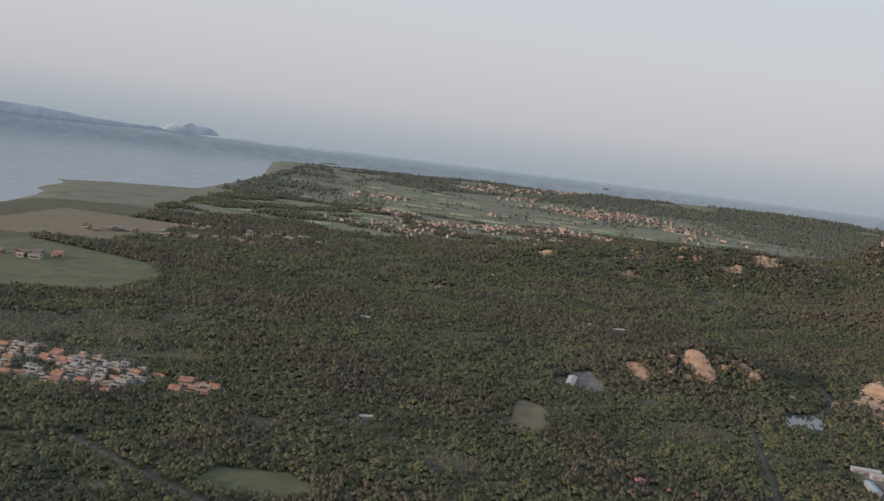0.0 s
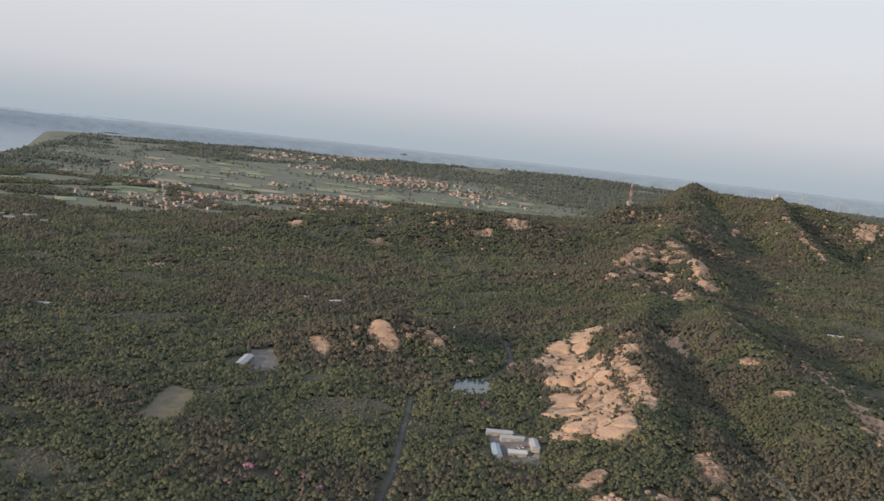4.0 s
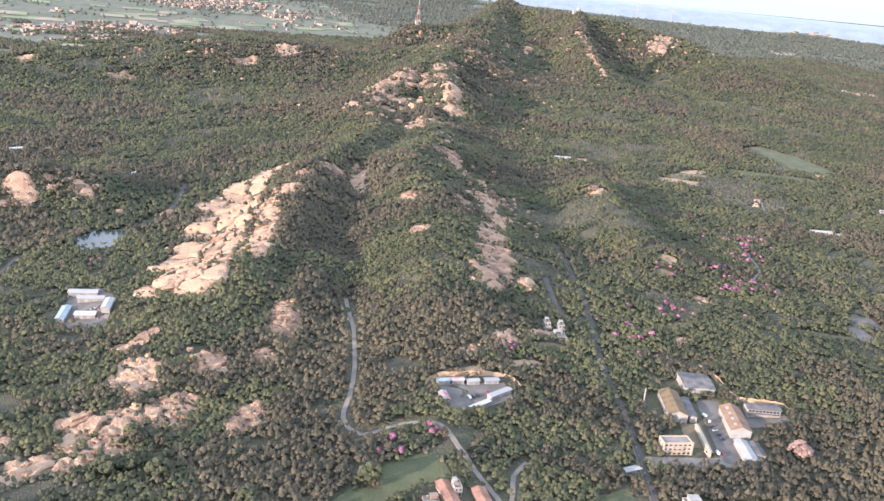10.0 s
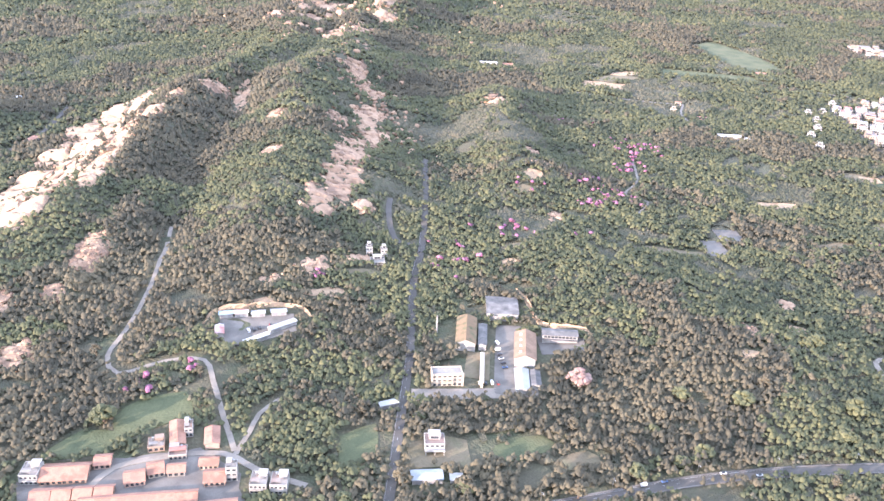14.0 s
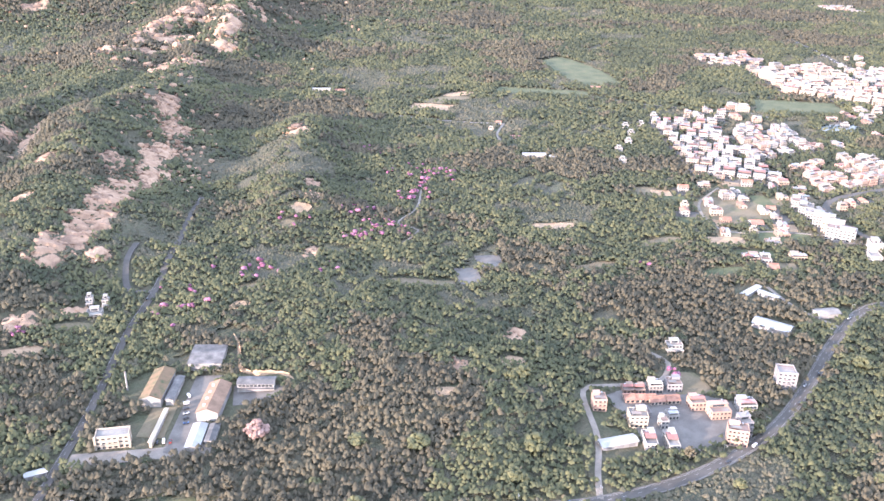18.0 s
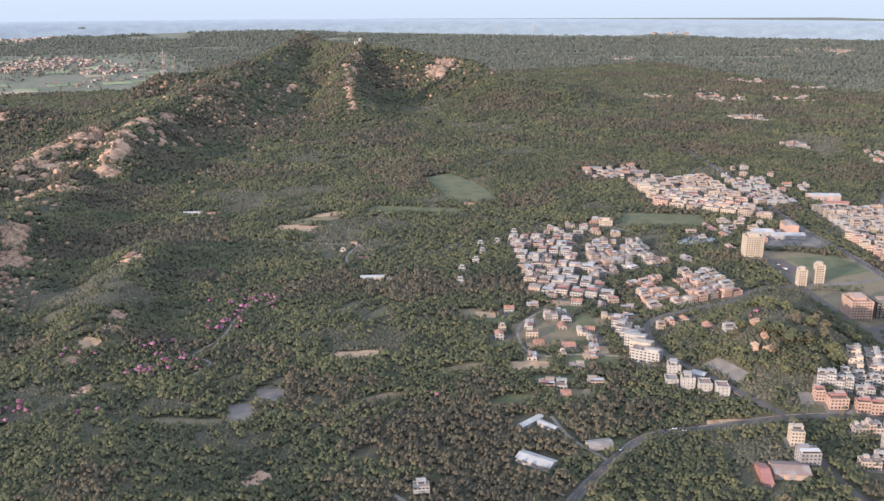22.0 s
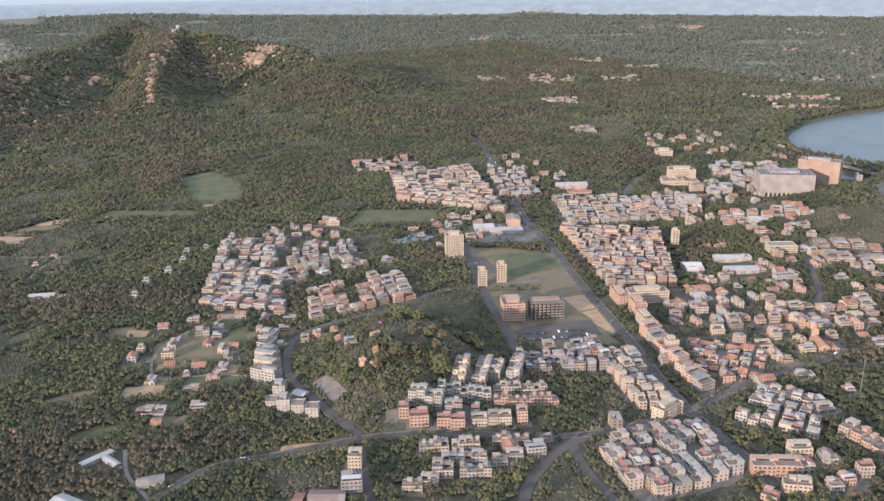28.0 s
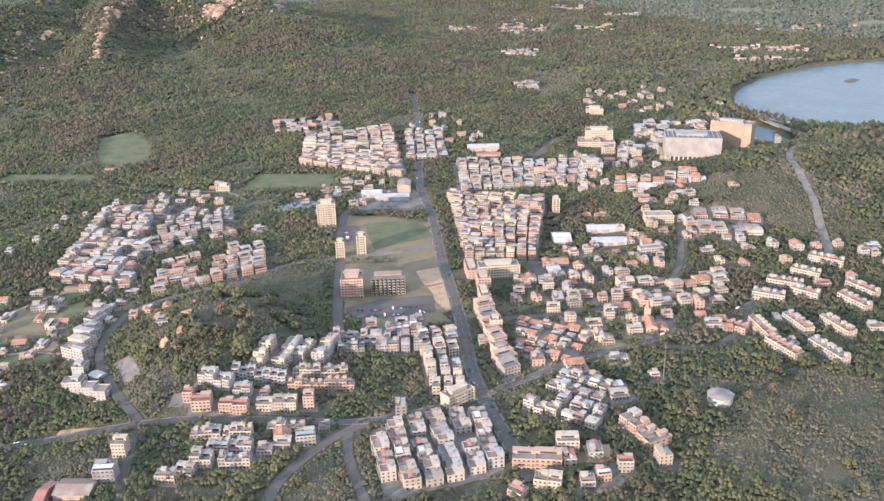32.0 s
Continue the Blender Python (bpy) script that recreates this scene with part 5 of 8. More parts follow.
def framework(x, y, turn, w, d, storeys):
    """An unfinished concrete frame: slabs and columns."""
    ob = root("concrete_frame", "unfinished dark concrete building frame with open floors", "building")
    ob.matrix_basis = pose(x, y, up(x, y), 0, 0, turn)
    h = STOREY * 1.05
    for k in range(storeys + 1):
        part("floor_slab", boxes((-w / 2, w / 2, -d / 2, d / 2, k * h - 0.2, k * h + 0.2)), M_CONCRETE, ob)
    bm = bmesh.new()
    for i in range(9):
        for j in range(5):
            px, py = -w / 2 + 0.4 + (w - 0.8) * i / 8, -d / 2 + 0.4 + (d - 0.8) * j / 4
            for k in range(storeys):
                box(bm, px - 0.3, px + 0.3, py - 0.3, py + 0.3, k * h + 0.2, (k + 1) * h - 0.2)
    part("columns", bm, M_CONCRETE, ob)["kind"] = "stuff"
    part("core_wall", boxes((-w * 0.4, w * 0.4, -d * 0.1, d * 0.35, 0, storeys * h + 1.5)), M_BROWNWALL, ob)
    part("balcony_fronts", boxes(*[(-w / 2 + w * i / 8 + 0.4, -w / 2 + w * (i + 0.55) / 8, -d / 2 - 0.06, -d / 2 + 0.1, k * h + 0.2, k * h + 1.0) for i in range(8) for k in range(storeys)]), M_GREYWALL, ob)["kind"] = "stuff"
    clear_disc(x, y, 0.65 * w)
    return ob


framework(1363, 356, -25, 28, 15, 6)


def casino(x, y, turn, w, d, high, wall, label, skirt=True):
    ob = root("hotel_block", label, "building")
    ob.matrix_basis = pose(x, y, up(x, y) - 0.5, 0, 0, turn)
    part("wall", boxes((-w / 2, w / 2, -d / 2, d / 2, 5 if skirt else 0, high)), wall, ob)
    if skirt:
        part("ground_floor", boxes((-w / 2 + 1, w / 2 - 1, -d / 2 + 1, d / 2 - 1, 0, 5)), M_GLASS, ob, "dark glazed ground floor")
        for k in range(13):
            px = -w / 2 + 1 + (w - 2) * k / 12
            part("pillar", boxes((px - 0.8, px + 0.8, -d / 2, -d / 2 + 1.2, 0, 5)), M_CREAM, ob)
    n = int(high / 2.6)
    bm = bmesh.new()
    for k in range(2 if skirt else 0, n):
        for i in range(int(w / 2.6)):
            px = -w / 2 + 1.6 + i * 2.6
            box(bm, px - 0.5, px + 0.5, -d / 2 - 0.03, -d / 2 + 0.2, k * 2.6 + 0.7, k * 2.6 + 1.6)
    for k in range(n):
        for i in range(int(d / 3)):
            py = -d / 2 + 1.8 + i * 3
            box(bm, -w / 2 - 0.03, -w / 2 + 0.2, py - 0.5, py + 0.5, k * 2.6 + 0.7, k * 2.6 + 1.6)
    part("window_panes", bm, M_BROWNWALL, ob)["kind"] = "stuff"
    part("parapet", rim(w, d, high, 1.2, 0.6), wall, ob)
    part("roof", boxes((-w / 2 + 0.6, w / 2 - 0.6, -d / 2 + 0.6, d / 2 - 0.6, high - 0.1, high + 0.2)), M_ROOF, ob)
    part("plant_room", boxes((-w * 0.3, w * 0.25, -d * 0.2, d * 0.25, high + 0.2, high + 3.2)), M_GREYWALL, ob)
    for k in range(11):
        part("roof_beam", boxes((-w * 0.45 + k * w * 0.09, -w * 0.45 + k * w * 0.09 + 0.5, -d * 0.35, d * 0.35, high + 0.2, high + 1.4)), M_STEEL, ob)
    clear_disc(x, y, 0.65 * w)
    return ob


casino(1812, 490, -38, 62, 38, 26, M_GREYWALL, "large grey box-shaped hotel with a lit colonnade")
casino(1872, 487, -62, 48, 18, 34, M_BROWNWALL, "tall brown hotel slab beside the lake", skirt=False)

M_GREYTIN = material("grey_sheet_roof", [(0.24, 0.26, 0.28), (0.36, 0.38, 0.39)], 4, 0.6, fine=0.5)
shed(471, 296, 88, 17, 6, 2.8, M_REDROOF, M_PINK, label="long village house with an orange tile roof", doors=3)
shed(485.5, 290.5, 84, 12, 6, 2.8, M_REDROOF, M_PINK, label="small village house with an orange tile roof", doors=2)
shed(828, 219, -6, 19, 6, 2.4, M_WHITETIN, label="long low white shed in a hamlet", doors=3)
# large roofs and works
shed(1466, 570, -26, 36, 14, 4.5, M_WHITETIN, label="white market hall with a low sheet roof")
shed(1452, 592, -26, 22, 14, 5, M_TIN, label="grey market hall beside the white one")
shed(1490, 590, 62, 22, 14, 9, M_ROOF, M_PINK, label="tall pink building behind the market")
shed(1575, 340, -28, 30, 12, 4, M_WHITETIN, label="white workshop hall with a sheet roof")
shed(1590, 365, -28, 34, 12, 4, M_WHITETIN, label="white workshop hall with a stepped roof")
shed(1545, 372, -28, 16, 24, 4, M_TIN, label="grey workshop hall between houses")
shed(1512, 330, -22, 16, 12, 3.5, M_REDROOF, M_PINK, label="red-roofed hall beside a car park")
shed(1500, 320, -22, 10, 12, 3, M_WHITETIN, label="white sheet-roofed hall beside a car park")
shed(1650, 690, -28, 40, 16, 6, M_WHITETIN, M_PINK, label="long hall with a white sheet roof")
shed(1640, 660, -28, 30, 10, 4, M_REDPAINT, M_PINK, label="low hall with a red sheet roof")
shed(1690, 420, -35, 22, 14, 4, M_WHITETIN, label="white warehouse near the hotel")
shed(1730, 395, -35, 16, 10, 4, M_WHITETIN, label="small white warehouse near the hotel")
shed(984, 284, -58, 22, 10, 3.2, M_WHITETIN, label="white sheet-roofed farm shed among trees", doors=4)
shed(1028, 284, -12, 15, 8, 3, M_ROOF, label="grey-roofed farmhouse by the road", doors=2)
shed(1005, 327, 20, 20, 4, 2.6, M_WHITETIN, label="long narrow white livestock shed")
shed(1012, 318, 110, 14, 4, 2.6, M_WHITETIN, label="narrow white livestock shed")
shed(1135, 322, -60, 9, 7, 4, M_WHITETIN, label="white sheet-roofed hall beside the street", doors=1)
shed(1150, 434, 35, 8, 4, 2.4, M_BLUEROOF, label="small blue-roofed shed by the road", doors=1)
shed(1108, 212, -30, 20, 14, 3.5, M_ROOF, M_PINK, label="dark-roofed workshop with an orange front")
shed(1092, 215, -30, 5, 22, 3, M_REDPAINT, M_REDPAINT, label="narrow red-painted metal shed")
for k, (vx, vy) in enumerate(((1122, 318), (1128, 308), (1134, 298), (1118, 330), (1126, 338))):
    apartment(vx, vy, 60, 9, 8, (4, 3, 3, 2, 4)[k], M_WHITE, "white four-storey apartment house on a village street" if k in (0, 4) else "white low apartment house on a village street", crown=k in (0, 4))
villa(911.5, 286, -18, 9, 6)
villa(1080, 410, -20, 5, 5, 1, M_CREAM, "cream")
villa(1098, 395, -20, 5, 5, 1, M_PINK, "pink")
villa(1060, 470, -25, 6, 5, 2, M_CREAM, "cream")
villa(1010, 735, -25, 6, 5, 1, M_CREAM, "cream")
for hx, hy in ((1078, 588), (1095, 620), (1120, 640), (1140, 665), (1150, 690), (1170, 690), (1205, 715)):
    villa(hx, hy, -30, 7, 6, 2, M_WHITE, "white")
shed(1006, 632, -20, 22, 7, 3.2, M_WHITETIN, M_CREAM, label="long cream country hall with a pale roof", doors=5)
shed(1022, 622, -20, 8, 6, 2.6, M_WHITETIN, label="small white country shed", doors=1)
shed(1030, 757, -30, 6, 5, 3, M_REDROOF, M_CREAM, label="small gatehouse with an orange roof", doors=1)
shed(1020, 700, -30, 12, 4, 2.2, M_REDPAINT, M_PINK, label="low shed with a bright red roof", doors=2)
shed(1218, 858, -25, 12, 6, 3, M_REDROOF, M_CREAM, label="red-roofed farmhouse beside the green field", doors=2)
shed(890, 975, -20, 22, 5, 3, M_WHITETIN, label="long white camp building in the woods", doors=3)
shed(912, 962, -20, 16, 5, 3, M_REDROOF, M_PINK, label="red-roofed camp building in the woods", doors=3)

# the factory yard at the foot of the earth cut
for pts, mat, label in (
    ([(622, 293), (633, 287), (660, 347), (647, 352)], M_CONCRETE, "grey concrete lane of a factory yard"), ([(580, 297), (643, 284.5), (646, 292), (583, 306)], M_PALEPATH, "pale dusty gateway of a factory"),
    ([(660, 318), (684, 313), (688, 324), (664, 335)], M_CONCRETE, "grey concrete yard before a workshop"), ([(612, 310), (624, 304), (634, 328), (622, 331)], M_DRYGRASS, "dry grassy corner of a factory yard"),
):
    patch("pavement", pts, mat, label, lift=0.25)
M_DARKROOF = material("weathered_roof", [(0.085, 0.085, 0.085), (0.14, 0.135, 0.13), (0.22, 0.21, 0.20)], 5, 0.9, fine=0.7)
M_MOSS = material("mossy_roof", [(0.085, 0.095, 0.045), (0.22, 0.145, 0.085), (0.12, 0.115, 0.06)], 6, 0.95, fine=0.8)
apartment(602, 308, -11.5, 15.5, 7, 3, M_CREAM, "three-storey cream school-like office block with open galleries", crown=False)
shed(626.5, 345.5, 68, 28, 10.5, 4.5, M_MOSS, label="old hall with a mossy curved roof", rise=2.2, doors=2)
shed(634.5, 341, 68, 22, 4, 3.2, M_DARKROOF, label="grey lean-to along an old hall", rise=0.5, doors=2)
shed(655.5, 364.5, -20, 17.7, 20, 4.2, M_DARKROOF, label="white hall with a dark stained flat-pitched roof", rise=0.9)
hall = shed(651.8, 322.5, 66, 27, 11, 4.6, material("brown_roof", [(0.20, 0.13, 0.085), (0.30, 0.195, 0.13)], 4, 0.9, fine=0.5), label="white factory hall with skylights and a brown roof", rise=2.4, doors=2)
for k in range(4):
    part("skylight", boxes((-9 + 6 * k - 0.9, -9 + 6 * k + 0.9, 1.9, 3.3, 6.0, 6.45)), M_WHITETIN, hall, "white translucent skylight")
part("gable_front", boxes((-13.75, -13.52, -5.2, 5.2, 0, 4.9)), M_WHITETIN, hall)
two = shed(674.8, 328, -21, 19, 7, 4.6, M_DARKROOF, label="two-tier grey-roofed workshop with window bands", rise=0.8, doors=1)
part("lower_roof", boxes((-9.5, 9.5, -5.0, -3.5, 2.3, 2.45)), M_DARKROOF, two)
for k in range(9):
    part("window", boxes((-8.9 + 2 * k, -7.3 + 2 * k, -3.6, -3.48, 2.9, 4.0)), M_GLASS, two)
shed(639, 297, 69, 19, 6.5, 3, M_WHITETIN, label="white sheet-roofed store by the yard gate", doors=2)
shed(646.5, 297, 69, 14, 4.5, 2.6, M_DARKROOF, label="grey lean-to store beside the yard", doors=2)
shed(623, 312, 68, 28, 1.4, 3.0, M_CREAM, M_CREAM, rise=0.2, label="long thin cream wall building in a yard", doors=1)
bm = bmesh.new()
chim = root("factory_chimney", "slim white factory chimney among trees", "chimney")
chim.location = (611.5, 352, up(611.5, 352))
drum(bm, 0, 0, 0, 11, 0.55, 0.4, 14)
part("shaft", bm, M_WHITE, chim)
bm = bmesh.new()
drum(bm, 0, 0, 11, 11.5, 0.52, 0.52, 14)
part("cap", bm, M_CONCRETE, chim)
villa(600, 436, -10, 9, 6, 1)
villa(607, 446, -10, 4, 5, 2)
villa(598, 449, -10, 4, 5, 2)
villa(580, 261, -15, 9, 8, 2)
shed(570, 241, -12, 13, 6, 2.8, M_GREYTIN, label="grey sheet-roofed shed in a garden plot", doors=2)
shed(582, 237, -15, 5, 4, 2.5, M_WHITETIN, label="small white garden shed", doors=1)
patch("garden_plot", [(566, 250), (592, 244), (596, 262), (586, 268), (568, 266)], M_DRYGRASS, "dry fenced garden plot round a white house")
shed(568, 295, 5, 9, 3, 2.4, M_WHITETIN, label="low white walled shelter beside the road", doors=2)
# the walled yard on the hillside
patch("yard", [(498, 361), (497, 386), (538, 383), (537, 368), (511, 361)], M_CONCRETE, "grey concrete yard of a walled hillside compound", lift=0.4)
for x, y, turn, w, d, mat, label in (
    (502, 387, -5, 7, 3.5, M_BLUEROOF, "low shed with a pale blue roof"), (510, 386, -5, 7, 3.5, M_TIN, "low grey shed against the bank"),
    (519, 385, -5, 7, 3.5, M_WHITETIN, "low white shed against the bank"), (530, 384, -5, 8, 3.5, M_TIN, "low grey-roofed store against the bank"),
    (497, 372, 85, 9, 4, M_TIN, "grey-roofed gatehouse by a yard"), (530, 372, 22, 16, 3.2, M_WHITETIN, "long white sheet-roofed carport"), (515, 364, 22, 14, 2.5, M_TIN, "long low grey stable roof"),
):
    shed(x, y, turn, w, d, 2.4, mat, label=label, doors=2)
# western compound, barn and pond houses
patch("pavement", [(300, 512), (326, 506), (334, 548), (322, 572), (304, 560)], M_CONCRETE, "grey yard of a farm compound")
for x, y, turn, w, d, mat, label in (
    (313, 562, -10, 18, 6, M_WHITETIN, "white sheet-roofed farm shed"), (318, 548, -10, 16, 5, M_WHITETIN, "low white farm shed"), (302, 530, 80, 20, 5, M_BLUEROOF, "pale blue-roofed farm shed"),
    (328, 530, 80, 16, 5, M_WHITETIN, "white-roofed farm shed beside a yard"), (315, 525, -10, 12, 6, M_TIN, "grey farm shed with clutter in front"),
    (136, 728, 76, 30, 7, M_WHITETIN, "long white barn beside a yard"), (376, 742, 60, 14, 6, M_REDROOF, "red-roofed pavilion near a pond"), (352, 880, 70, 12, 5, M_WHITETIN, "white shed in a valley"),
    (199, 1020, -10, 12, 5, M_WHITETIN, "white shed among trees"), (235, 1005, 20, 14, 6, M_TIN, "grey shed among trees"), (-60, 900, -10, 12, 4, M_WHITETIN, "long white shed in the woods"), (-30, 560, 15, 9, 4, M_WHITETIN, "white shed in a clearing"),
):
    shed(x, y, turn, w, d, 3.0, mat, label=label, doors=3)
patch("yard", [(142, 700), (168, 706), (160, 770), (140, 768)], M_CONCRETE, "grey yard beside a long white barn")

# ---- fields, lots, ponds ----
patch("grass_field", [(1209, 868), (1268, 868), (1284, 950), (1281, 1050), (1232, 1035), (1214, 950)], M_GRASS, "smooth green grass field between woods", rough_edge=2)
patch("grass_field", [(1090, 892), (1190, 826), (1204, 850), (1110, 915)], M_GRASS, "long narrow green field", rough_edge=2)
patch("grass_field", [(1390, 446), (1452, 448), (1462, 500), (1408, 514)], M_GRASS, "mown green field inside a running track", rough_edge=0.6)
patch("bare_lot", [(1312, 324), (1388, 296), (1428, 394), (1352, 430), (1331, 376)], M_DRYGRASS, "open dry grass between the streets of the town", lift=0.12, rough_edge=0.8)
patch("bare_lot", [(1354, 432), (1430, 396), (1466, 484), (1440, 520), (1406, 546), (1380, 500)], M_DRYGRASS, "open dry grass round a mown field", lift=0.12, rough_edge=0.8)
patch("bare_lot", [(1394, 350), (1410, 348), (1422, 378), (1400, 382)], M_EARTH, "bare brown earth lot beside the boulevard", rough_edge=0.8)
plot_rng = random.Random(63)
for k in range(26):
    px, py, turn = plot_rng.uniform(1045, 1140), plot_rng.uniform(340, 520), radians(-24 + plot_rng.choice((0, 90)))
    a, b = plot_rng.uniform(7, 17), plot_rng.uniform(5, 10)
    u, v = (math.cos(turn), math.sin(turn)), (-math.sin(turn), math.cos(turn))
    if not is_clear(np.array([px]), np.array([py]))[0]:
        patch("farm_plot", [(px + i * a * u[0] + j * b * v[0], py + i * a * u[1] + j * b * v[1]) for i, j in ((-1, -1), (1, -1), (1, 1), (-1, 1))], plot_rng.choice((M_GRASS, M_DRYGRASS, M_GRASS, M_EARTH)), "small farm plot with dry and green strips", lift=0.16 + 0.005 * k, rough_edge=1.0, step=7.0, seed=k)
patch("bare_lot", [(1398, 384), (1430, 392), (1442, 424), (1396, 418)], M_DRYGRASS, "dry brown empty lot", rough_edge=1)
patch("bare_lot", [(1388, 292), (1404, 320), (1416, 346), (1394, 345), (1386, 312)], M_EARTH, "bare orange-brown earth lot", rough_edge=1)
patch("car_park", [(1316, 318), (1378, 300), (1390, 330), (1350, 345), (1318, 340)], M_ASPHALT, "grey car park beside an apartment block", rough_edge=0.5)
patch("bare_lot", [(1318, 300), (1380, 280), (1384, 300), (1322, 318)], M_DRYGRASS, "dry grass strip beside a car park", rough_edge=1)
patch("car_park", [(1470, 300), (1520, 285), (1535, 320), (1490, 345)], M_ASPHALT, "grey car park behind a hotel block")
patch("pavement", [(1420, 556), (1480, 528), (1500, 560), (1500, 600), (1440, 612)], M_CONCRETE, "pale paved market square")
patch("car_park", [(1372, 470), (1390, 464), (1402, 512), (1388, 520)], M_ASPHALT, "grey car park beside a grass field")
patch("grass_field", [(1330, 690), (1420, 640), (1450, 690), (1370, 740)], M_GRASS, "low green meadow near the town", rough_edge=3)
patch("farm_plot", [(1062, 446), (1092, 424), (1122, 430), (1128, 462), (1098, 486), (1072, 478)], M_DRYGRASS, "dry farm plots with tracks", rough_edge=5, step=6)
patch("bare_lot", [(1100, 268), (1140, 252), (1138, 262), (1105, 280)], M_EARTH, "orange earth bank beside the highway", rough_edge=1)
patch("bare_lot", [(1148, 300), (1160, 300), (1158, 330), (1146, 332)], M_CONCRETE, "grey lot below a wooded hill")
patch("bare_lot", [(960, 860), (1000, 830), (1020, 850), (980, 880)], M_EARTH, "orange earth clearing in the woods", rough_edge=2)
patch("bare_lot", [(826, 404), (842, 400), (848, 424), (832, 428)], M_CONCRETE, "pale concrete foundation of a ruin")
patch("bare_lot", [(850, 424), (868, 420), (872, 438), (854, 442)], M_CONCRETE, "grey concrete slab of a ruin")
patch("bare_lot", [(780, 415), (822, 400), (824, 410), (784, 424)], M_DRYGRASS, "dry clearing beside a ruin", rough_edge=1.5)
patch("bare_lot", [(885, 245), (905, 240), (908, 262), (890, 266)], M_DRYGRASS, "dry clearing beside a lane", rough_edge=1.5)
patch("bare_lot", [(918, 470), (950, 462), (956, 474), (922, 482)], M_EARTH, "orange earth clearing in scrub", rough_edge=1.5)
patch("meadow", [(440, 300), (480, 310), (476, 330), (448, 326)], M_GRASS, "grassy clearing above a village", rough_edge=1.5)
patch("meadow", [(536, 256), (554, 262), (560, 285), (540, 280)], M_GRASS, "grassy clearing beside the road", rough_edge=1.5)
patch("meadow", [(-110, 420), (-60, 414), (-40, 432), (-60, 452), (-100, 450)], M_GRASS, "wide grassy clearing among trees", rough_edge=3)
patch("meadow", [(66, 580), (92, 572), (104, 640), (84, 660)], M_DRYGRASS, "dry grassy clearing with a track", rough_edge=3)
patch("rice_field", [(-640, 900), (-420, 850), (-330, 880), (-310, 1000), (-360, 1090), (-560, 1190)], M_GRASS, "broad flat green farm fields", rough_edge=2, step=24.0, lift=0.8)
patch("rice_field", [(-700, 1230), (-480, 1220), (-430, 1560), (-690, 1600)], M_DRYGRASS, "broad tan reed flats beside the bay", rough_edge=3, step=24.0, lift=0.8)
patch("pond_water", [(300, 662), (314, 656), (330, 660), (342, 682), (338, 702), (320, 706), (306, 690)], M_POND, "dark still pond between trees", "pond", lift=0.5)
patch("pond_water", [(1344, 598), (1372, 588), (1392, 592), (1394, 606), (1366, 620), (1346, 614)], M_POND, "dark town pond beside houses", "pond", lift=0.5)
patch("pond_water", [(1440, 720), (1475, 690), (1488, 712), (1460, 740)], M_POND, "blue pond beside dense houses", "pond", lift=0.5)
for x, y, a, b, mat in ((752, 536, 9, 6, M_EARTH), (738, 520, 8, 5, M_DRYGRASS), (694, 436, 10, 6, M_DRYGRASS), (682, 416, 8, 5, M_EARTH), (560, 404, 14, 5, M_EARTH), (524, 398, 9, 4, M_EARTH), (588, 424, 12, 5, M_DRYGRASS), (1000, 420, 20, 7, M_DRYGRASS), (930, 400, 16, 6, M_DRYGRASS), (1010, 360, 18, 8, M_GRASS), (620, 250, 16, 8, M_GRASS), (640, 236, 12, 6, M_DRYGRASS), (1020, 880, 34, 14, M_DRYGRASS), (1046, 900, 22, 9, M_EARTH), (812, 300, 9, 5, M_EARTH), (762, 280, 6, 4, M_EARTH)):
    patch("bare_slope", [(x + a * math.cos(k * 0.785), y + b * math.sin(k * 0.785)) for k in range(8)], mat, "bare earth and dry grass on a wooded slope", rough_edge=1.6, step=5.0, seed=int(x))
# earth cuts behind the two yards
def bank(pts, high, lean, label):
    """A bare cut face that rises behind a yard."""
    line = curve(pts, 3.0)
    rng = random.Random(len(pts) + int(pts[0][0]))
    verts, faces = [], []
    for i, p in enumerate(line):
        d = (line[min(i + 1, len(line) - 1)] - line[max(i - 1, 0)]).normalized()
        s = Vector((d.y, -d.x, 0)) * -1
        z = up(p.x, p.y)
        clear_disc(p.x, p.y, 2.6)
        grow = math.sin(math.pi * min(1, max(0, (i + 0.6) / len(line)))) ** 0.5
        for k in range(5):
            f = k / 4
            q = p + s * (lean * f + rng.uniform(-0.5, 0.5))
            verts.append((q.x, q.y, z - 0.8 + (high * grow + rng.uniform(-0.4, 0.4)) * f))
    for i in range(len(line) - 1):
        for k in range(4):
            a = 5 * i + k
            faces.append((a, a + 5, a + 6, a + 1))
    ob = link("earth_bank", verts, faces, M_EARTH)
    return tagged(ob, label, "earth bank", kind="structure")


bank([(671.6, 386), (672.6, 375), (671, 361.5), (669, 348), (674, 340), (689, 332.7), (693, 324)], 3.6, 1.8, "steep orange-yellow earth cut behind the factory")
bank([(490, 382), (497, 392), (515, 392), (540, 388), (547, 378)], 3.4, 1.6, "orange earth bank behind a walled yard")

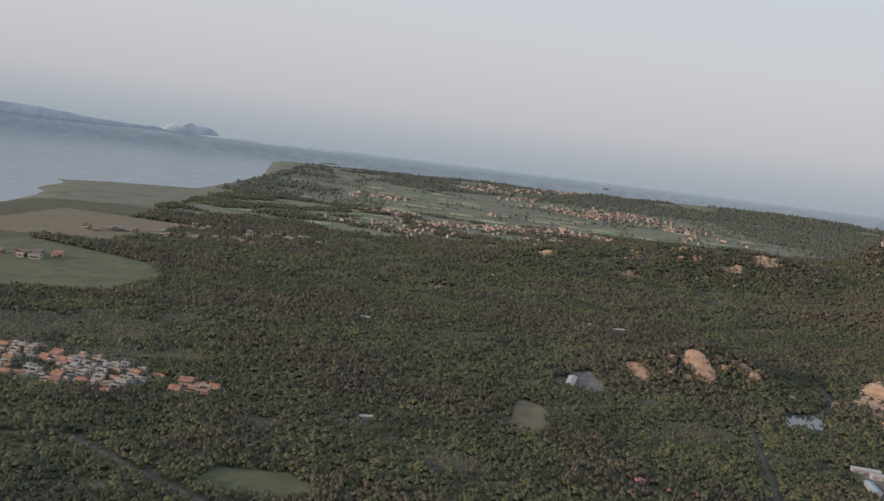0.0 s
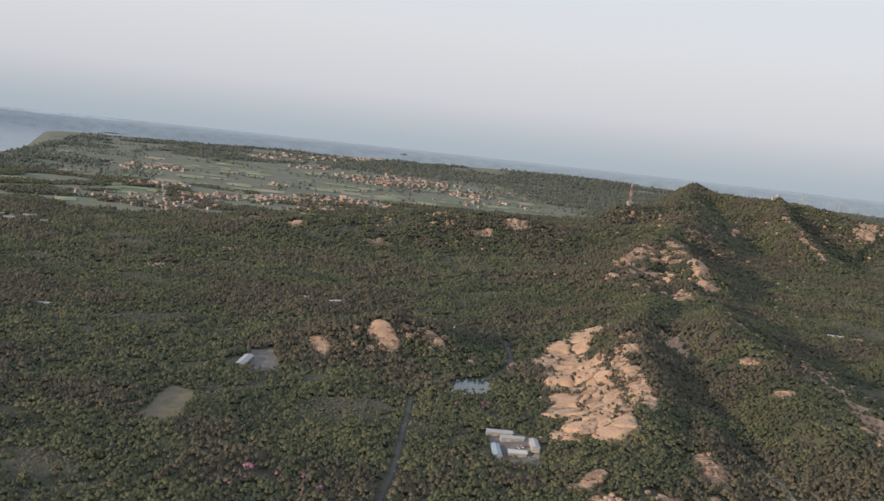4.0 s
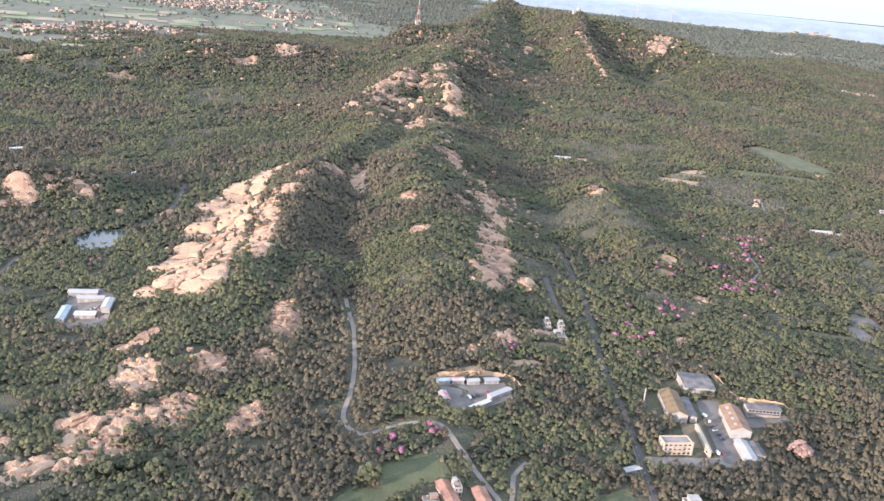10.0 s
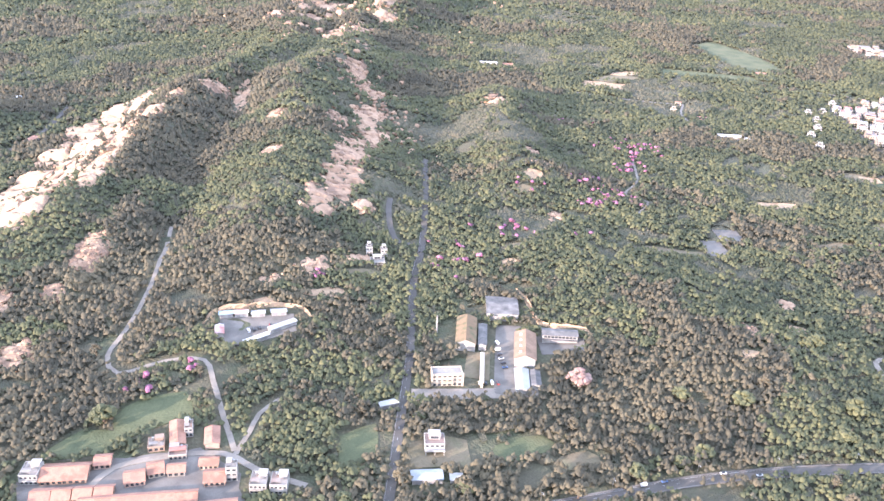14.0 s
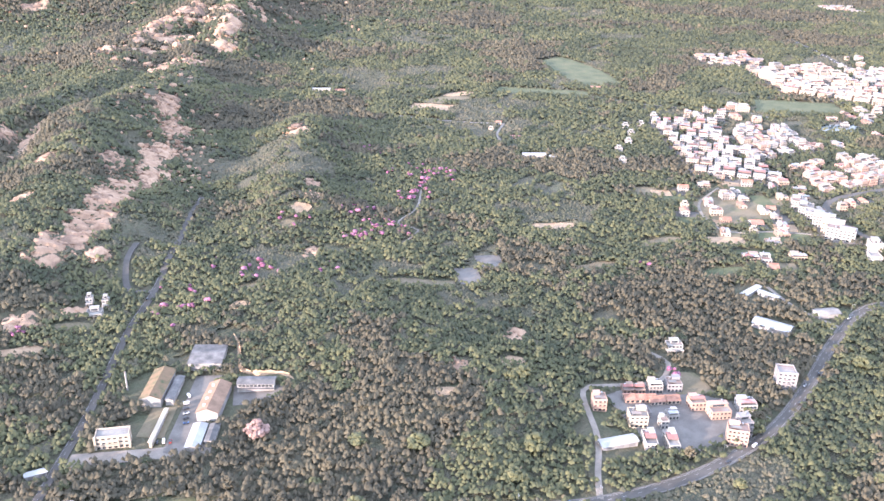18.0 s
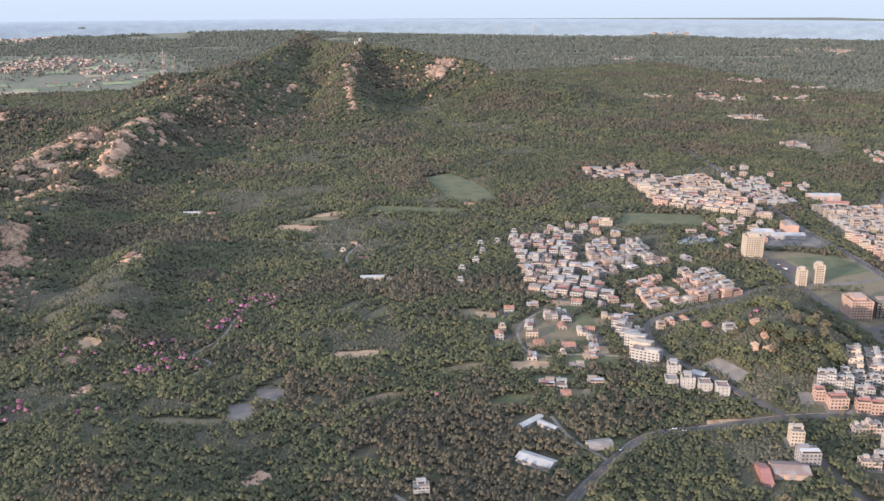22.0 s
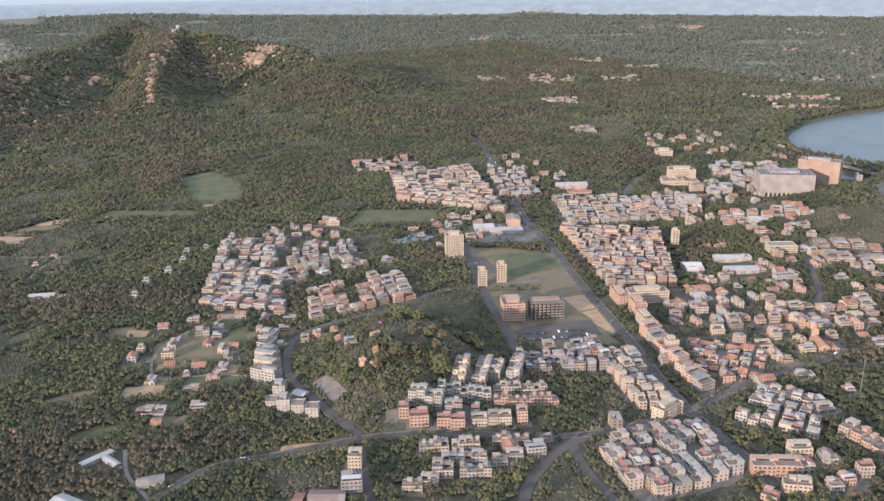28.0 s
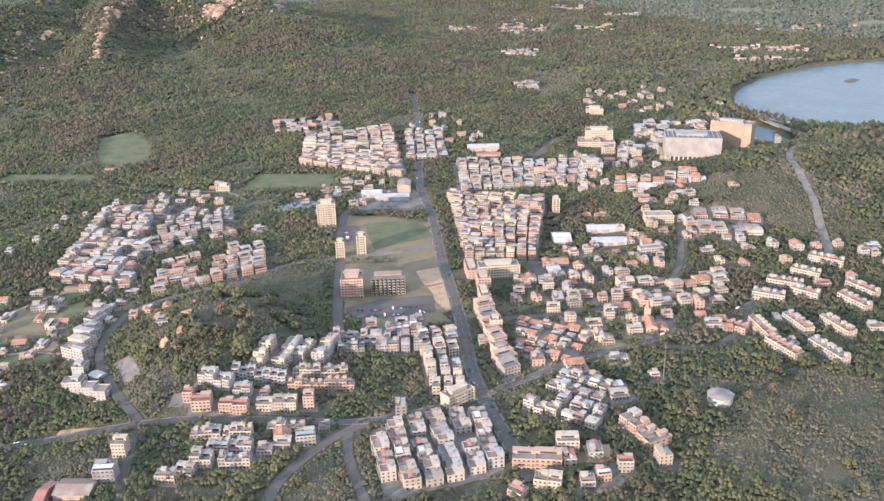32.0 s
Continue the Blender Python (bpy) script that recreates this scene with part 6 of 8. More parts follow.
# ---- granite ----
def boulder_mesh(seed, flat, cracks, fine=3):
    """A worn granite boulder: rounded, uneven, split by joints."""
    bm = bmesh.new()
    bmesh.ops.create_icosphere(bm, subdivisions=fine, radius=1)
    off = Vector((seed * 13.7, seed * 5.1, seed * 9.3))
    for v in bm.verts:
        p = v.co.normalized()
        q = Vector((abs(p.x) ** 0.6 * (1 if p.x > 0 else -1), abs(p.y) ** 0.6 * (1 if p.y > 0 else -1), abs(p.z) ** 0.8 * (1 if p.z > 0 else -1)))
        r = 1 + 0.42 * noise.noise(p * 1.3 + off) + 0.22 * noise.noise(p * 3.1 + off) + 0.05 * noise.noise(p * 7 + off)
        if cracks:
            c = math.sin(p.x * 4.2 + seed + 1.2 * noise.noise(p * 2 + off))
            r -= 0.16 * max(0, 1 - abs(c) * 5)
            c = math.sin(p.y * 3.4 + seed * 2 + 1.2 * noise.noise(p * 1.7 - off))
            r -= 0.12 * max(0, 1 - abs(c) * 5)
        v.co = q * r
        v.co.z *= flat
    me = bpy.data.meshes.new("boulder")
    bm.to_mesh(me)
    bm.free()
    me.materials.append(M_GRANITE)
    return me


ROUND = [boulder_mesh(k, 0.8, False) for k in range(4)]
SLAB = [boulder_mesh(k + 10, 0.5, True) for k in range(5)]
FAR_ROUND = [boulder_mesh(k, 0.8, False, 2) for k in range(4)]
FAR_SLAB = [boulder_mesh(k + 10, 0.55, False, 2) for k in range(5)]
rock_rng = random.Random(5)
placed = [0]


def rock(x, y, size, slab=False, sink=0.35, turn=None, long=1.0):
    if y > 900 and not slab:
        return rubble(x, y, size * 0.8)
    me = rock_rng.choice((SLAB if slab else ROUND) if y < 900 else (FAR_SLAB if slab else FAR_ROUND))
    ob = new("rock_slab" if slab else "boulder", me)
    e = 2.0
    gxs, gys = (up(x + e, y) - up(x - e, y)) / (2 * e), (up(x, y + e) - up(x, y - e)) / (2 * e)
    normal = Vector((-gxs, -gys, 1)).normalized()
    tilt = Vector((0, 0, 1)).rotation_difference(normal)
    ob.matrix_basis = Matrix.Translation((x, y, up(x, y) + size * (0.5 if slab else 0.8) * (0.5 - sink))) @ tilt.to_matrix().to_4x4() @ pose(0, 0, 0, 0, 0, rock_rng.uniform(0, 360) if turn is None else turn) @ Matrix.Diagonal((size * long * rock_rng.uniform(0.85, 1.15), size * rock_rng.uniform(0.8, 1.1), size * rock_rng.uniform(0.7, 1.1) * (0.62 if y > 900 else 1), 1))
    clear_disc(x, y, size * (0.85 if slab else 0.6))
    big = "broad bare pinkish granite slab split by joints on a hillside" if slab else "rounded pinkish granite boulder among scrub"
    tagged(ob, big, "rock", "granite of the hills")
    placed[0] += 1
    return ob


LOOSE = {}
TUFTS = []


def rubble(x, y, size):
    """A small boulder of the joined scatter."""
    me = rock_rng.choice(PEBBLE)
    co = np.empty(len(me.vertices) * 3)
    me.vertices.foreach_get("co", co)
    a = rock_rng.uniform(0, 6.28)
    c, n = math.cos(a), math.sin(a)
    co = co.reshape(-1, 3) * (size * rock_rng.uniform(0.8, 1.3), size * rock_rng.uniform(0.7, 1.1), size * rock_rng.uniform(0.6, 1.0))
    co = np.stack([co[:, 0] * c - co[:, 1] * n + x, co[:, 0] * n + co[:, 1] * c + y, co[:, 2] + up(x, y) + size * 0.35], -1)
    LOOSE.setdefault(M_GRANITE_BED.name, []).append((co, [tuple(f.vertices) for f in me.polygons]))
    clear_disc(x, y, max(size * 0.9, 2.0))


def pebble_mesh(seed):
    bm = bmesh.new()
    bmesh.ops.create_icosphere(bm, subdivisions=2, radius=1)
    off = Vector((seed * 3.7, seed * 7.1, seed * 1.3))
    for v in bm.verts:
        p = v.co.normalized()
        v.co = p * (1 + 0.35 * noise.noise(p * 1.3 + off) + 0.15 * noise.noise(p * 3.3 + off))
    me = bpy.data.meshes.new("rubble")
    bm.to_mesh(me)
    bm.free()
    return me


PEBBLE = [pebble_mesh(k) for k in range(5)]


def rock_sheet(pts, half, step, rise, cell, seed, bare=0.0):
    """Bare bedrock that comes up through the slope along a line of the plan: rounded blocks between joints, with a ragged edge."""
    line = curve(pts, step)
    m = max(6, int(2.8 * half / step))
    total = len(line) - 1
    verts, keep = [], []
    for i, p in enumerate(line):
        d = (line[min(i + 1, total)] - line[max(i - 1, 0)]).normalized()
        side = Vector((-d.y, d.x, 0))
        end = max(0.0, 1 - min(i, total - i) * step / (half * 0.9))
        for j in range(m + 1):
            v = -1.4 + 2.8 * j / m
            px, py = p.x + side.x * v * half, p.y + side.y * v * half
            q = Vector((px, py, seed * 11.0))
            f = 1 + bare - v * v - 1.3 * end * end + 1.2 * noise.noise(q / (half * 0.9)) + 0.8 * noise.noise(q / (half * 0.3)) + 0.5 * noise.noise(q / 4)
            u = i * step
            dist, seeds = noise.voronoi(Vector((u / cell + 0.4 * noise.noise(q / cell), v * half / (cell * 1.9) + 0.3 * noise.noise(q / cell + Vector((5, 5, 5))), seed * 3.1)))
            t = min(1.0, max(0.0, (dist[1] - dist[0]) / 0.22))
            block_ = t * (2 - t)
            own = noise.cell(seeds[0] * 7.3)
            lean = (u / cell - seeds[0].x) * 0.9 * noise.cell(seeds[0] * 3.9)
            z = up(px, py) + max(-1.6, min(rise * 0.45, rise * f)) + (rise * (1.5 * block_ - 1.0 + 0.45 * own - 0.55 * lean + 0.3 * noise.noise(q / (cell * 0.9)) + 0.10 * noise.noise(q / (cell * 0.3))) if f > 0 else 0)
            verts.append((px, py, z))
            keep.append(f > -0.5)
            if f > -0.2 and step < 2.5 and rock_rng.random() < (0.34 if block_ < 0.3 else 0.012):
                TUFTS.append((px, py, z - 0.4))
            if f > 0.12 and (block_ > 0.5 or rise < 1.5):
                clear_disc(px, py, step * 0.9)
    faces = []
    for i in range(total):
        for j in range(m):
            a = i * (m + 1) + j
            q = (a, a + m + 1, a + m + 2, a + 1)
            if any(keep[k] for k in q):
                faces.append(q)
    ob = link("rock_outcrop", verts, faces, M_GRANITE_BED, smooth_shade=True)
    return tagged(ob, "bare pinkish granite outcrop with ledges and cracks on a slope", "rock", "granite of the hills")


def outcrop(x, y, along, across, turn, slabs, loose, size):
    """A bare patch of hillside: bedrock, slabs on it, boulders round them."""
    c, s = math.cos(radians(turn)), math.sin(radians(turn))
    far = y > 1000
    if along:
        k = along * (0.6 if far else 0.8)
        rock_sheet([(x - k * c, y - k * s), (x, y), (x + k * c, y + k * s)], across * (0.75 if far else 0.8), 3.0 if far else 1.4, size * 0.14 + 0.6, size * (0.9 if far else 0.9), int(x + y) % 97)
    for k in range(slabs // 2 + 2 * loose):
        u, v = rock_rng.gauss(0, 0.42) * along, rock_rng.gauss(0, 0.42) * across
        px, py = x + u * c - v * s, y + u * s + v * c
        if k < slabs // 2:
            rock(px, py, size * rock_rng.uniform(0.5, 0.95), True, 0.42, turn + rock_rng.uniform(-25, 25), 1.35)
        elif k < slabs // 2 + loose and not far and size > 4.5:
            rock(px, py, size * rock_rng.uniform(0.16, 0.36), False, 0.3)
        else:
            rubble(px, py, size * rock_rng.uniform(0.1, 0.3))


# the long bare ridge
rock_sheet([(360, 522), (378, 560), (392, 600), (403, 645), (417, 690), (428, 735), (440, 780)], 25, 1.3, 2.7, 15.0, 3, 0.25)
rock_sheet([(436, 768), (452, 803), (486, 845), (522, 892)], 20, 1.6, 2.3, 15.0, 5, 0.15)
rock_sheet([(422, 560), (434, 600), (448, 650), (456, 700)], 9, 1.5, 1.6, 7.0, 7)
# bare spines of the second ridge
rock_sheet([(572, 484), (584, 512), (598, 535), (612, 575), (632, 640)], 13, 1.4, 2.2, 11.0, 8, -0.05)
# the crag over the valley, its dark eastern slab, the spur and the slab below the radar dome
rock_sheet([(676, 1212), (712, 1262), (760, 1318), (806, 1372)], 22, 2.4, 3.6, 17.0, 21, -0.1)
rock_sheet([(702, 1040), (722, 1078), (748, 1110)], 18, 2.0, 2.6, 11.0, 22, 0.1)
rock_sheet([(800, 1140), (814, 1200), (836, 1262)], 13, 2.2, 2.6, 16.0, 23, 0.3)
rock_sheet([(1296, 1560), (1330, 1690), (1368, 1832)], 8, 2.6, 1.8, 11.0, 24, -0.35)
rock_sheet([(1592, 1810), (1622, 1858), (1640, 1900)], 13, 2.6, 3.0, 14.0, 25, 0.1)
rock_sheet([(470, 1628), (492, 1640)], 15, 2.4, 2.4, 14.0, 26, 0.3)
rock_sheet([(190, 1520), (216, 1532)], 13, 2.4, 2.4, 14.0, 27, 0.3)
rock_sheet([(640, 628), (652, 660), (664, 705), (676, 745)], 9, 1.4, 1.8, 8.0, 9)
rock_sheet([(678, 770), (690, 815), (696, 865), (704, 905)], 8, 1.6, 1.6, 7.0, 12)
rock_sheet([(548, 740), (560, 790), (574, 840)], 8, 1.6, 1.6, 8.0, 13)
for x, y, along, across, turn, slabs, loose, size in (
    (372, 548, 24, 16, 78, 4, 6, 10), (394, 590, 28, 22, 76, 4, 8, 8), (410, 640, 28, 22, 75, 4, 14, 7), (424, 690, 28, 22, 70, 4, 10, 7), (440, 600, 26, 8, 75, 2, 14, 6),
):
    c, n = math.cos(radians(turn)), math.sin(radians(turn))
    for k in range(slabs + loose):
        u, v = rock_rng.gauss(0, 0.5) * along, rock_rng.gauss(0, 0.5) * across
        px, py = x + u * c - v * n, y + u * n + v * c
        if k < slabs:
            rock(px, py, size * rock_rng.uniform(0.6, 1.0), True, 0.4, turn + rock_rng.uniform(-25, 25), 1.3)
        else:
            rock(px, py, size * rock_rng.uniform(0.2, 0.4), False, 0.3)
for x, y, along, across, turn, slabs, loose, size in ((535, 795, 24, 16, 60, 2, 8, 6), (480, 715, 20, 14, 70, 2, 8, 6), (495, 760, 16, 12, 60, 1, 6, 5)):
    outcrop(x, y, along, across, turn, slabs, loose, size)
# foreground knolls
for x, y, along, across, turn, slabs, loose, size in (
    (345, 430, 26, 18, 70, 3, 14, 6), (380, 436, 16, 13, 70, 2, 8, 7), (430, 482, 30, 11, 75, 2, 12, 5), (327, 380, 28, 18, 60, 4, 12, 7),
) + (
    (396, 384, 20, 11, 70, 2, 8, 7), (270, 384, 20, 13, 30, 2, 6, 6), (360, 396, 22, 14, 60, 3, 8, 6), (313, 394, 13, 11, 40, 2, 5, 6), (342, 470, 18, 9, 30, 3, 5, 6), (412, 440, 13, 8, 70, 1, 6, 4), (300, 360, 24, 11, 20, 3, 5, 7), 
):
    outcrop(x, y, along, across, turn, slabs, loose, size)
# the second ridge with its dark slabs
for x, y, along, across, turn, slabs, loose, size in (
    (652, 648, 18, 12, 80, 4, 8, 9), (612, 588, 18, 10, 70, 4, 10, 9), (594, 518, 18, 9, 60, 4, 6, 9), (608, 500, 10, 8, 60, 2, 4, 8), (668, 720, 26, 20, 70, 3, 16, 6), (692, 800, 30, 20, 70, 3, 18, 6), (690, 880, 26, 18, 70, 2, 16, 5),
) + (
    (628, 680, 20, 12, 60, 1, 8, 5), (560, 600, 16, 10, 60, 1, 6, 4), (575, 680, 16, 12, 60, 2, 6, 5), (560, 430, 14, 8, 20, 2, 6, 4), (590, 440, 12, 6, 10, 1, 5, 4), (530, 420, 10, 6, 10, 1, 4, 4),
    (800, 728, 16, 8, 40, 3, 8, 6), (792, 740, 10, 8, 40, 2, 3, 7), (775, 590, 14, 8, 80, 2, 8, 4), (770, 560, 10, 8, 80, 1, 6, 4), (745, 480, 12, 8, 80, 1, 5, 4), (830, 330, 14, 8, 40, 1, 5, 4), (780, 300, 8, 6, 40, 1, 4, 4),
):
    outcrop(x, y, along, across, turn, slabs, loose, size)
# western domes
for x, y, half, cell, bare in ((203, 763, 14, 26, 0.5), (252, 778, 19, 34, 0.6), (308, 778, 14, 12, 0.1), (285, 814, 9, 12, 0.0)):
    rock_sheet([(x - half * 0.5, y - half * 0.6), (x, y - 2), (x + half * 0.5, y + half * 0.4)], half, 1.3, 2.0, cell, half, bare)
for x, y, size in ((203, 752, 6), (262, 764, 7), (306, 776, 6), (318, 800, 6), (212, 742, 5), (246, 758, 5)):
    rock(x, y, size, True, 0.52, rock_rng.uniform(0, 60), 1.1)
for k in range(26):
    rock(rock_rng.gauss(275, 45), rock_rng.gauss(792, 20), rock_rng.uniform(1.5, 4))
# far outcrops, larger pieces
for x, y, along, across, turn, slabs, loose, size in (
    (645, 1150, 26, 24, 60, 5, 8, 12), (735, 1215, 30, 30, 60, 6, 8, 13), (775, 1330, 24, 24, 50, 5, 6, 14), (840, 1300, 30, 26, 70, 6, 4, 15), (880, 1420, 36, 22, 50, 6, 5, 14), (700, 1040, 26, 18, 70, 4, 6, 11), (755, 1090, 26, 18, 60, 5, 6, 10),
) + (
    (930, 1500, 30, 14, 60, 4, 6, 9), (1000, 1600, 34, 16, 60, 4, 6, 9), (950, 1720, 30, 12, 60, 3, 4, 9), (1100, 1750, 34, 14, 60, 4, 4, 8), (1240, 1820, 30, 12, 60, 3, 4, 8),
    (1425, 1905, 50, 14, 65, 4, 6, 9), (1385, 1810, 30, 10, 65, 3, 5, 8), (1345, 1725, 30, 9, 65, 2, 5, 8), (1600, 1840, 60, 30, 60, 8, 3, 14), (1650, 1880, 40, 24, 60, 5, 2, 13), (1760, 1860, 40, 20, 60, 3, 2, 13), (1860, 1880, 30, 20, 60, 2, 2, 12),
) + (
    (206, 1530, 24, 14, 20, 3, 2, 12), (100, 1345, 24, 12, 10, 3, 2, 11), (490, 1640, 30, 14, 20, 3, 3, 12), (560, 1570, 40, 20, 20, 3, 3, 10), (640, 1620, 40, 24, 20, 4, 3, 11), (350, 1480, 40, 20, 20, 2, 2, 9), (20, 1180, 50, 20, 20, 2, 2, 8),
):
    outcrop(x, y, along, across, turn, slabs, loose, size)
# great slabs stepping up the hill towards the summit
for x0, y0, x1, y1, wide, n, big in ((640, 1030, 720, 1200, 30, 26, 8), (720, 1180, 800, 1340, 34, 34, 11), (800, 1280, 900, 1460, 34, 30, 11), (930, 1480, 1010, 1700, 50, 24, 6), (1040, 1640, 1180, 1950, 60, 34, 5), (1340, 1700, 1460, 2000, 26, 26, 5), (1560, 1800, 1680, 1980, 34, 20, 7), (700, 940, 735, 1030, 22, 14, 6), (1720, 1830, 1860, 1930, 34, 14, 8)):
    for k in range(n):
        u = rock_rng.random()
        rock(x0 + (x1 - x0) * u + rock_rng.gauss(0, wide * 0.6), y0 + (y1 - y0) * u + rock_rng.gauss(0, wide * 0.6), big * rock_rng.uniform(0.35, 1.0), rock_rng.random() < 0.75, 0.42, 60 + rock_rng.uniform(-40, 40), 1.25)
# slabs on the shaded flanks, the spur and the crest of the bare ridge
for x0, y0, x1, y1, wide, n, big in ((806, 1150, 836, 1260, 14, 16, 9), (850, 1290, 960, 1420, 26, 26, 7), (960, 1450, 1120, 1700, 34, 36, 7), (1290, 1545, 1385, 1860, 9, 34, 5), (1160, 1700, 1210, 1980, 26, 20, 7), (404, 560, 470, 730, 16, 70, 4.5), (590, 520, 640, 690, 12, 40, 4.5), (700, 1030, 770, 1110, 16, 26, 6)):
    for k in range(n):
        u = rock_rng.random()
        rock(x0 + (x1 - x0) * u + rock_rng.gauss(0, wide * 0.6), y0 + (y1 - y0) * u + rock_rng.gauss(0, wide * 0.6), big * rock_rng.uniform(0.3, 1.0), rock_rng.random() < 0.6, 0.42, 60 + rock_rng.uniform(-40, 40), 1.2)
# rocks showing through the wooded knolls
for x, y in ((1180, 318), (1192, 322), (1186, 310), (1200, 340)):
    rock(x, y, rock_rng.uniform(3, 4.5))
for k in range(150):
    u = rock_rng.random()
    rubble(392 + 75 * u + rock_rng.gauss(0, 14), 540 + 240 * u + rock_rng.gauss(0, 14), rock_rng.uniform(0.7, 2.0))
for k in range(300):
    rubble(rock_rng.gauss(690, 22), rock_rng.gauss(790, 70), rock_rng.uniform(1.2, 3.2))
for k in range(420):
    rubble(rock_rng.gauss(1050, 120), rock_rng.gauss(1640, 130), rock_rng.uniform(1.8, 5.5))
for k in range(160):
    rubble(rock_rng.gauss(1560, 140), rock_rng.gauss(1860, 70), rock_rng.uniform(1.8, 5))
for k in range(120):
    rubble(rock_rng.gauss(560, 140), rock_rng.gauss(1600, 50), rock_rng.uniform(1.8, 5))
for k in range(160):
    rubble(rock_rng.gauss(740, 90), rock_rng.gauss(1230, 80), rock_rng.uniform(1.5, 4))
link_store("scattered_boulders", LOOSE, {}, "many small granite boulders strewn over the slopes", "boulders")

# ---- landmarks and the far side of the island ----
def turbine(x, y, high, turn):
    ob = root("wind_turbine", "white three-bladed wind turbine on the far shore", "wind turbine", "turbines of the shore")
    ob.matrix_basis = pose(x, y, up(x, y), 0, 0, turn)
    bm = bmesh.new()
    drum(bm, 0, 0, -2, high, 1.9, 1.0, 12)
    part("tower", bm, M_WHITE, ob)
    part("nacelle", boxes((-1.4, 1.4, -3.5, 3.5, high, high + 2.6)), M_WHITE, ob)
    for k in range(3):
        a = radians(90 + 120 * k)
        bm = bmesh.new()
        d, s = Vector((math.cos(a), 0, math.sin(a))), Vector((-math.sin(a), 0, math.cos(a)))
        c = Vector((0, -4.2, high + 1.3))
        ring = [(0, 1.0), (0.25, 1.7), (1.0, 0.35)]
        rows = [[bm.verts.new(c + d * (f * high * 0.52) + s * (w * e) + Vector((0, o, 0))) for e, o in ((-1, 0), (0, 0.4), (1, 0), (0, -0.4))] for f, w in ring]
        for r0, r1 in zip(rows, rows[1:]):
            for i in range(4):
                bm.faces.new((r0[i], r0[(i + 1) % 4], r1[(i + 1) % 4], r1[i]))
        bm.faces.new(rows[-1])
        part("blade", bm, M_WHITE, ob)
    return ob


turbine(2850, 3880, 46, -35)
turbine(2985, 3770, 46, -35)
mast = root("radio_mast", "red and white lattice radio mast on a ridge", "mast")
mast.matrix_basis = pose(966, 1822, up(966, 1822)) @ Matrix.Diagonal((1.17, 1.17, 1.17, 1))
for k in range(5):
    bm = bmesh.new()
    w0, w1, z0, z1 = 2.6 - 0.5 * k, 2.1 - 0.5 * k, 9 * k, 9 * k + 9
    for sx in (-1, 1):
        for sy in (-1, 1):
            a = [bm.verts.new((sx * w0 + dx, sy * w0 + dy, z0)) for dx, dy in ((-.4, -.4), (.4, -.4), (.4, .4), (-.4, .4))]
            b = [bm.verts.new((sx * w1 + dx, sy * w1 + dy, z1)) for dx, dy in ((-.4, -.4), (.4, -.4), (.4, .4), (-.4, .4))]
            for i in range(4):
                bm.faces.new((a[i], a[(i + 1) % 4], b[(i + 1) % 4], b[i]))
    for z in (z0 + 3, z0 + 6, z1):
        w = w0 + (w1 - w0) * (z - z0) / 9
        box(bm, -w, w, -w, -w + 0.4, z - 0.25, z + 0.25)
        box(bm, -w, w, w - 0.4, w, z - 0.25, z + 0.25)
        box(bm, -w, -w + 0.4, -w, w, z - 0.25, z + 0.25)
        box(bm, w - 0.4, w, -w, w, z - 0.25, z + 0.25)
    part("mast_section", bm, M_REDPAINT if k % 2 else M_WHITE, mast)
part("hut", boxes((-7, 3, -7, -1, -1, 7), (-7.5, 3.5, -7.5, -0.5, 7, 7.6)), M_WHITE, mast, "white equipment hut at the mast's foot")
dome = root("radar_dome", "white radar dome on a tower at the summit", "radar dome")
dome.location = (1476, 2030, up(1476, 2030))
bm = bmesh.new()
bmesh.ops.create_icosphere(bm, subdivisions=3, radius=5.5, matrix=Matrix.Translation((0, 0, 9)))
part("radome", bm, M_WHITE, dome)
bm = bmesh.new()
drum(bm, 0, 0, -3, 5, 5, 4.5, 16)
part("tower_base", bm, M_CONCRETE, dome)
part("side_building", boxes((-16, -6, -4, 4, -3, 5), (-16.5, -5.5, -4.5, 4.5, 5, 5.6)), M_WHITE, dome)
hut = root("summit_post", "low grey lookout building on the highest peak", "building")
hut.location = (1441, 2400, up(1441, 2400))
part("wall", boxes((-12, 10, -6, 6, -3, 5)), M_GREYWALL, hut)
part("roof", boxes((-13, 11, -7, 7, 5, 5.8)), M_CONCRETE, hut)
part("lookout", boxes((-3, 4, -3, 3, 5.8, 9.5)), M_GREYWALL, hut)
tank = root("water_reservoir", "round white water reservoir tank in woods", "tank")
tank.location = (1465, 94, up(1465, 94))
bm = bmesh.new()
drum(bm, 0, 0, -2, 5, 7.5, 7.5, 32)
part("wall", bm, M_WHITE, tank)
bm = bmesh.new()
drum(bm, 0, 0, 5, 5.9, 7.9, 0.6, 32)
part("roof", bm, M_ROOF, tank)
part("valve_house", boxes((7.5, 11, -1.5, 1.5, -2, 2.4)), M_WHITE, tank)
clear_disc(1465, 94, 11)
pole = root("radio_pole", "slim lattice radio pole beside the reservoir", "mast")
pole.location = (1452, 130, up(1452, 130))
bm = bmesh.new()
drum(bm, 0, 0, 0, 26, 0.35, 0.15, 6)
part("shaft", bm, M_STEEL, pole)
for z in (8, 16, 24):
    part("ring_bracket", boxes((-0.8, 0.8, -0.1, 0.1, z, z + 0.3), (-0.1, 0.1, -0.8, 0.8, z + 0.3, z + 0.6)), M_REDPAINT, pole)
church = root("church", "orange-brown brick church with a tall tower", "church")
church.matrix_basis = pose(1498, 196, up(1498, 196), 0, 0, 60)
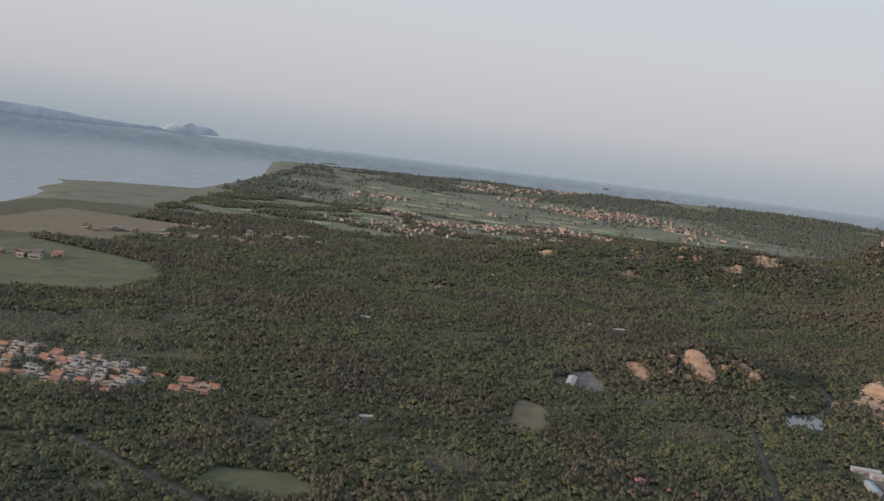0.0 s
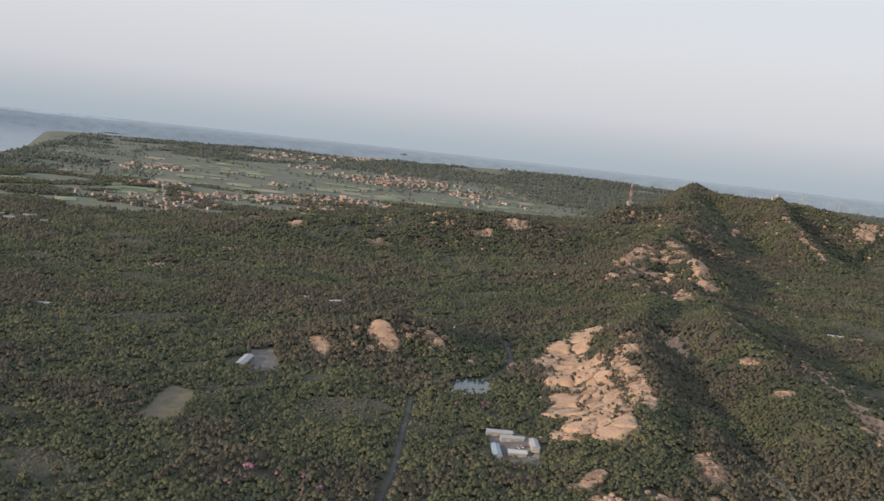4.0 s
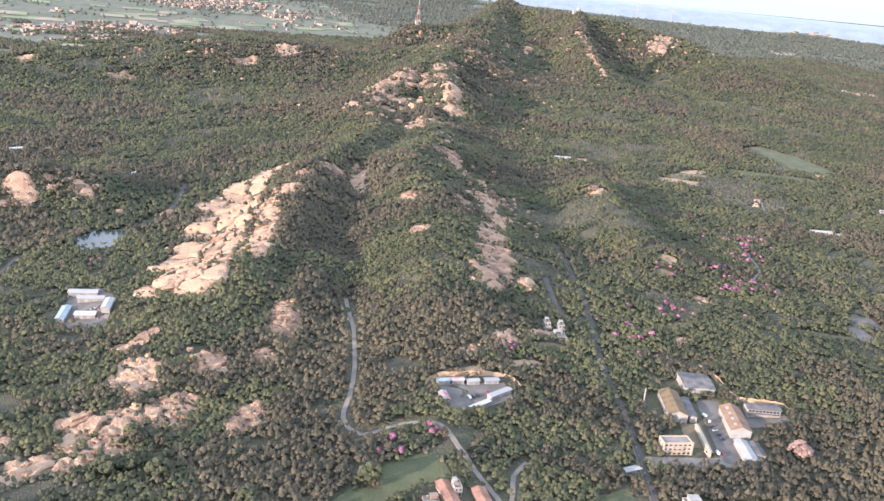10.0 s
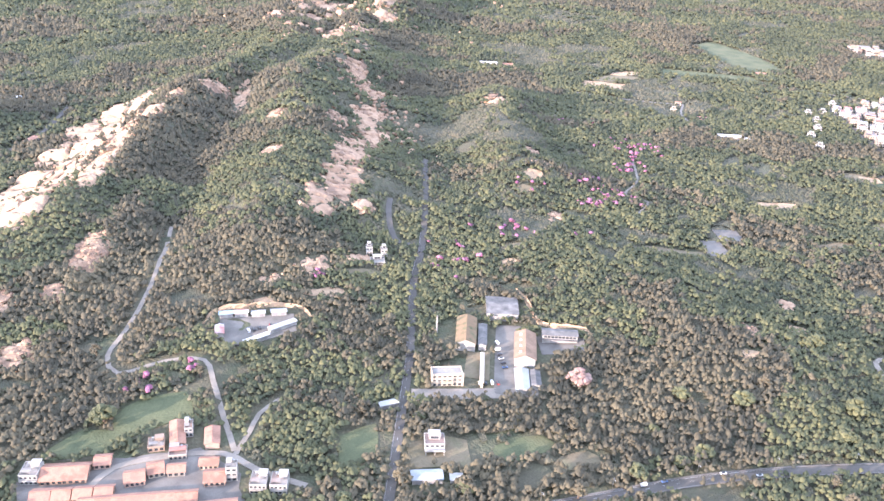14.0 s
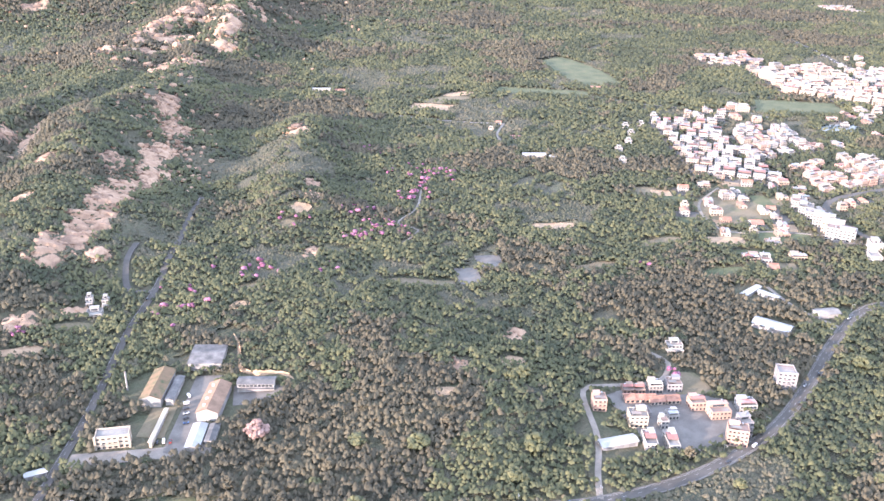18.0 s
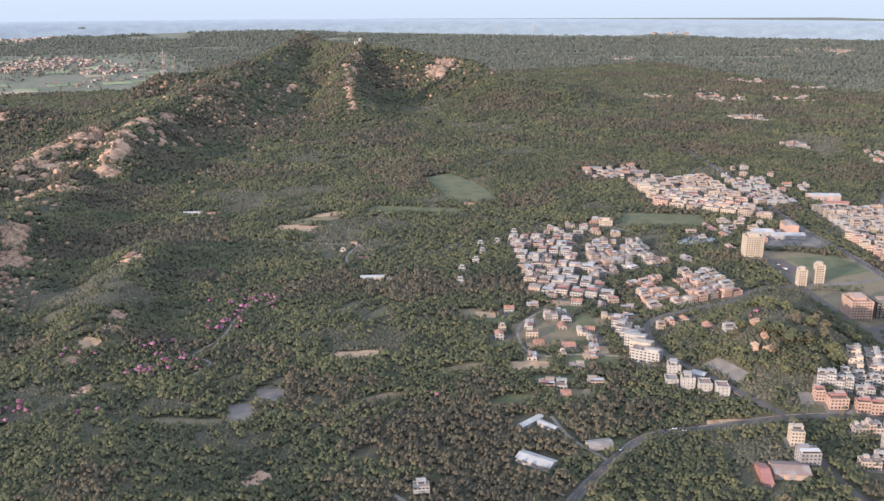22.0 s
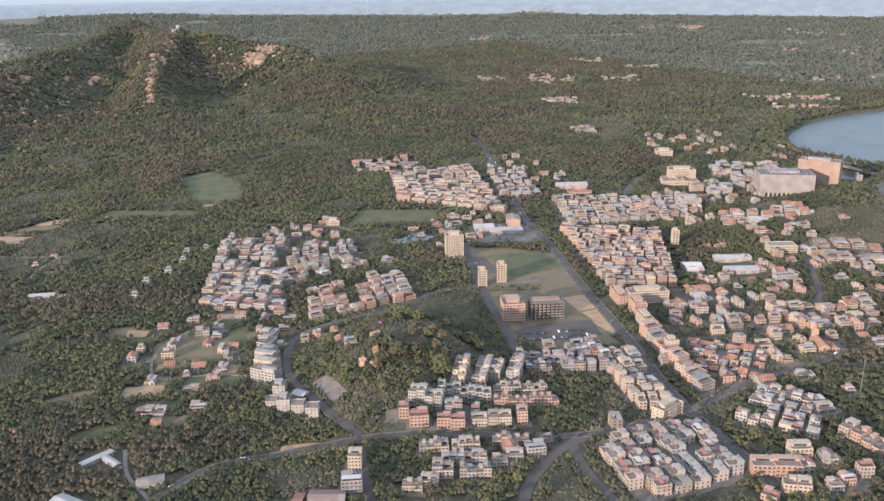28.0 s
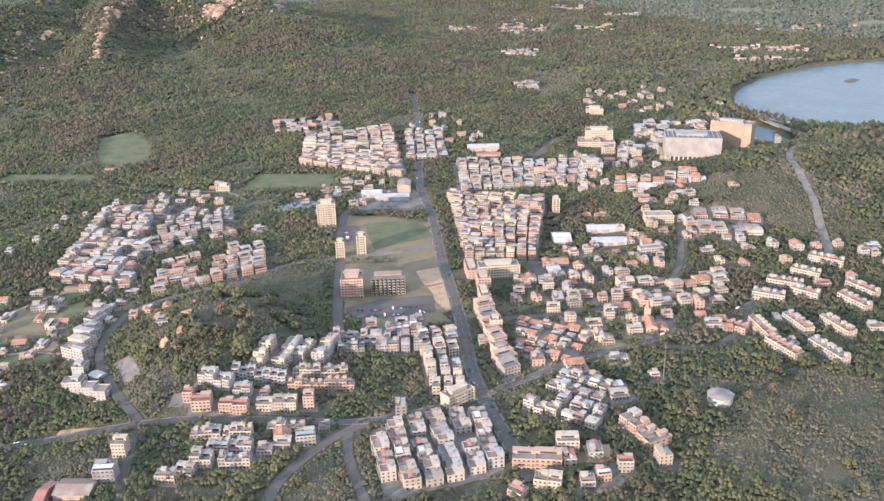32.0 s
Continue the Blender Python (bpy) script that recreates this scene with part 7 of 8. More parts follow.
part("nave_wall", windowed(18, 8, 1, 2.4, 1.0, 3.4, storey=4.5), M_PINK, church)
part("window_panes", panes(18, 8, 1, storey=4.5), M_GLASS, church)["kind"] = "stuff"
part("nave_roof", gable(18, 8, 4.5, 3), M_REDROOF, church)
part("gable_wall", gable_ends(18, 8, 4.5, 3), M_PINK, church)
part("tower", boxes((8, 12, -2, 2, -0.5, 12)), M_PINK, church)
bm = bmesh.new()
drum(bm, 10, 0, 12, 17, 2.6, 0.1, 4)
part("spire", bm, M_REDROOF, church)

# distant villages: each house a thing, with walls, a roof and a dark front
FAR_VILLAGES = {}


def far_house(x, y, turn, w, d, h, red, near):
    key = ("far", red, h)
    m = pose(x, y, up(x, y), 0, 0, turn) @ Matrix.Diagonal((w / 10, d / 10, 1, 1))
    if key in PROTO:
        return copy_thing(PROTO[key], m) if near else join_into(FAR_VILLAGES, PROTO[key], m)
    ob = root("village_house", "small distant village house with a red roof" if red else "small distant pale village house with a flat roof", "house", "houses of far villages")
    PROTO[key] = ob
    ob.matrix_basis = m
    part("wall", boxes((-5, 5, -5, 5, -2, h)), M_WALL, ob)
    part("window_band", boxes((-4, 4, -5.06, -4.9, h * 0.35, h * 0.6), (-5.06, -4.9, -4, 4, h * 0.35, h * 0.6)), M_GLASS, ob)
    if red:
        part("roof", gable(10, 10, h, 2.2, 0.6, 0.3), M_REDROOF, ob)
    else:
        part("roof", boxes((-5.3, 5.3, -5.3, 5.3, h, h + 0.5)), M_ROOF, ob)
    return ob


far_rng = random.Random(11)
WEST_VILLAGES = (
    (703, 3403, 208, 200, 37, 120), (923, 3120, 86, 75, 33, 24), (93, 2295, 148, 89, 41, 44), (329, 2432, 160, 125, 38, 50), (-116, 2469, 68, 76, 45, 16), (-215, 2991, 115, 94, 48, 24), (279, 4103, 220, 107, 48, 34), (624, 4325, 206, 97, 46, 22), (361, 3688, 116, 73, 43, 16), (-65, 2010, 102, 157, 40, 26), (216, 2821, 49, 44, 41, 4), (289, 2148, 89, 42, 37, 5),
)
EAST_VILLAGES = (
    (2766, 2696, 37, 55, -25, 9), (2364, 1697, 55, 100, -21, 20), (3590, 2522, 121, 86, -31, 28), (2703, 1961, 48, 59, -25, 9), (2729, 1734, 47, 38, -25, 5), (2212, 1749, 36, 68, -19, 6), (1928, 1012, 15, 27, -22, 7), (1494, 926, 37, 40, -21, 12), (3043, 2320, 36, 45, -28, 6), (2523, 1592, 51, 60, -22, 7),
)
MORE_VILLAGES = (
    (-420, 1380, 120, 40, 10, 14), (-330, 1520, 120, 60, 5, 12), (-500, 1040, 40, 20, 0, 4), (900, 2850, 160, 120, 10, 8), (1250, 3300, 200, 150, -10, 12), (2120, 1320, 40, 50, -30, 12), (3560, 3420, 90, 50, -30, 20),
    (3400, 1700, 150, 120, -50, 16), (3800, 2050, 160, 120, -50, 18), (2900, 1250, 120, 80, -45, 12), (2550, 1080, 90, 60, -45, 12), (2460, 960, 60, 40, -45, 8),
)
for x, y, along, across, turn, n in WEST_VILLAGES + EAST_VILLAGES + MORE_VILLAGES:
    c, s = math.cos(radians(turn)), math.sin(radians(turn))
    for k in range(int(n * 2.3)):
        u, v = far_rng.uniform(-1.1, 1.1) * along, far_rng.gauss(0, 0.5) * across
        big = far_rng.random() < 0.10
        px, py = x + u * c - v * s, y + u * s + v * c
        wide = 1.0 + 0.5 * max(0, math.hypot(px - 600, py) - 2200) / 1500
        far_house(px, py, turn + far_rng.choice((0, 90)) + far_rng.uniform(-12, 12), wide * (far_rng.uniform(16, 28) if big else far_rng.uniform(6, 11)), wide * far_rng.uniform(6, 10), far_rng.choice((4.5, 6.5)), far_rng.random() < 0.16, n < 15 and k < 5)
        clear_disc(px, py, 15)
link_store("distant_villages", FAR_VILLAGES, SWAP, "small pale houses of distant villages", "houses")
# far farmland: a patchwork of plots between windbreaks
field_rng = random.Random(21)
verts, faces = [], []
FARMS = ((520, 3000, 700, 420, 4), (250, 2250, 260, 160, 10), (-60, 1960, 220, 120, 10), (380, 2050, 160, 90, 10), (60, 2600, 480, 300, 0), (-330, 2250, 260, 260, 5), (760, 2650, 300, 160, 4), (-180, 3300, 420, 240, 0), (1150, 2950, 200, 90, -5), (2700, 2050, 150, 60, -40), (3200, 2500, 160, 60, -40), (2900, 2700, 150, 60, -40), (2250, 1480, 60, 30, -30), (3500, 1900, 130, 60, -45), (700, 3600, 500, 160, 0))
for x, y, w, d, turn in FARMS:
    c, s = math.cos(radians(turn)), math.sin(radians(turn))
    for k in range(int(w * d / 6500)):
        u, v = field_rng.uniform(-w, w) / 1, field_rng.uniform(-d, d) / 1
        a, b = field_rng.uniform(30, 90), field_rng.uniform(30, 90)
        n = len(verts)
        for i in range(4):
            for j in range(3):
                lu, lv = u + a * (i / 3 - 0.5), v + b * (j / 2 - 0.5)
                px, py = x + lu * c - lv * s, y + lu * s + lv * c
                verts.append((px, py, up(px, py) + 1.2 + 0.01 * (k % 40)))
        faces += [(n + i * 3 + j, n + i * 3 + 3 + j, n + i * 3 + 4 + j, n + i * 3 + 1 + j) for i in range(3) for j in range(2)]
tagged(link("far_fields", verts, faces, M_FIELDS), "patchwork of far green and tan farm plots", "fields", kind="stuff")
# islands in the bay and the far mainland shore
def island(name, x, y, along, across, high, turn, label, seed, mat=None):
    rng = random.Random(seed)
    verts, faces, n, m = [], [], 28, 5
    c, s = math.cos(radians(turn)), math.sin(radians(turn))
    for j in range(m + 1):
        f = j / m
        for i in range(n):
            a = 2 * math.pi * i / n
            u, v = along * math.cos(a) * (1 - f ** 1.5), across * math.sin(a) * (1 - f ** 1.5)
            z = -3 + (high + 3) * f ** 0.8 * (0.75 + 0.5 * noise.noise(Vector((u / along * 3 + seed, v / across * 2, f))))
            px, py = x + u * c - v * s, y + u * s + v * c
            base = 10.5 if name == "lake_islet" else float(sea_level(np.float64(math.hypot(px - 600, py))))
            verts.append((px, py, z + base))
    for j in range(m):
        for i in range(n):
            a, b = j * n + i, j * n + (i + 1) % n
            faces.append((a, b, b + n, a + n))
    return tagged(link(name, verts, faces, mat or M_FAR_HAZED, smooth_shade=True), label, "island", kind="structure")


island("islet", 1130, 4515, 46, 22, 13, 0, "small dark wooded islet off the coast", 1)
island("islet", 905, 4640, 22, 12, 6, 0, "tiny dark islet off the coast", 8)
island("islet", -570, 4388, 165, 14, 7, 20, "long low dark islet in the bay", 2)
island("islet", -1310, 4104, 365, 14, 6, 28, "long low spit across the bay", 3)
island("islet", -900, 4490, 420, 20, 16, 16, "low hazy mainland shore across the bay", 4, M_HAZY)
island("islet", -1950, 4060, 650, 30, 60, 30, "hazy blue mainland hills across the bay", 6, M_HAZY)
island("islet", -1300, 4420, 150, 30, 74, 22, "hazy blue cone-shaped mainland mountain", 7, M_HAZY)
island("lake_islet", 2440, 760, 34, 14, 5, 20, "small sandy islet in the lake", 5)

# ---- woods ----
rng = np.random.default_rng(3)
ICO_V = np.array([(0, 0, 1), *[(0.894 * math.cos(a), 0.894 * math.sin(a), 0.447) for a in np.arange(5) * 2 * math.pi / 5], *[(0.894 * math.cos(a), 0.894 * math.sin(a), -0.447) for a in (np.arange(5) + 0.5) * 2 * math.pi / 5], (0, 0, -1)])
ICO_F = np.array([(0, 1, 2), (0, 2, 3), (0, 3, 4), (0, 4, 5), (0, 5, 1), (1, 6, 2), (2, 6, 7), (2, 7, 3), (3, 7, 8), (3, 8, 4), (4, 8, 9), (4, 9, 5), (5, 9, 10), (5, 10, 1), (1, 10, 6)])
CAP_F = np.array([(0, 1, 2), (0, 2, 3), (0, 3, 4), (0, 4, 5), (0, 5, 1), (1, 6, 2), (2, 6, 3), (3, 6, 4), (4, 6, 5), (5, 6, 1)])


def crowns(name, x, y, z, size, tall, mat, label, lumps=3, category="woods", faces=ICO_F, spread=0.7):
    """Uneven crowns, each of several clumps of foliage; one clump is one island of the mesh."""
    n = len(x)
    V = []
    for k in range(lumps):
        r = size * (rng.uniform(0.44, 0.70, n) if lumps > 3 else rng.uniform(0.58, 0.82, n) if lumps > 1 else 1.0)
        ang, off = rng.uniform(0, 2 * np.pi, n), size * spread * (rng.uniform(0.35, 1, n) if k else rng.uniform(0, 0.4, n)) * (1 if lumps > 1 else 0)
        h = z + tall * (rng.uniform(0.30, 0.58, n) if k else rng.uniform(0.50, 0.68, n))
        c = np.stack([x + np.cos(ang) * off, y + np.sin(ang) * off, h], -1)
        spin = rng.uniform(0, 2 * np.pi, n)
        base = ICO_V[None] * rng.uniform(0.58, 1.36, (n, 12, 1))
        cs, sn = np.cos(spin)[:, None], np.sin(spin)[:, None]
        bx, by = base[..., 0] * cs - base[..., 1] * sn, base[..., 0] * sn + base[..., 1] * cs
        bz = base[..., 2] * (tall / size * 0.42)[:, None]
        V.append(c[:, None, :] + np.stack([bx, by, bz], -1) * r[:, None, None])
    V = np.concatenate(V).reshape(-1, 3).astype(np.float32)
    count = n * lumps
    F = (faces[None] + (np.arange(count) * 12)[:, None, None]).reshape(-1, 3).astype(np.int32)
    me = bpy.data.meshes.new(name)
    me.vertices.add(len(V))
    me.vertices.foreach_set("co", V.ravel())
    me.loops.add(F.size)
    me.loops.foreach_set("vertex_index", F.ravel())
    me.polygons.add(len(F))
    me.polygons.foreach_set("loop_start", np.arange(0, F.size, 3, dtype=np.int32))
    me.polygons.foreach_set("use_smooth", np.ones(len(F), bool))
    me.update(calc_edges=True)
    me.materials.append(mat)
    return tagged(new(name, me), label, category, kind="stuff")


def wave(x, y, s, k):
    return np.sin(x / s + k + 1.7 * np.sin(y / (s * 1.3) + k * 2)) * np.sin(y / (s * 0.9) - k + 1.3 * np.sin(x / (s * 1.6)))


def spots(x0, x1, y0, y1, step, jitter=0.65):
    a, b = np.meshgrid(np.arange(x0, x1, step), np.arange(y0, y1, step))
    a, b = a.ravel(), b.ravel()
    a, b = a + rng.uniform(-jitter, jitter, a.size) * step, b + rng.uniform(-jitter, jitter, b.size) * step
    ok = ~is_clear(a, b)
    return a[ok], b[ok]


def near_edge(x):
    """The southern limit of the woods that are built."""
    return np.interp(x, [-420, 0, 220, 560, 900, 1250, 1400, 1800, 2000], [380, 370, 330, 185, 120, 30, -30, -20, 100])


def chance(i, j, k):
    """A steady number from 0 to 1 for each cell of the plan."""
    v = np.sin(i * 127.1 + j * 311.7 + k * 74.7) * 43758.5453
    return v - np.floor(v)


def stand(x, y, cell):
    """The tree that shades each place: the height of its crown there, and its kind."""
    ci, cj = np.floor(x / cell), np.floor(y / cell)
    best, kind = np.full(x.shape, -1.0), np.zeros(x.shape)
    for di in (-1, 0, 1):
        for dj in (-1, 0, 1):
            i, j = ci + di, cj + dj
            px, py = (i + 0.1 + 0.8 * chance(i, j, 1)) * cell, (j + 0.1 + 0.8 * chance(i, j, 2)) * cell
            k = 1.15 * wave(px, py, 83, 0.6) + 0.6 * wave(px, py, 29, 2.2) + 0.25 * wave(px, py, 11, 1.1) + 0.5 * (chance(i, j, 3) - 0.5) + 0.02 - 0.45 * smooth(850, 1100, px) * (1 - smooth(900, 1300, py)) - 0.7 * (1 - smooth(120, 330, px)) * (1 - smooth(620, 900, py))
            dry, low = k > 0.25, (k < -0.95) | (chance(i, j, 6) < 0.10)
            wide = cell * (0.56 + 0.42 * chance(i, j, 4)) * np.where(dry & ~low, 0.86, 1.0)
            tall = cell * (0.55 + 0.55 * chance(i, j, 5) ** 1.5) * np.where(low, 0.42, np.where(dry, 1.2, 1.0))
            q = np.hypot(x - px, y - py) / wide
            h = tall * np.clip(1 - q * q, 0, None) ** 0.55
            take = h > best
            best = np.where(take, h, best)
            kind = np.where(take, np.where(low, 2, np.where(dry, 1, 0)), kind)
    return best, kind


def tufts(name, x, y, z, size, sharp, mat, label, category="woods"):
    """Sprays of foliage, each a ragged hood of five leafy faces."""
    n = len(x)
    spin = rng.uniform(0, 2 * np.pi, n)
    V = np.empty((n, 6, 3), np.float32)
    for k in range(5):
        ang = spin + 2 * np.pi * k / 5 + rng.uniform(-0.35, 0.35, n)
        r = size * rng.uniform(0.62, 1.32, n)
        V[:, k] = np.stack([x + np.cos(ang) * r, y + np.sin(ang) * r, z + size * rng.uniform(-1.0, 0.0, n)], -1)
    V[:, 5] = np.stack([x + size * rng.uniform(-0.35, 0.35, n), y + size * rng.uniform(-0.35, 0.35, n), z + size * sharp * rng.uniform(0.45, 1.25, n)], -1)
    fan = np.array([(5, k, (k + 1) % 5) for k in range(5)])
    F = (fan[None] + (np.arange(n) * 6)[:, None, None]).reshape(-1, 3).astype(np.int32)
    me = bpy.data.meshes.new(name)
    me.vertices.add(n * 6)
    me.vertices.foreach_set("co", V.ravel())
    me.loops.add(F.size)
    me.loops.foreach_set("vertex_index", F.ravel())
    me.polygons.add(len(F))
    me.polygons.foreach_set("loop_start", np.arange(0, F.size, 3, dtype=np.int32))
    me.update(calc_edges=True)
    me.materials.append(mat)
    return tagged(new(name, me), label, category, kind="stuff")


def sow(x, y, tag, cell, size):
    ok = wave(x, y, 13, 4.0) + 0.7 * wave(x, y, 31, 0.2) < 1.25
    x, y = x[ok], y[ok]
    z = ground(x, y)
    ok = z > 2.5
    for e in (LAKE, BAY):
        ok &= inside(e, x, y) < -0.05
    x, y, z = x[ok], y[ok], z[ok]
    high, kind = stand(x, y, cell)
    ok = (high > 0) | (rng.random(x.size) < 0.5)
    x, y, z, high, kind = x[ok], y[ok], z[ok], np.clip(high, 0.3, None)[ok], kind[ok]
    where_ = {"near": " beside the flight line", "slope": " on the near slopes", "mid": " on the middle slopes", "far": " on the far hills", "east": " east of the town", "horizon": " near the coast"}[tag]
    for k, mat, nm, label, sharp in (
        (0, M_BROAD, "broadleaf_woods", "dense dark-green broadleaf woods", 0.8), (1, M_CASUA, "casuarina_woods", "brownish-green casuarina woods", 1.05), (2, M_SCRUB, "dry_scrub", "dry olive-brown scrub between trees", 0.7),
    ):
        m = kind == k
        # horizon stands of every kind take the leaf colour paled for haze
        tufts(nm, x[m], y[m], z[m] + high[m], size * rng.uniform(0.7, 1.3, m.sum()), sharp, M_FAR_HAZED if tag == "horizon" else mat, label + where_)


x, y = spots(-420, 1800, -30, 430, 1.9)
ok = y > near_edge(x)
sow(x[ok], y[ok], "near", 5.0, 1.35)
x, y = spots(-420, 1800, 430, 660, 2.2)
sow(x, y, "slope", 5.0, 1.5)
x, y = spots(-520, 2000, 660, 1150, 3.0)
sow(x, y, "mid", 5.6, 2.0)
x, y = spots(-560, 2100, 1150, 1750, 4.3)
sow(x, y, "mid", 7.0, 2.9)
x, y = spots(-600, 2800, 1750, 2560, 5.6)
ok = (x > 640) | (wave(x, y, 70, 2.0) + 0.6 * wave(x, y, 26, 0.7) > 0.05) | (ground(x, y) > 24)
sow(x[ok], y[ok], "far", 7.5, 3.6)
x, y = spots(1800, 2000, 20, 660, 3.4)
sow(x, y, "east", 6.0, 2.3)
x, y = spots(2000, 2800, 100, 1750, 5.6)
sow(x, y, "east", 8.0, 3.8)
for box_ in ((-650, 4600, 2560, 4400, 11), (2800, 4700, 300, 2560, 11)):
    x, y = spots(*box_)
    belt = np.abs(np.sin(x / 95 + 0.5 * np.sin(y / 170))) < 0.14
    belt |= np.abs(np.sin(y / 120 + 0.6 * np.sin(x / 210))) < 0.14
    ok = (np.hypot(x - 600, y) < 4400) & ((wave(x, y, 150, 1.0) + 0.5 * wave(x, y, 60, 3.0) > np.interp(x, [600, 1600], [0.05, -0.95])) | (belt & (rng.random(x.size) < 0.7)))
    for fx0, fy0, fw, fd, ft in FARMS:
        ca, sa = math.cos(radians(ft)), math.sin(radians(ft))
        ok &= ~((np.abs((x - fx0) * ca + (y - fy0) * sa) < fw) & (np.abs((y - fy0) * ca - (x - fx0) * sa) < fd) & (rng.random(x.size) > 0.16))
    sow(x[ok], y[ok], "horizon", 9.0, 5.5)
# the closed layer of bushes between the trunks
grown = clear.copy()
for dj, di in ((0, 1), (0, -1), (1, 0), (-1, 0)):
    grown |= np.roll(clear, (dj, di), (0, 1))


def bushes(x0, x1, y0, y1, step, high, label):
    X, Y = np.meshgrid(np.arange(x0, x1 + step, step), np.arange(y0, y1 + step, step))
    X, Y = X + rng.uniform(-0.3, 0.3, X.shape) * step, Y + rng.uniform(-0.3, 0.3, X.shape) * step
    Z = ground(X, Y)
    i, j = np.clip(((X - MX0) / CELL).astype(int), 0, MW - 1), np.clip(((Y - MY0) / CELL).astype(int), 0, MH - 1)
    open_ = ~grown[j, i] & (Z > 2.5) & (Y > near_edge(X) - 6)
    for e in (LAKE, BAY):
        open_ &= inside(e, X, Y) < -0.05
    Z = Z + high * (0.75 + 0.35 * wave(X, Y, 17, 1.0)) + rng.uniform(-0.5, 0.5, X.shape) * high * 0.7
    idx = np.arange(X.size).reshape(X.shape)
    q = np.stack([idx[:-1, :-1], idx[:-1, 1:], idx[1:, 1:], idx[1:, :-1]], -1).reshape(-1, 4)
    q = q[open_.ravel()[q].all(1)]
    ob = link("undergrowth", np.stack([X, Y, Z], -1).reshape(-1, 3).tolist(), q.tolist(), M_BUSH, smooth_shade=True)
    tagged(ob, label, "bushes", kind="stuff")


bushes(-420, 1800, -30, 640, 4.5, 1.2, "closed layer of olive-green bushes beside the flight line")
bushes(-520, 2000, 644, 1150, 5.2, 1.5, "closed layer of olive-green bushes on middle slopes")
bushes(-560, 2100, 1155, 1750, 8.0, 1.9, "closed layer of olive-green bushes on farther slopes")
# shrubs rooted in the joints of the bare rock
tuft = np.array(TUFTS)
s = rng.uniform(0.7, 1.7, len(tuft))
crowns("rock_shrubs", tuft[:, 0], tuft[:, 1], tuft[:, 2], s, s * 1.2, M_SCRUB, "low olive-brown shrubs rooted in granite joints", 1, "shrubs", CAP_F)
# flowering shrubs in drifts
fx, fy = [], []
for x, y, r, n in ((786, 495, 7, 30), (896, 609, 12, 40), (880, 590, 9, 20), (815, 505, 14, 34), (800, 540, 10, 20), (850, 560, 12, 26), (872, 620, 14, 22), (690, 470, 12, 16), (705, 455, 8, 10), (655, 440, 12, 14), (640, 425, 10, 10), (745, 440, 7, 10), (460, 338, 6, 8), (482, 345, 4, 6), (120, 380, 30, 26), (70, 400, 20, 14), (190, 450, 30, 14), (150, 470, 20, 10), (960, 390, 4, 4), (893, 262, 4, 5), (740, 520, 10, 8), (860, 700, 14, 12), (310, 620, 10, 6), (1205, 345, 4, 5), (560, 420, 6, 4), (-40, 620, 10, 6), (60, 760, 14, 6)):
    n = n // 2 + 1
    fx += list(rng.normal(x, r * 0.8, n))
    fy += list(rng.normal(y, r * 0.8, n))
fx, fy = np.array(fx), np.array(fy)
s = rng.uniform(1.4, 2.6, fx.size)
crowns("flowering_shrubs", fx, fy, ground(fx, fy) + 1.6, s, s * 1.6, M_FLOWER, "magenta bougainvillea shrubs in bloom among trees", 3, "shrubs")

# ---- single trees nearest the camera's way ----
def tree_proto(seed, tall, wide, mat, label):
    r = random.Random(seed)
    ob = root("tree", label, "tree", "trees of the near woods")
    bm = bmesh.new()
    drum(bm, 0, 0, -0.6, tall * 0.62, wide * 0.10, wide * 0.045, 8)
    part("trunk", bm, M_BARK, ob)
    for k in range(2):
        a = k * 3.0 + r.uniform(-0.4, 0.4)
        z = tall * r.uniform(0.3, 0.5)
        d = Vector((math.cos(a), math.sin(a), 0.9)).normalized()
        bm = bmesh.new()
        s, t = d.orthogonal().normalized(), d.cross(d.orthogonal()).normalized()
        rows = [[bm.verts.new(Vector((0, 0, z)) + d * (f * wide * 0.62) + (s * math.cos(q) + t * math.sin(q)) * w) for q in (0, 2.1, 4.2)] for f, w in ((0, wide * 0.045), (1, wide * 0.012))]
        for i in range(3):
            bm.faces.new((rows[0][i], rows[0][(i + 1) % 3], rows[1][(i + 1) % 3], rows[1][i]))
        part("limb", bm, M_BARK, ob)
    verts, faces = [], []
    for k in range(46):
        a, f = r.uniform(0, 6.283), math.sqrt(r.random())
        rad = wide * 0.5 * f
        z = tall * (0.46 + 0.5 * (1 - f ** 2) * r.uniform(0.35, 1.0))
        size = wide * r.uniform(0.10, 0.20)
        n = len(verts)
        for v in ICO_V:
            q = r.uniform(0.55, 1.35) * size
            verts.append((math.cos(a) * rad + v[0] * q, math.sin(a) * rad + v[1] * q, z + v[2] * q * 0.8))
        faces += [tuple(int(i) + n for i in t) for t in ICO_F]
    link("crown", verts, faces, mat, ob)
    return ob


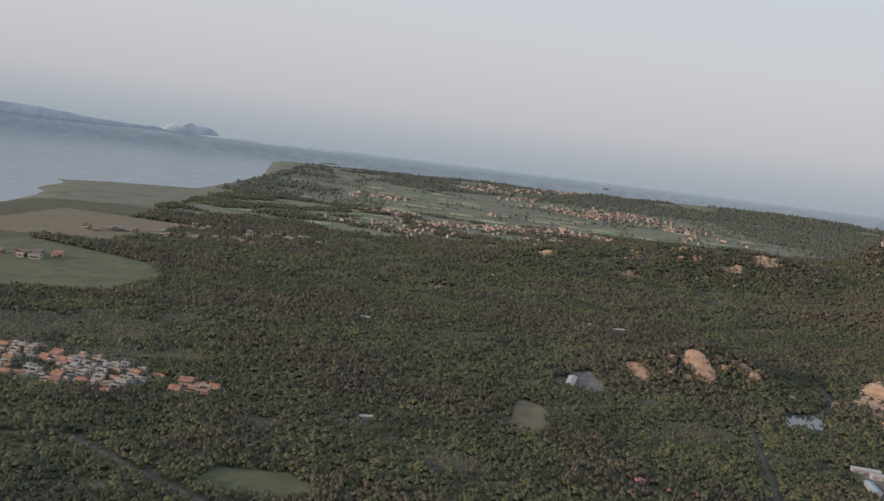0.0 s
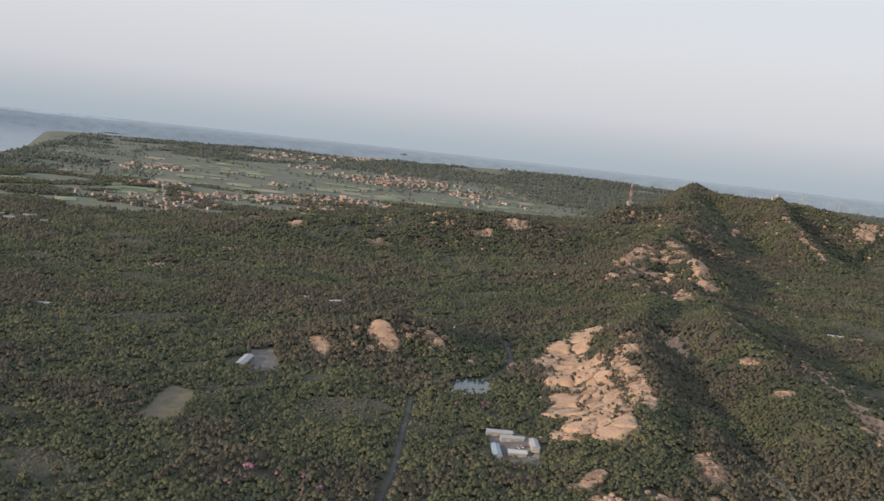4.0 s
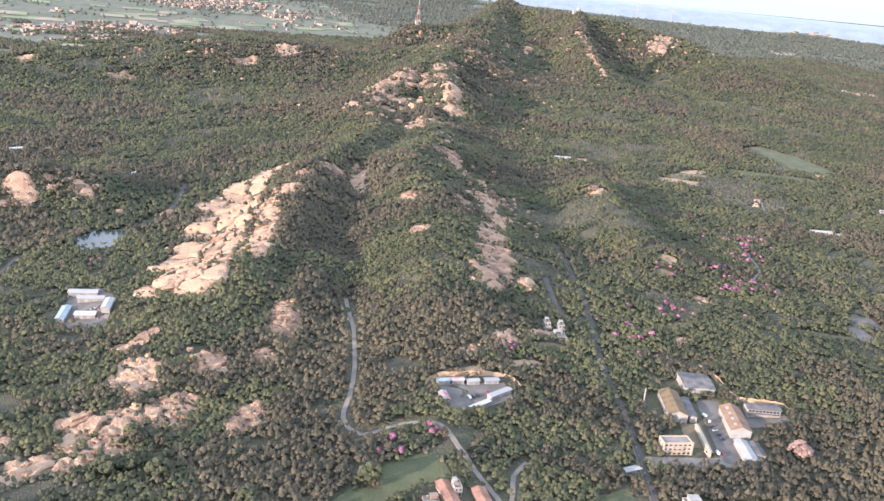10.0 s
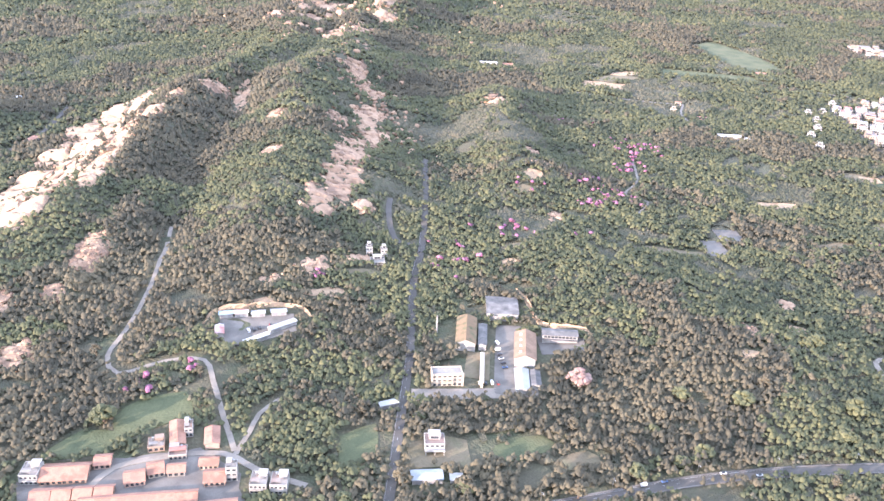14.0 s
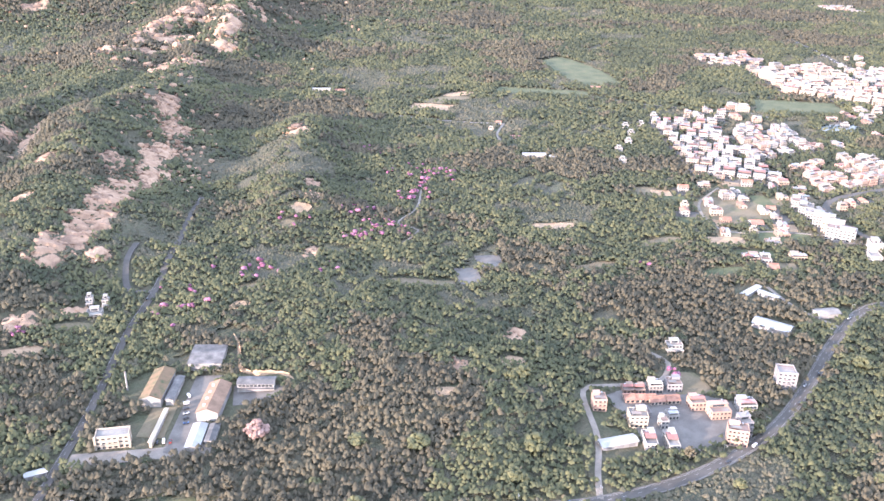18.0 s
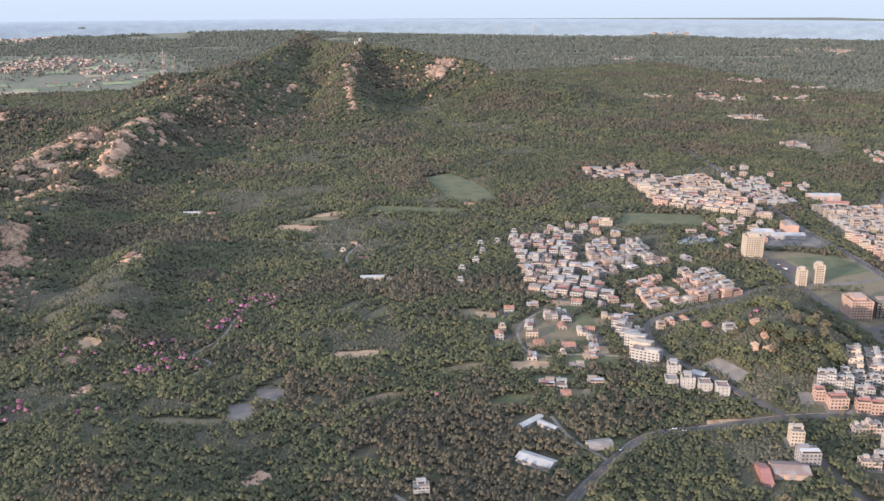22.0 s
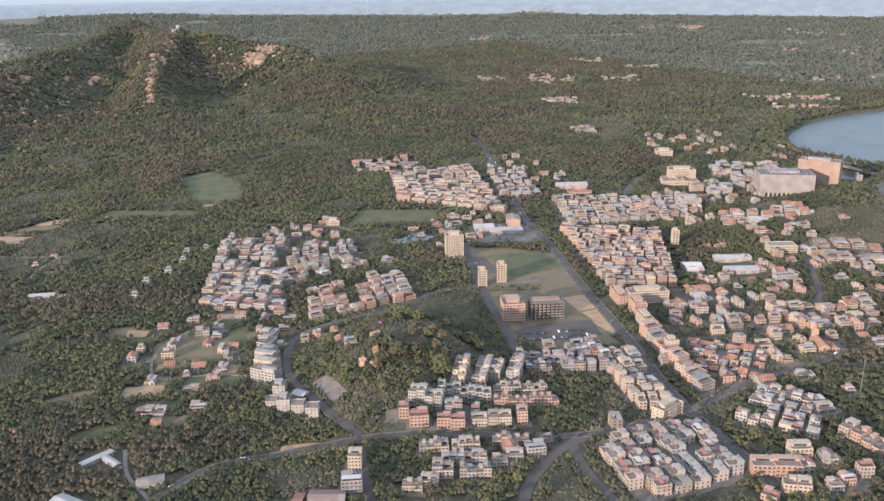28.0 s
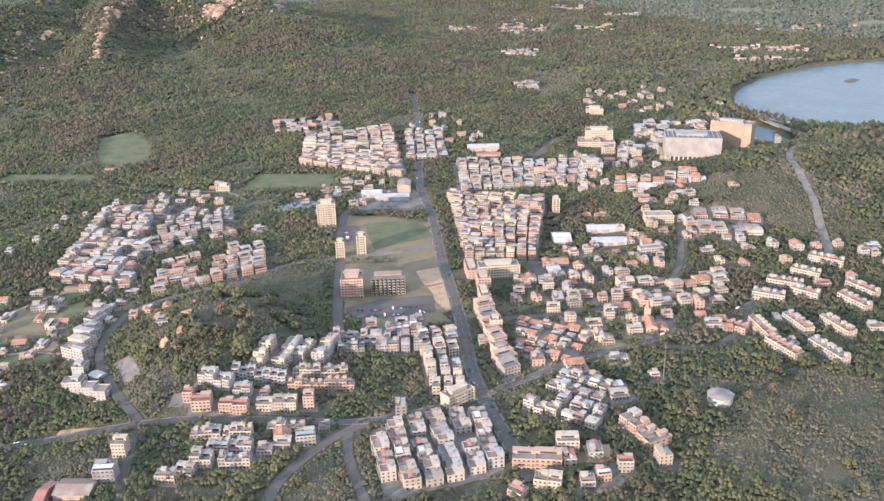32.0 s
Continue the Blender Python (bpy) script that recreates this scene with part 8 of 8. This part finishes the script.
TREES = [
    tree_proto(1, 7.0, 7.5, M_BROAD, "broad green tree with a dense uneven crown"), tree_proto(2, 6.0, 6.0, M_BROAD, "low rounded green tree in woodland"),
    tree_proto(3, 8.5, 5.0, M_CASUA, "tall brownish casuarina tree"), tree_proto(4, 7.5, 4.4, M_CASUA, "slim brownish-green casuarina tree"), tree_proto(5, 6.5, 8.0, M_BROAD, "wide-crowned dark green tree"),
]
tree_rng = random.Random(9)
first = set()
made = 0
while made < 200:
    x = tree_rng.uniform(-60, 1560)
    y = float(near_edge(x)) + 22 + tree_rng.random() ** 1.3 * 130
    if is_clear(np.array([x]), np.array([y]))[0]:
        continue
    k = tree_rng.randrange(5)
    s = tree_rng.uniform(0.8, 1.25)
    m = pose(x, y, up(x, y), 0, 0, tree_rng.uniform(0, 360)) @ Matrix.Diagonal((s, s, s * tree_rng.uniform(0.9, 1.1), 1))
    if k in first:
        copy_thing(TREES[k], m)
    else:
        first.add(k)
        TREES[k].matrix_basis = m
    made += 1
for k in range(60):
    a, f = tree_rng.uniform(0, 6.283), math.sqrt(tree_rng.random())
    x, y, s = 1215 + 62 * f * math.cos(a), 334 + 56 * f * math.sin(a), tree_rng.uniform(0.9, 1.5)
    if not is_clear(np.array([x]), np.array([y]))[0]:
        copy_thing(TREES[tree_rng.choice((0, 1, 4, 4, 2))], pose(x, y, up(x, y), 0, 0, tree_rng.uniform(0, 360)) @ Matrix.Diagonal((s, s, s, 1)))
lone = tree_proto(21, 9.0, 11.0, material("bare_blossom", [(0.20, 0.13, 0.11), (0.34, 0.23, 0.19)], 2, 0.9, spread=0.4), "pinkish bare-looking tree beside the factory wood")
lone.matrix_basis = pose(666, 288, up(666, 288), 0, 0, 40)

# ---- vehicles ----
def car_proto(mat, label, van=False):
    ob = root("truck" if van else "car", label, "truck" if van else "car")
    h = 1.6 if van else 0.75
    bm = boxes((-1.5, 1.5, -0.62, 0.62, 0.25, h))
    bmesh.ops.bevel(bm, geom=bm.edges[:], offset=0.12, segments=1, affect="EDGES")
    part("body", bm, mat, ob)
    bm = boxes((0.6, 1.52, -0.55, 0.55, 0.9, 1.45)) if van else boxes((-0.9, 0.75, -0.54, 0.54, 0.7, 1.12))
    bmesh.ops.bevel(bm, geom=bm.edges[:], offset=0.1, segments=1, affect="EDGES")
    part("windscreen" if van else "cabin", bm, M_GLASS, ob)
    for sx in (-0.9, 0.9):
        for sy in (-0.6, 0.6):
            bm = bmesh.new()
            drum(bm, 0, 0, -0.1, 0.1, 0.25, 0.25, 10)
            w = part("wheel", bm, M_RUBBER, ob)
            w.matrix_basis = pose(sx, sy, 0.25, 90, 0, 0)
    return ob


CARS = [car_proto(M_CARWHITE, "white parked car on grey paving"), car_proto(M_CARDARK, "dark car on a grey road"), car_proto(M_CARRED, "red car on a grey road"), car_proto(M_CARBLUE, "blue car on grey paving"), car_proto(M_CARWHITE, "white delivery truck on grey paving", True)]
CARS[4]["group"] = "trucks"
for c in CARS[:4]:
    c["group"] = "cars"
used = set()


def drive(x, y, turn, k, lift=0.42):
    m = pose(x, y, up(x, y) + lift, 0, 0, turn)
    if k in used:
        return copy_thing(CARS[k], m)
    used.add(k)
    CARS[k].matrix_basis = m


car_rng = random.Random(4)
for pts, n, off in ((highway, 22, 1.6), (boulevard, 22, 2.0), (south_road, 3, 1.0)):
    line = curve(pts, 5)
    for i in car_rng.sample(range(4, len(line) - 6), n):
        d = (line[i + 1] - line[i]).normalized()
        s = Vector((-d.y, d.x, 0)) * off * car_rng.choice((-1, 1))
        drive(line[i].x + s.x, line[i].y + s.y, math.degrees(math.atan2(d.y, d.x)), car_rng.choice((0, 0, 1, 1, 2, 3, 4)), 0.75)
for x0, y0, dx, dy, turn, n in ((1322, 322, 3.2, -1.1, 70, 16), (1326, 332, 3.2, -1.1, 70, 15), (1480, 305, 2.6, -0.9, 70, 12), (1376, 474, 1.2, 3.6, 160, 9), (1430, 580, 2.9, -1.5, 64, 10), (636, 312, 0.6, 4, 0, 5), (618, 302, 3, -0.8, 78, 4), (640, 330, 0.5, 4, 100, 3), (512, 372, 3, 0.6, 95, 5), (318, 532, 2.6, -0.4, 80, 4)):
    for k in range(n):
        if car_rng.random() < 0.75:
            drive(x0 + dx * k, y0 + dy * k, turn + car_rng.uniform(-4, 4), car_rng.choice((0, 0, 1, 1, 2, 3, 4)), 0.5)

# ---- street lamps ----
lamp = None
for pts, gap, off in ((highway, 6, 4.6), (boulevard, 5, 5.4)):
    line = curve(pts, 6)
    for i in range(2, len(line) - 2, gap):
        d = (line[i + 1] - line[i]).normalized()
        s = Vector((-d.y, d.x, 0)) * off
        p = line[i] + s
        m = pose(p.x, p.y, up(p.x, p.y), 0, 0, math.degrees(math.atan2(-s.y, -s.x)))
        if lamp:
            copy_thing(lamp, m)
            continue
        lamp = root("street_lamp", "grey steel street lamp with one arm", "street lamp", "lamps of the roads")
        lamp.matrix_basis = m
        bm = bmesh.new()
        drum(bm, 0, 0, -0.3, 5.2, 0.11, 0.07, 8)
        part("pole", bm, M_STEEL, lamp)
        part("arm", boxes((0, 1.6, -0.05, 0.05, 5.1, 5.22)), M_STEEL, lamp)
        part("lamp_head", boxes((1.2, 1.9, -0.14, 0.14, 5.0, 5.12)), M_WHITE, lamp)
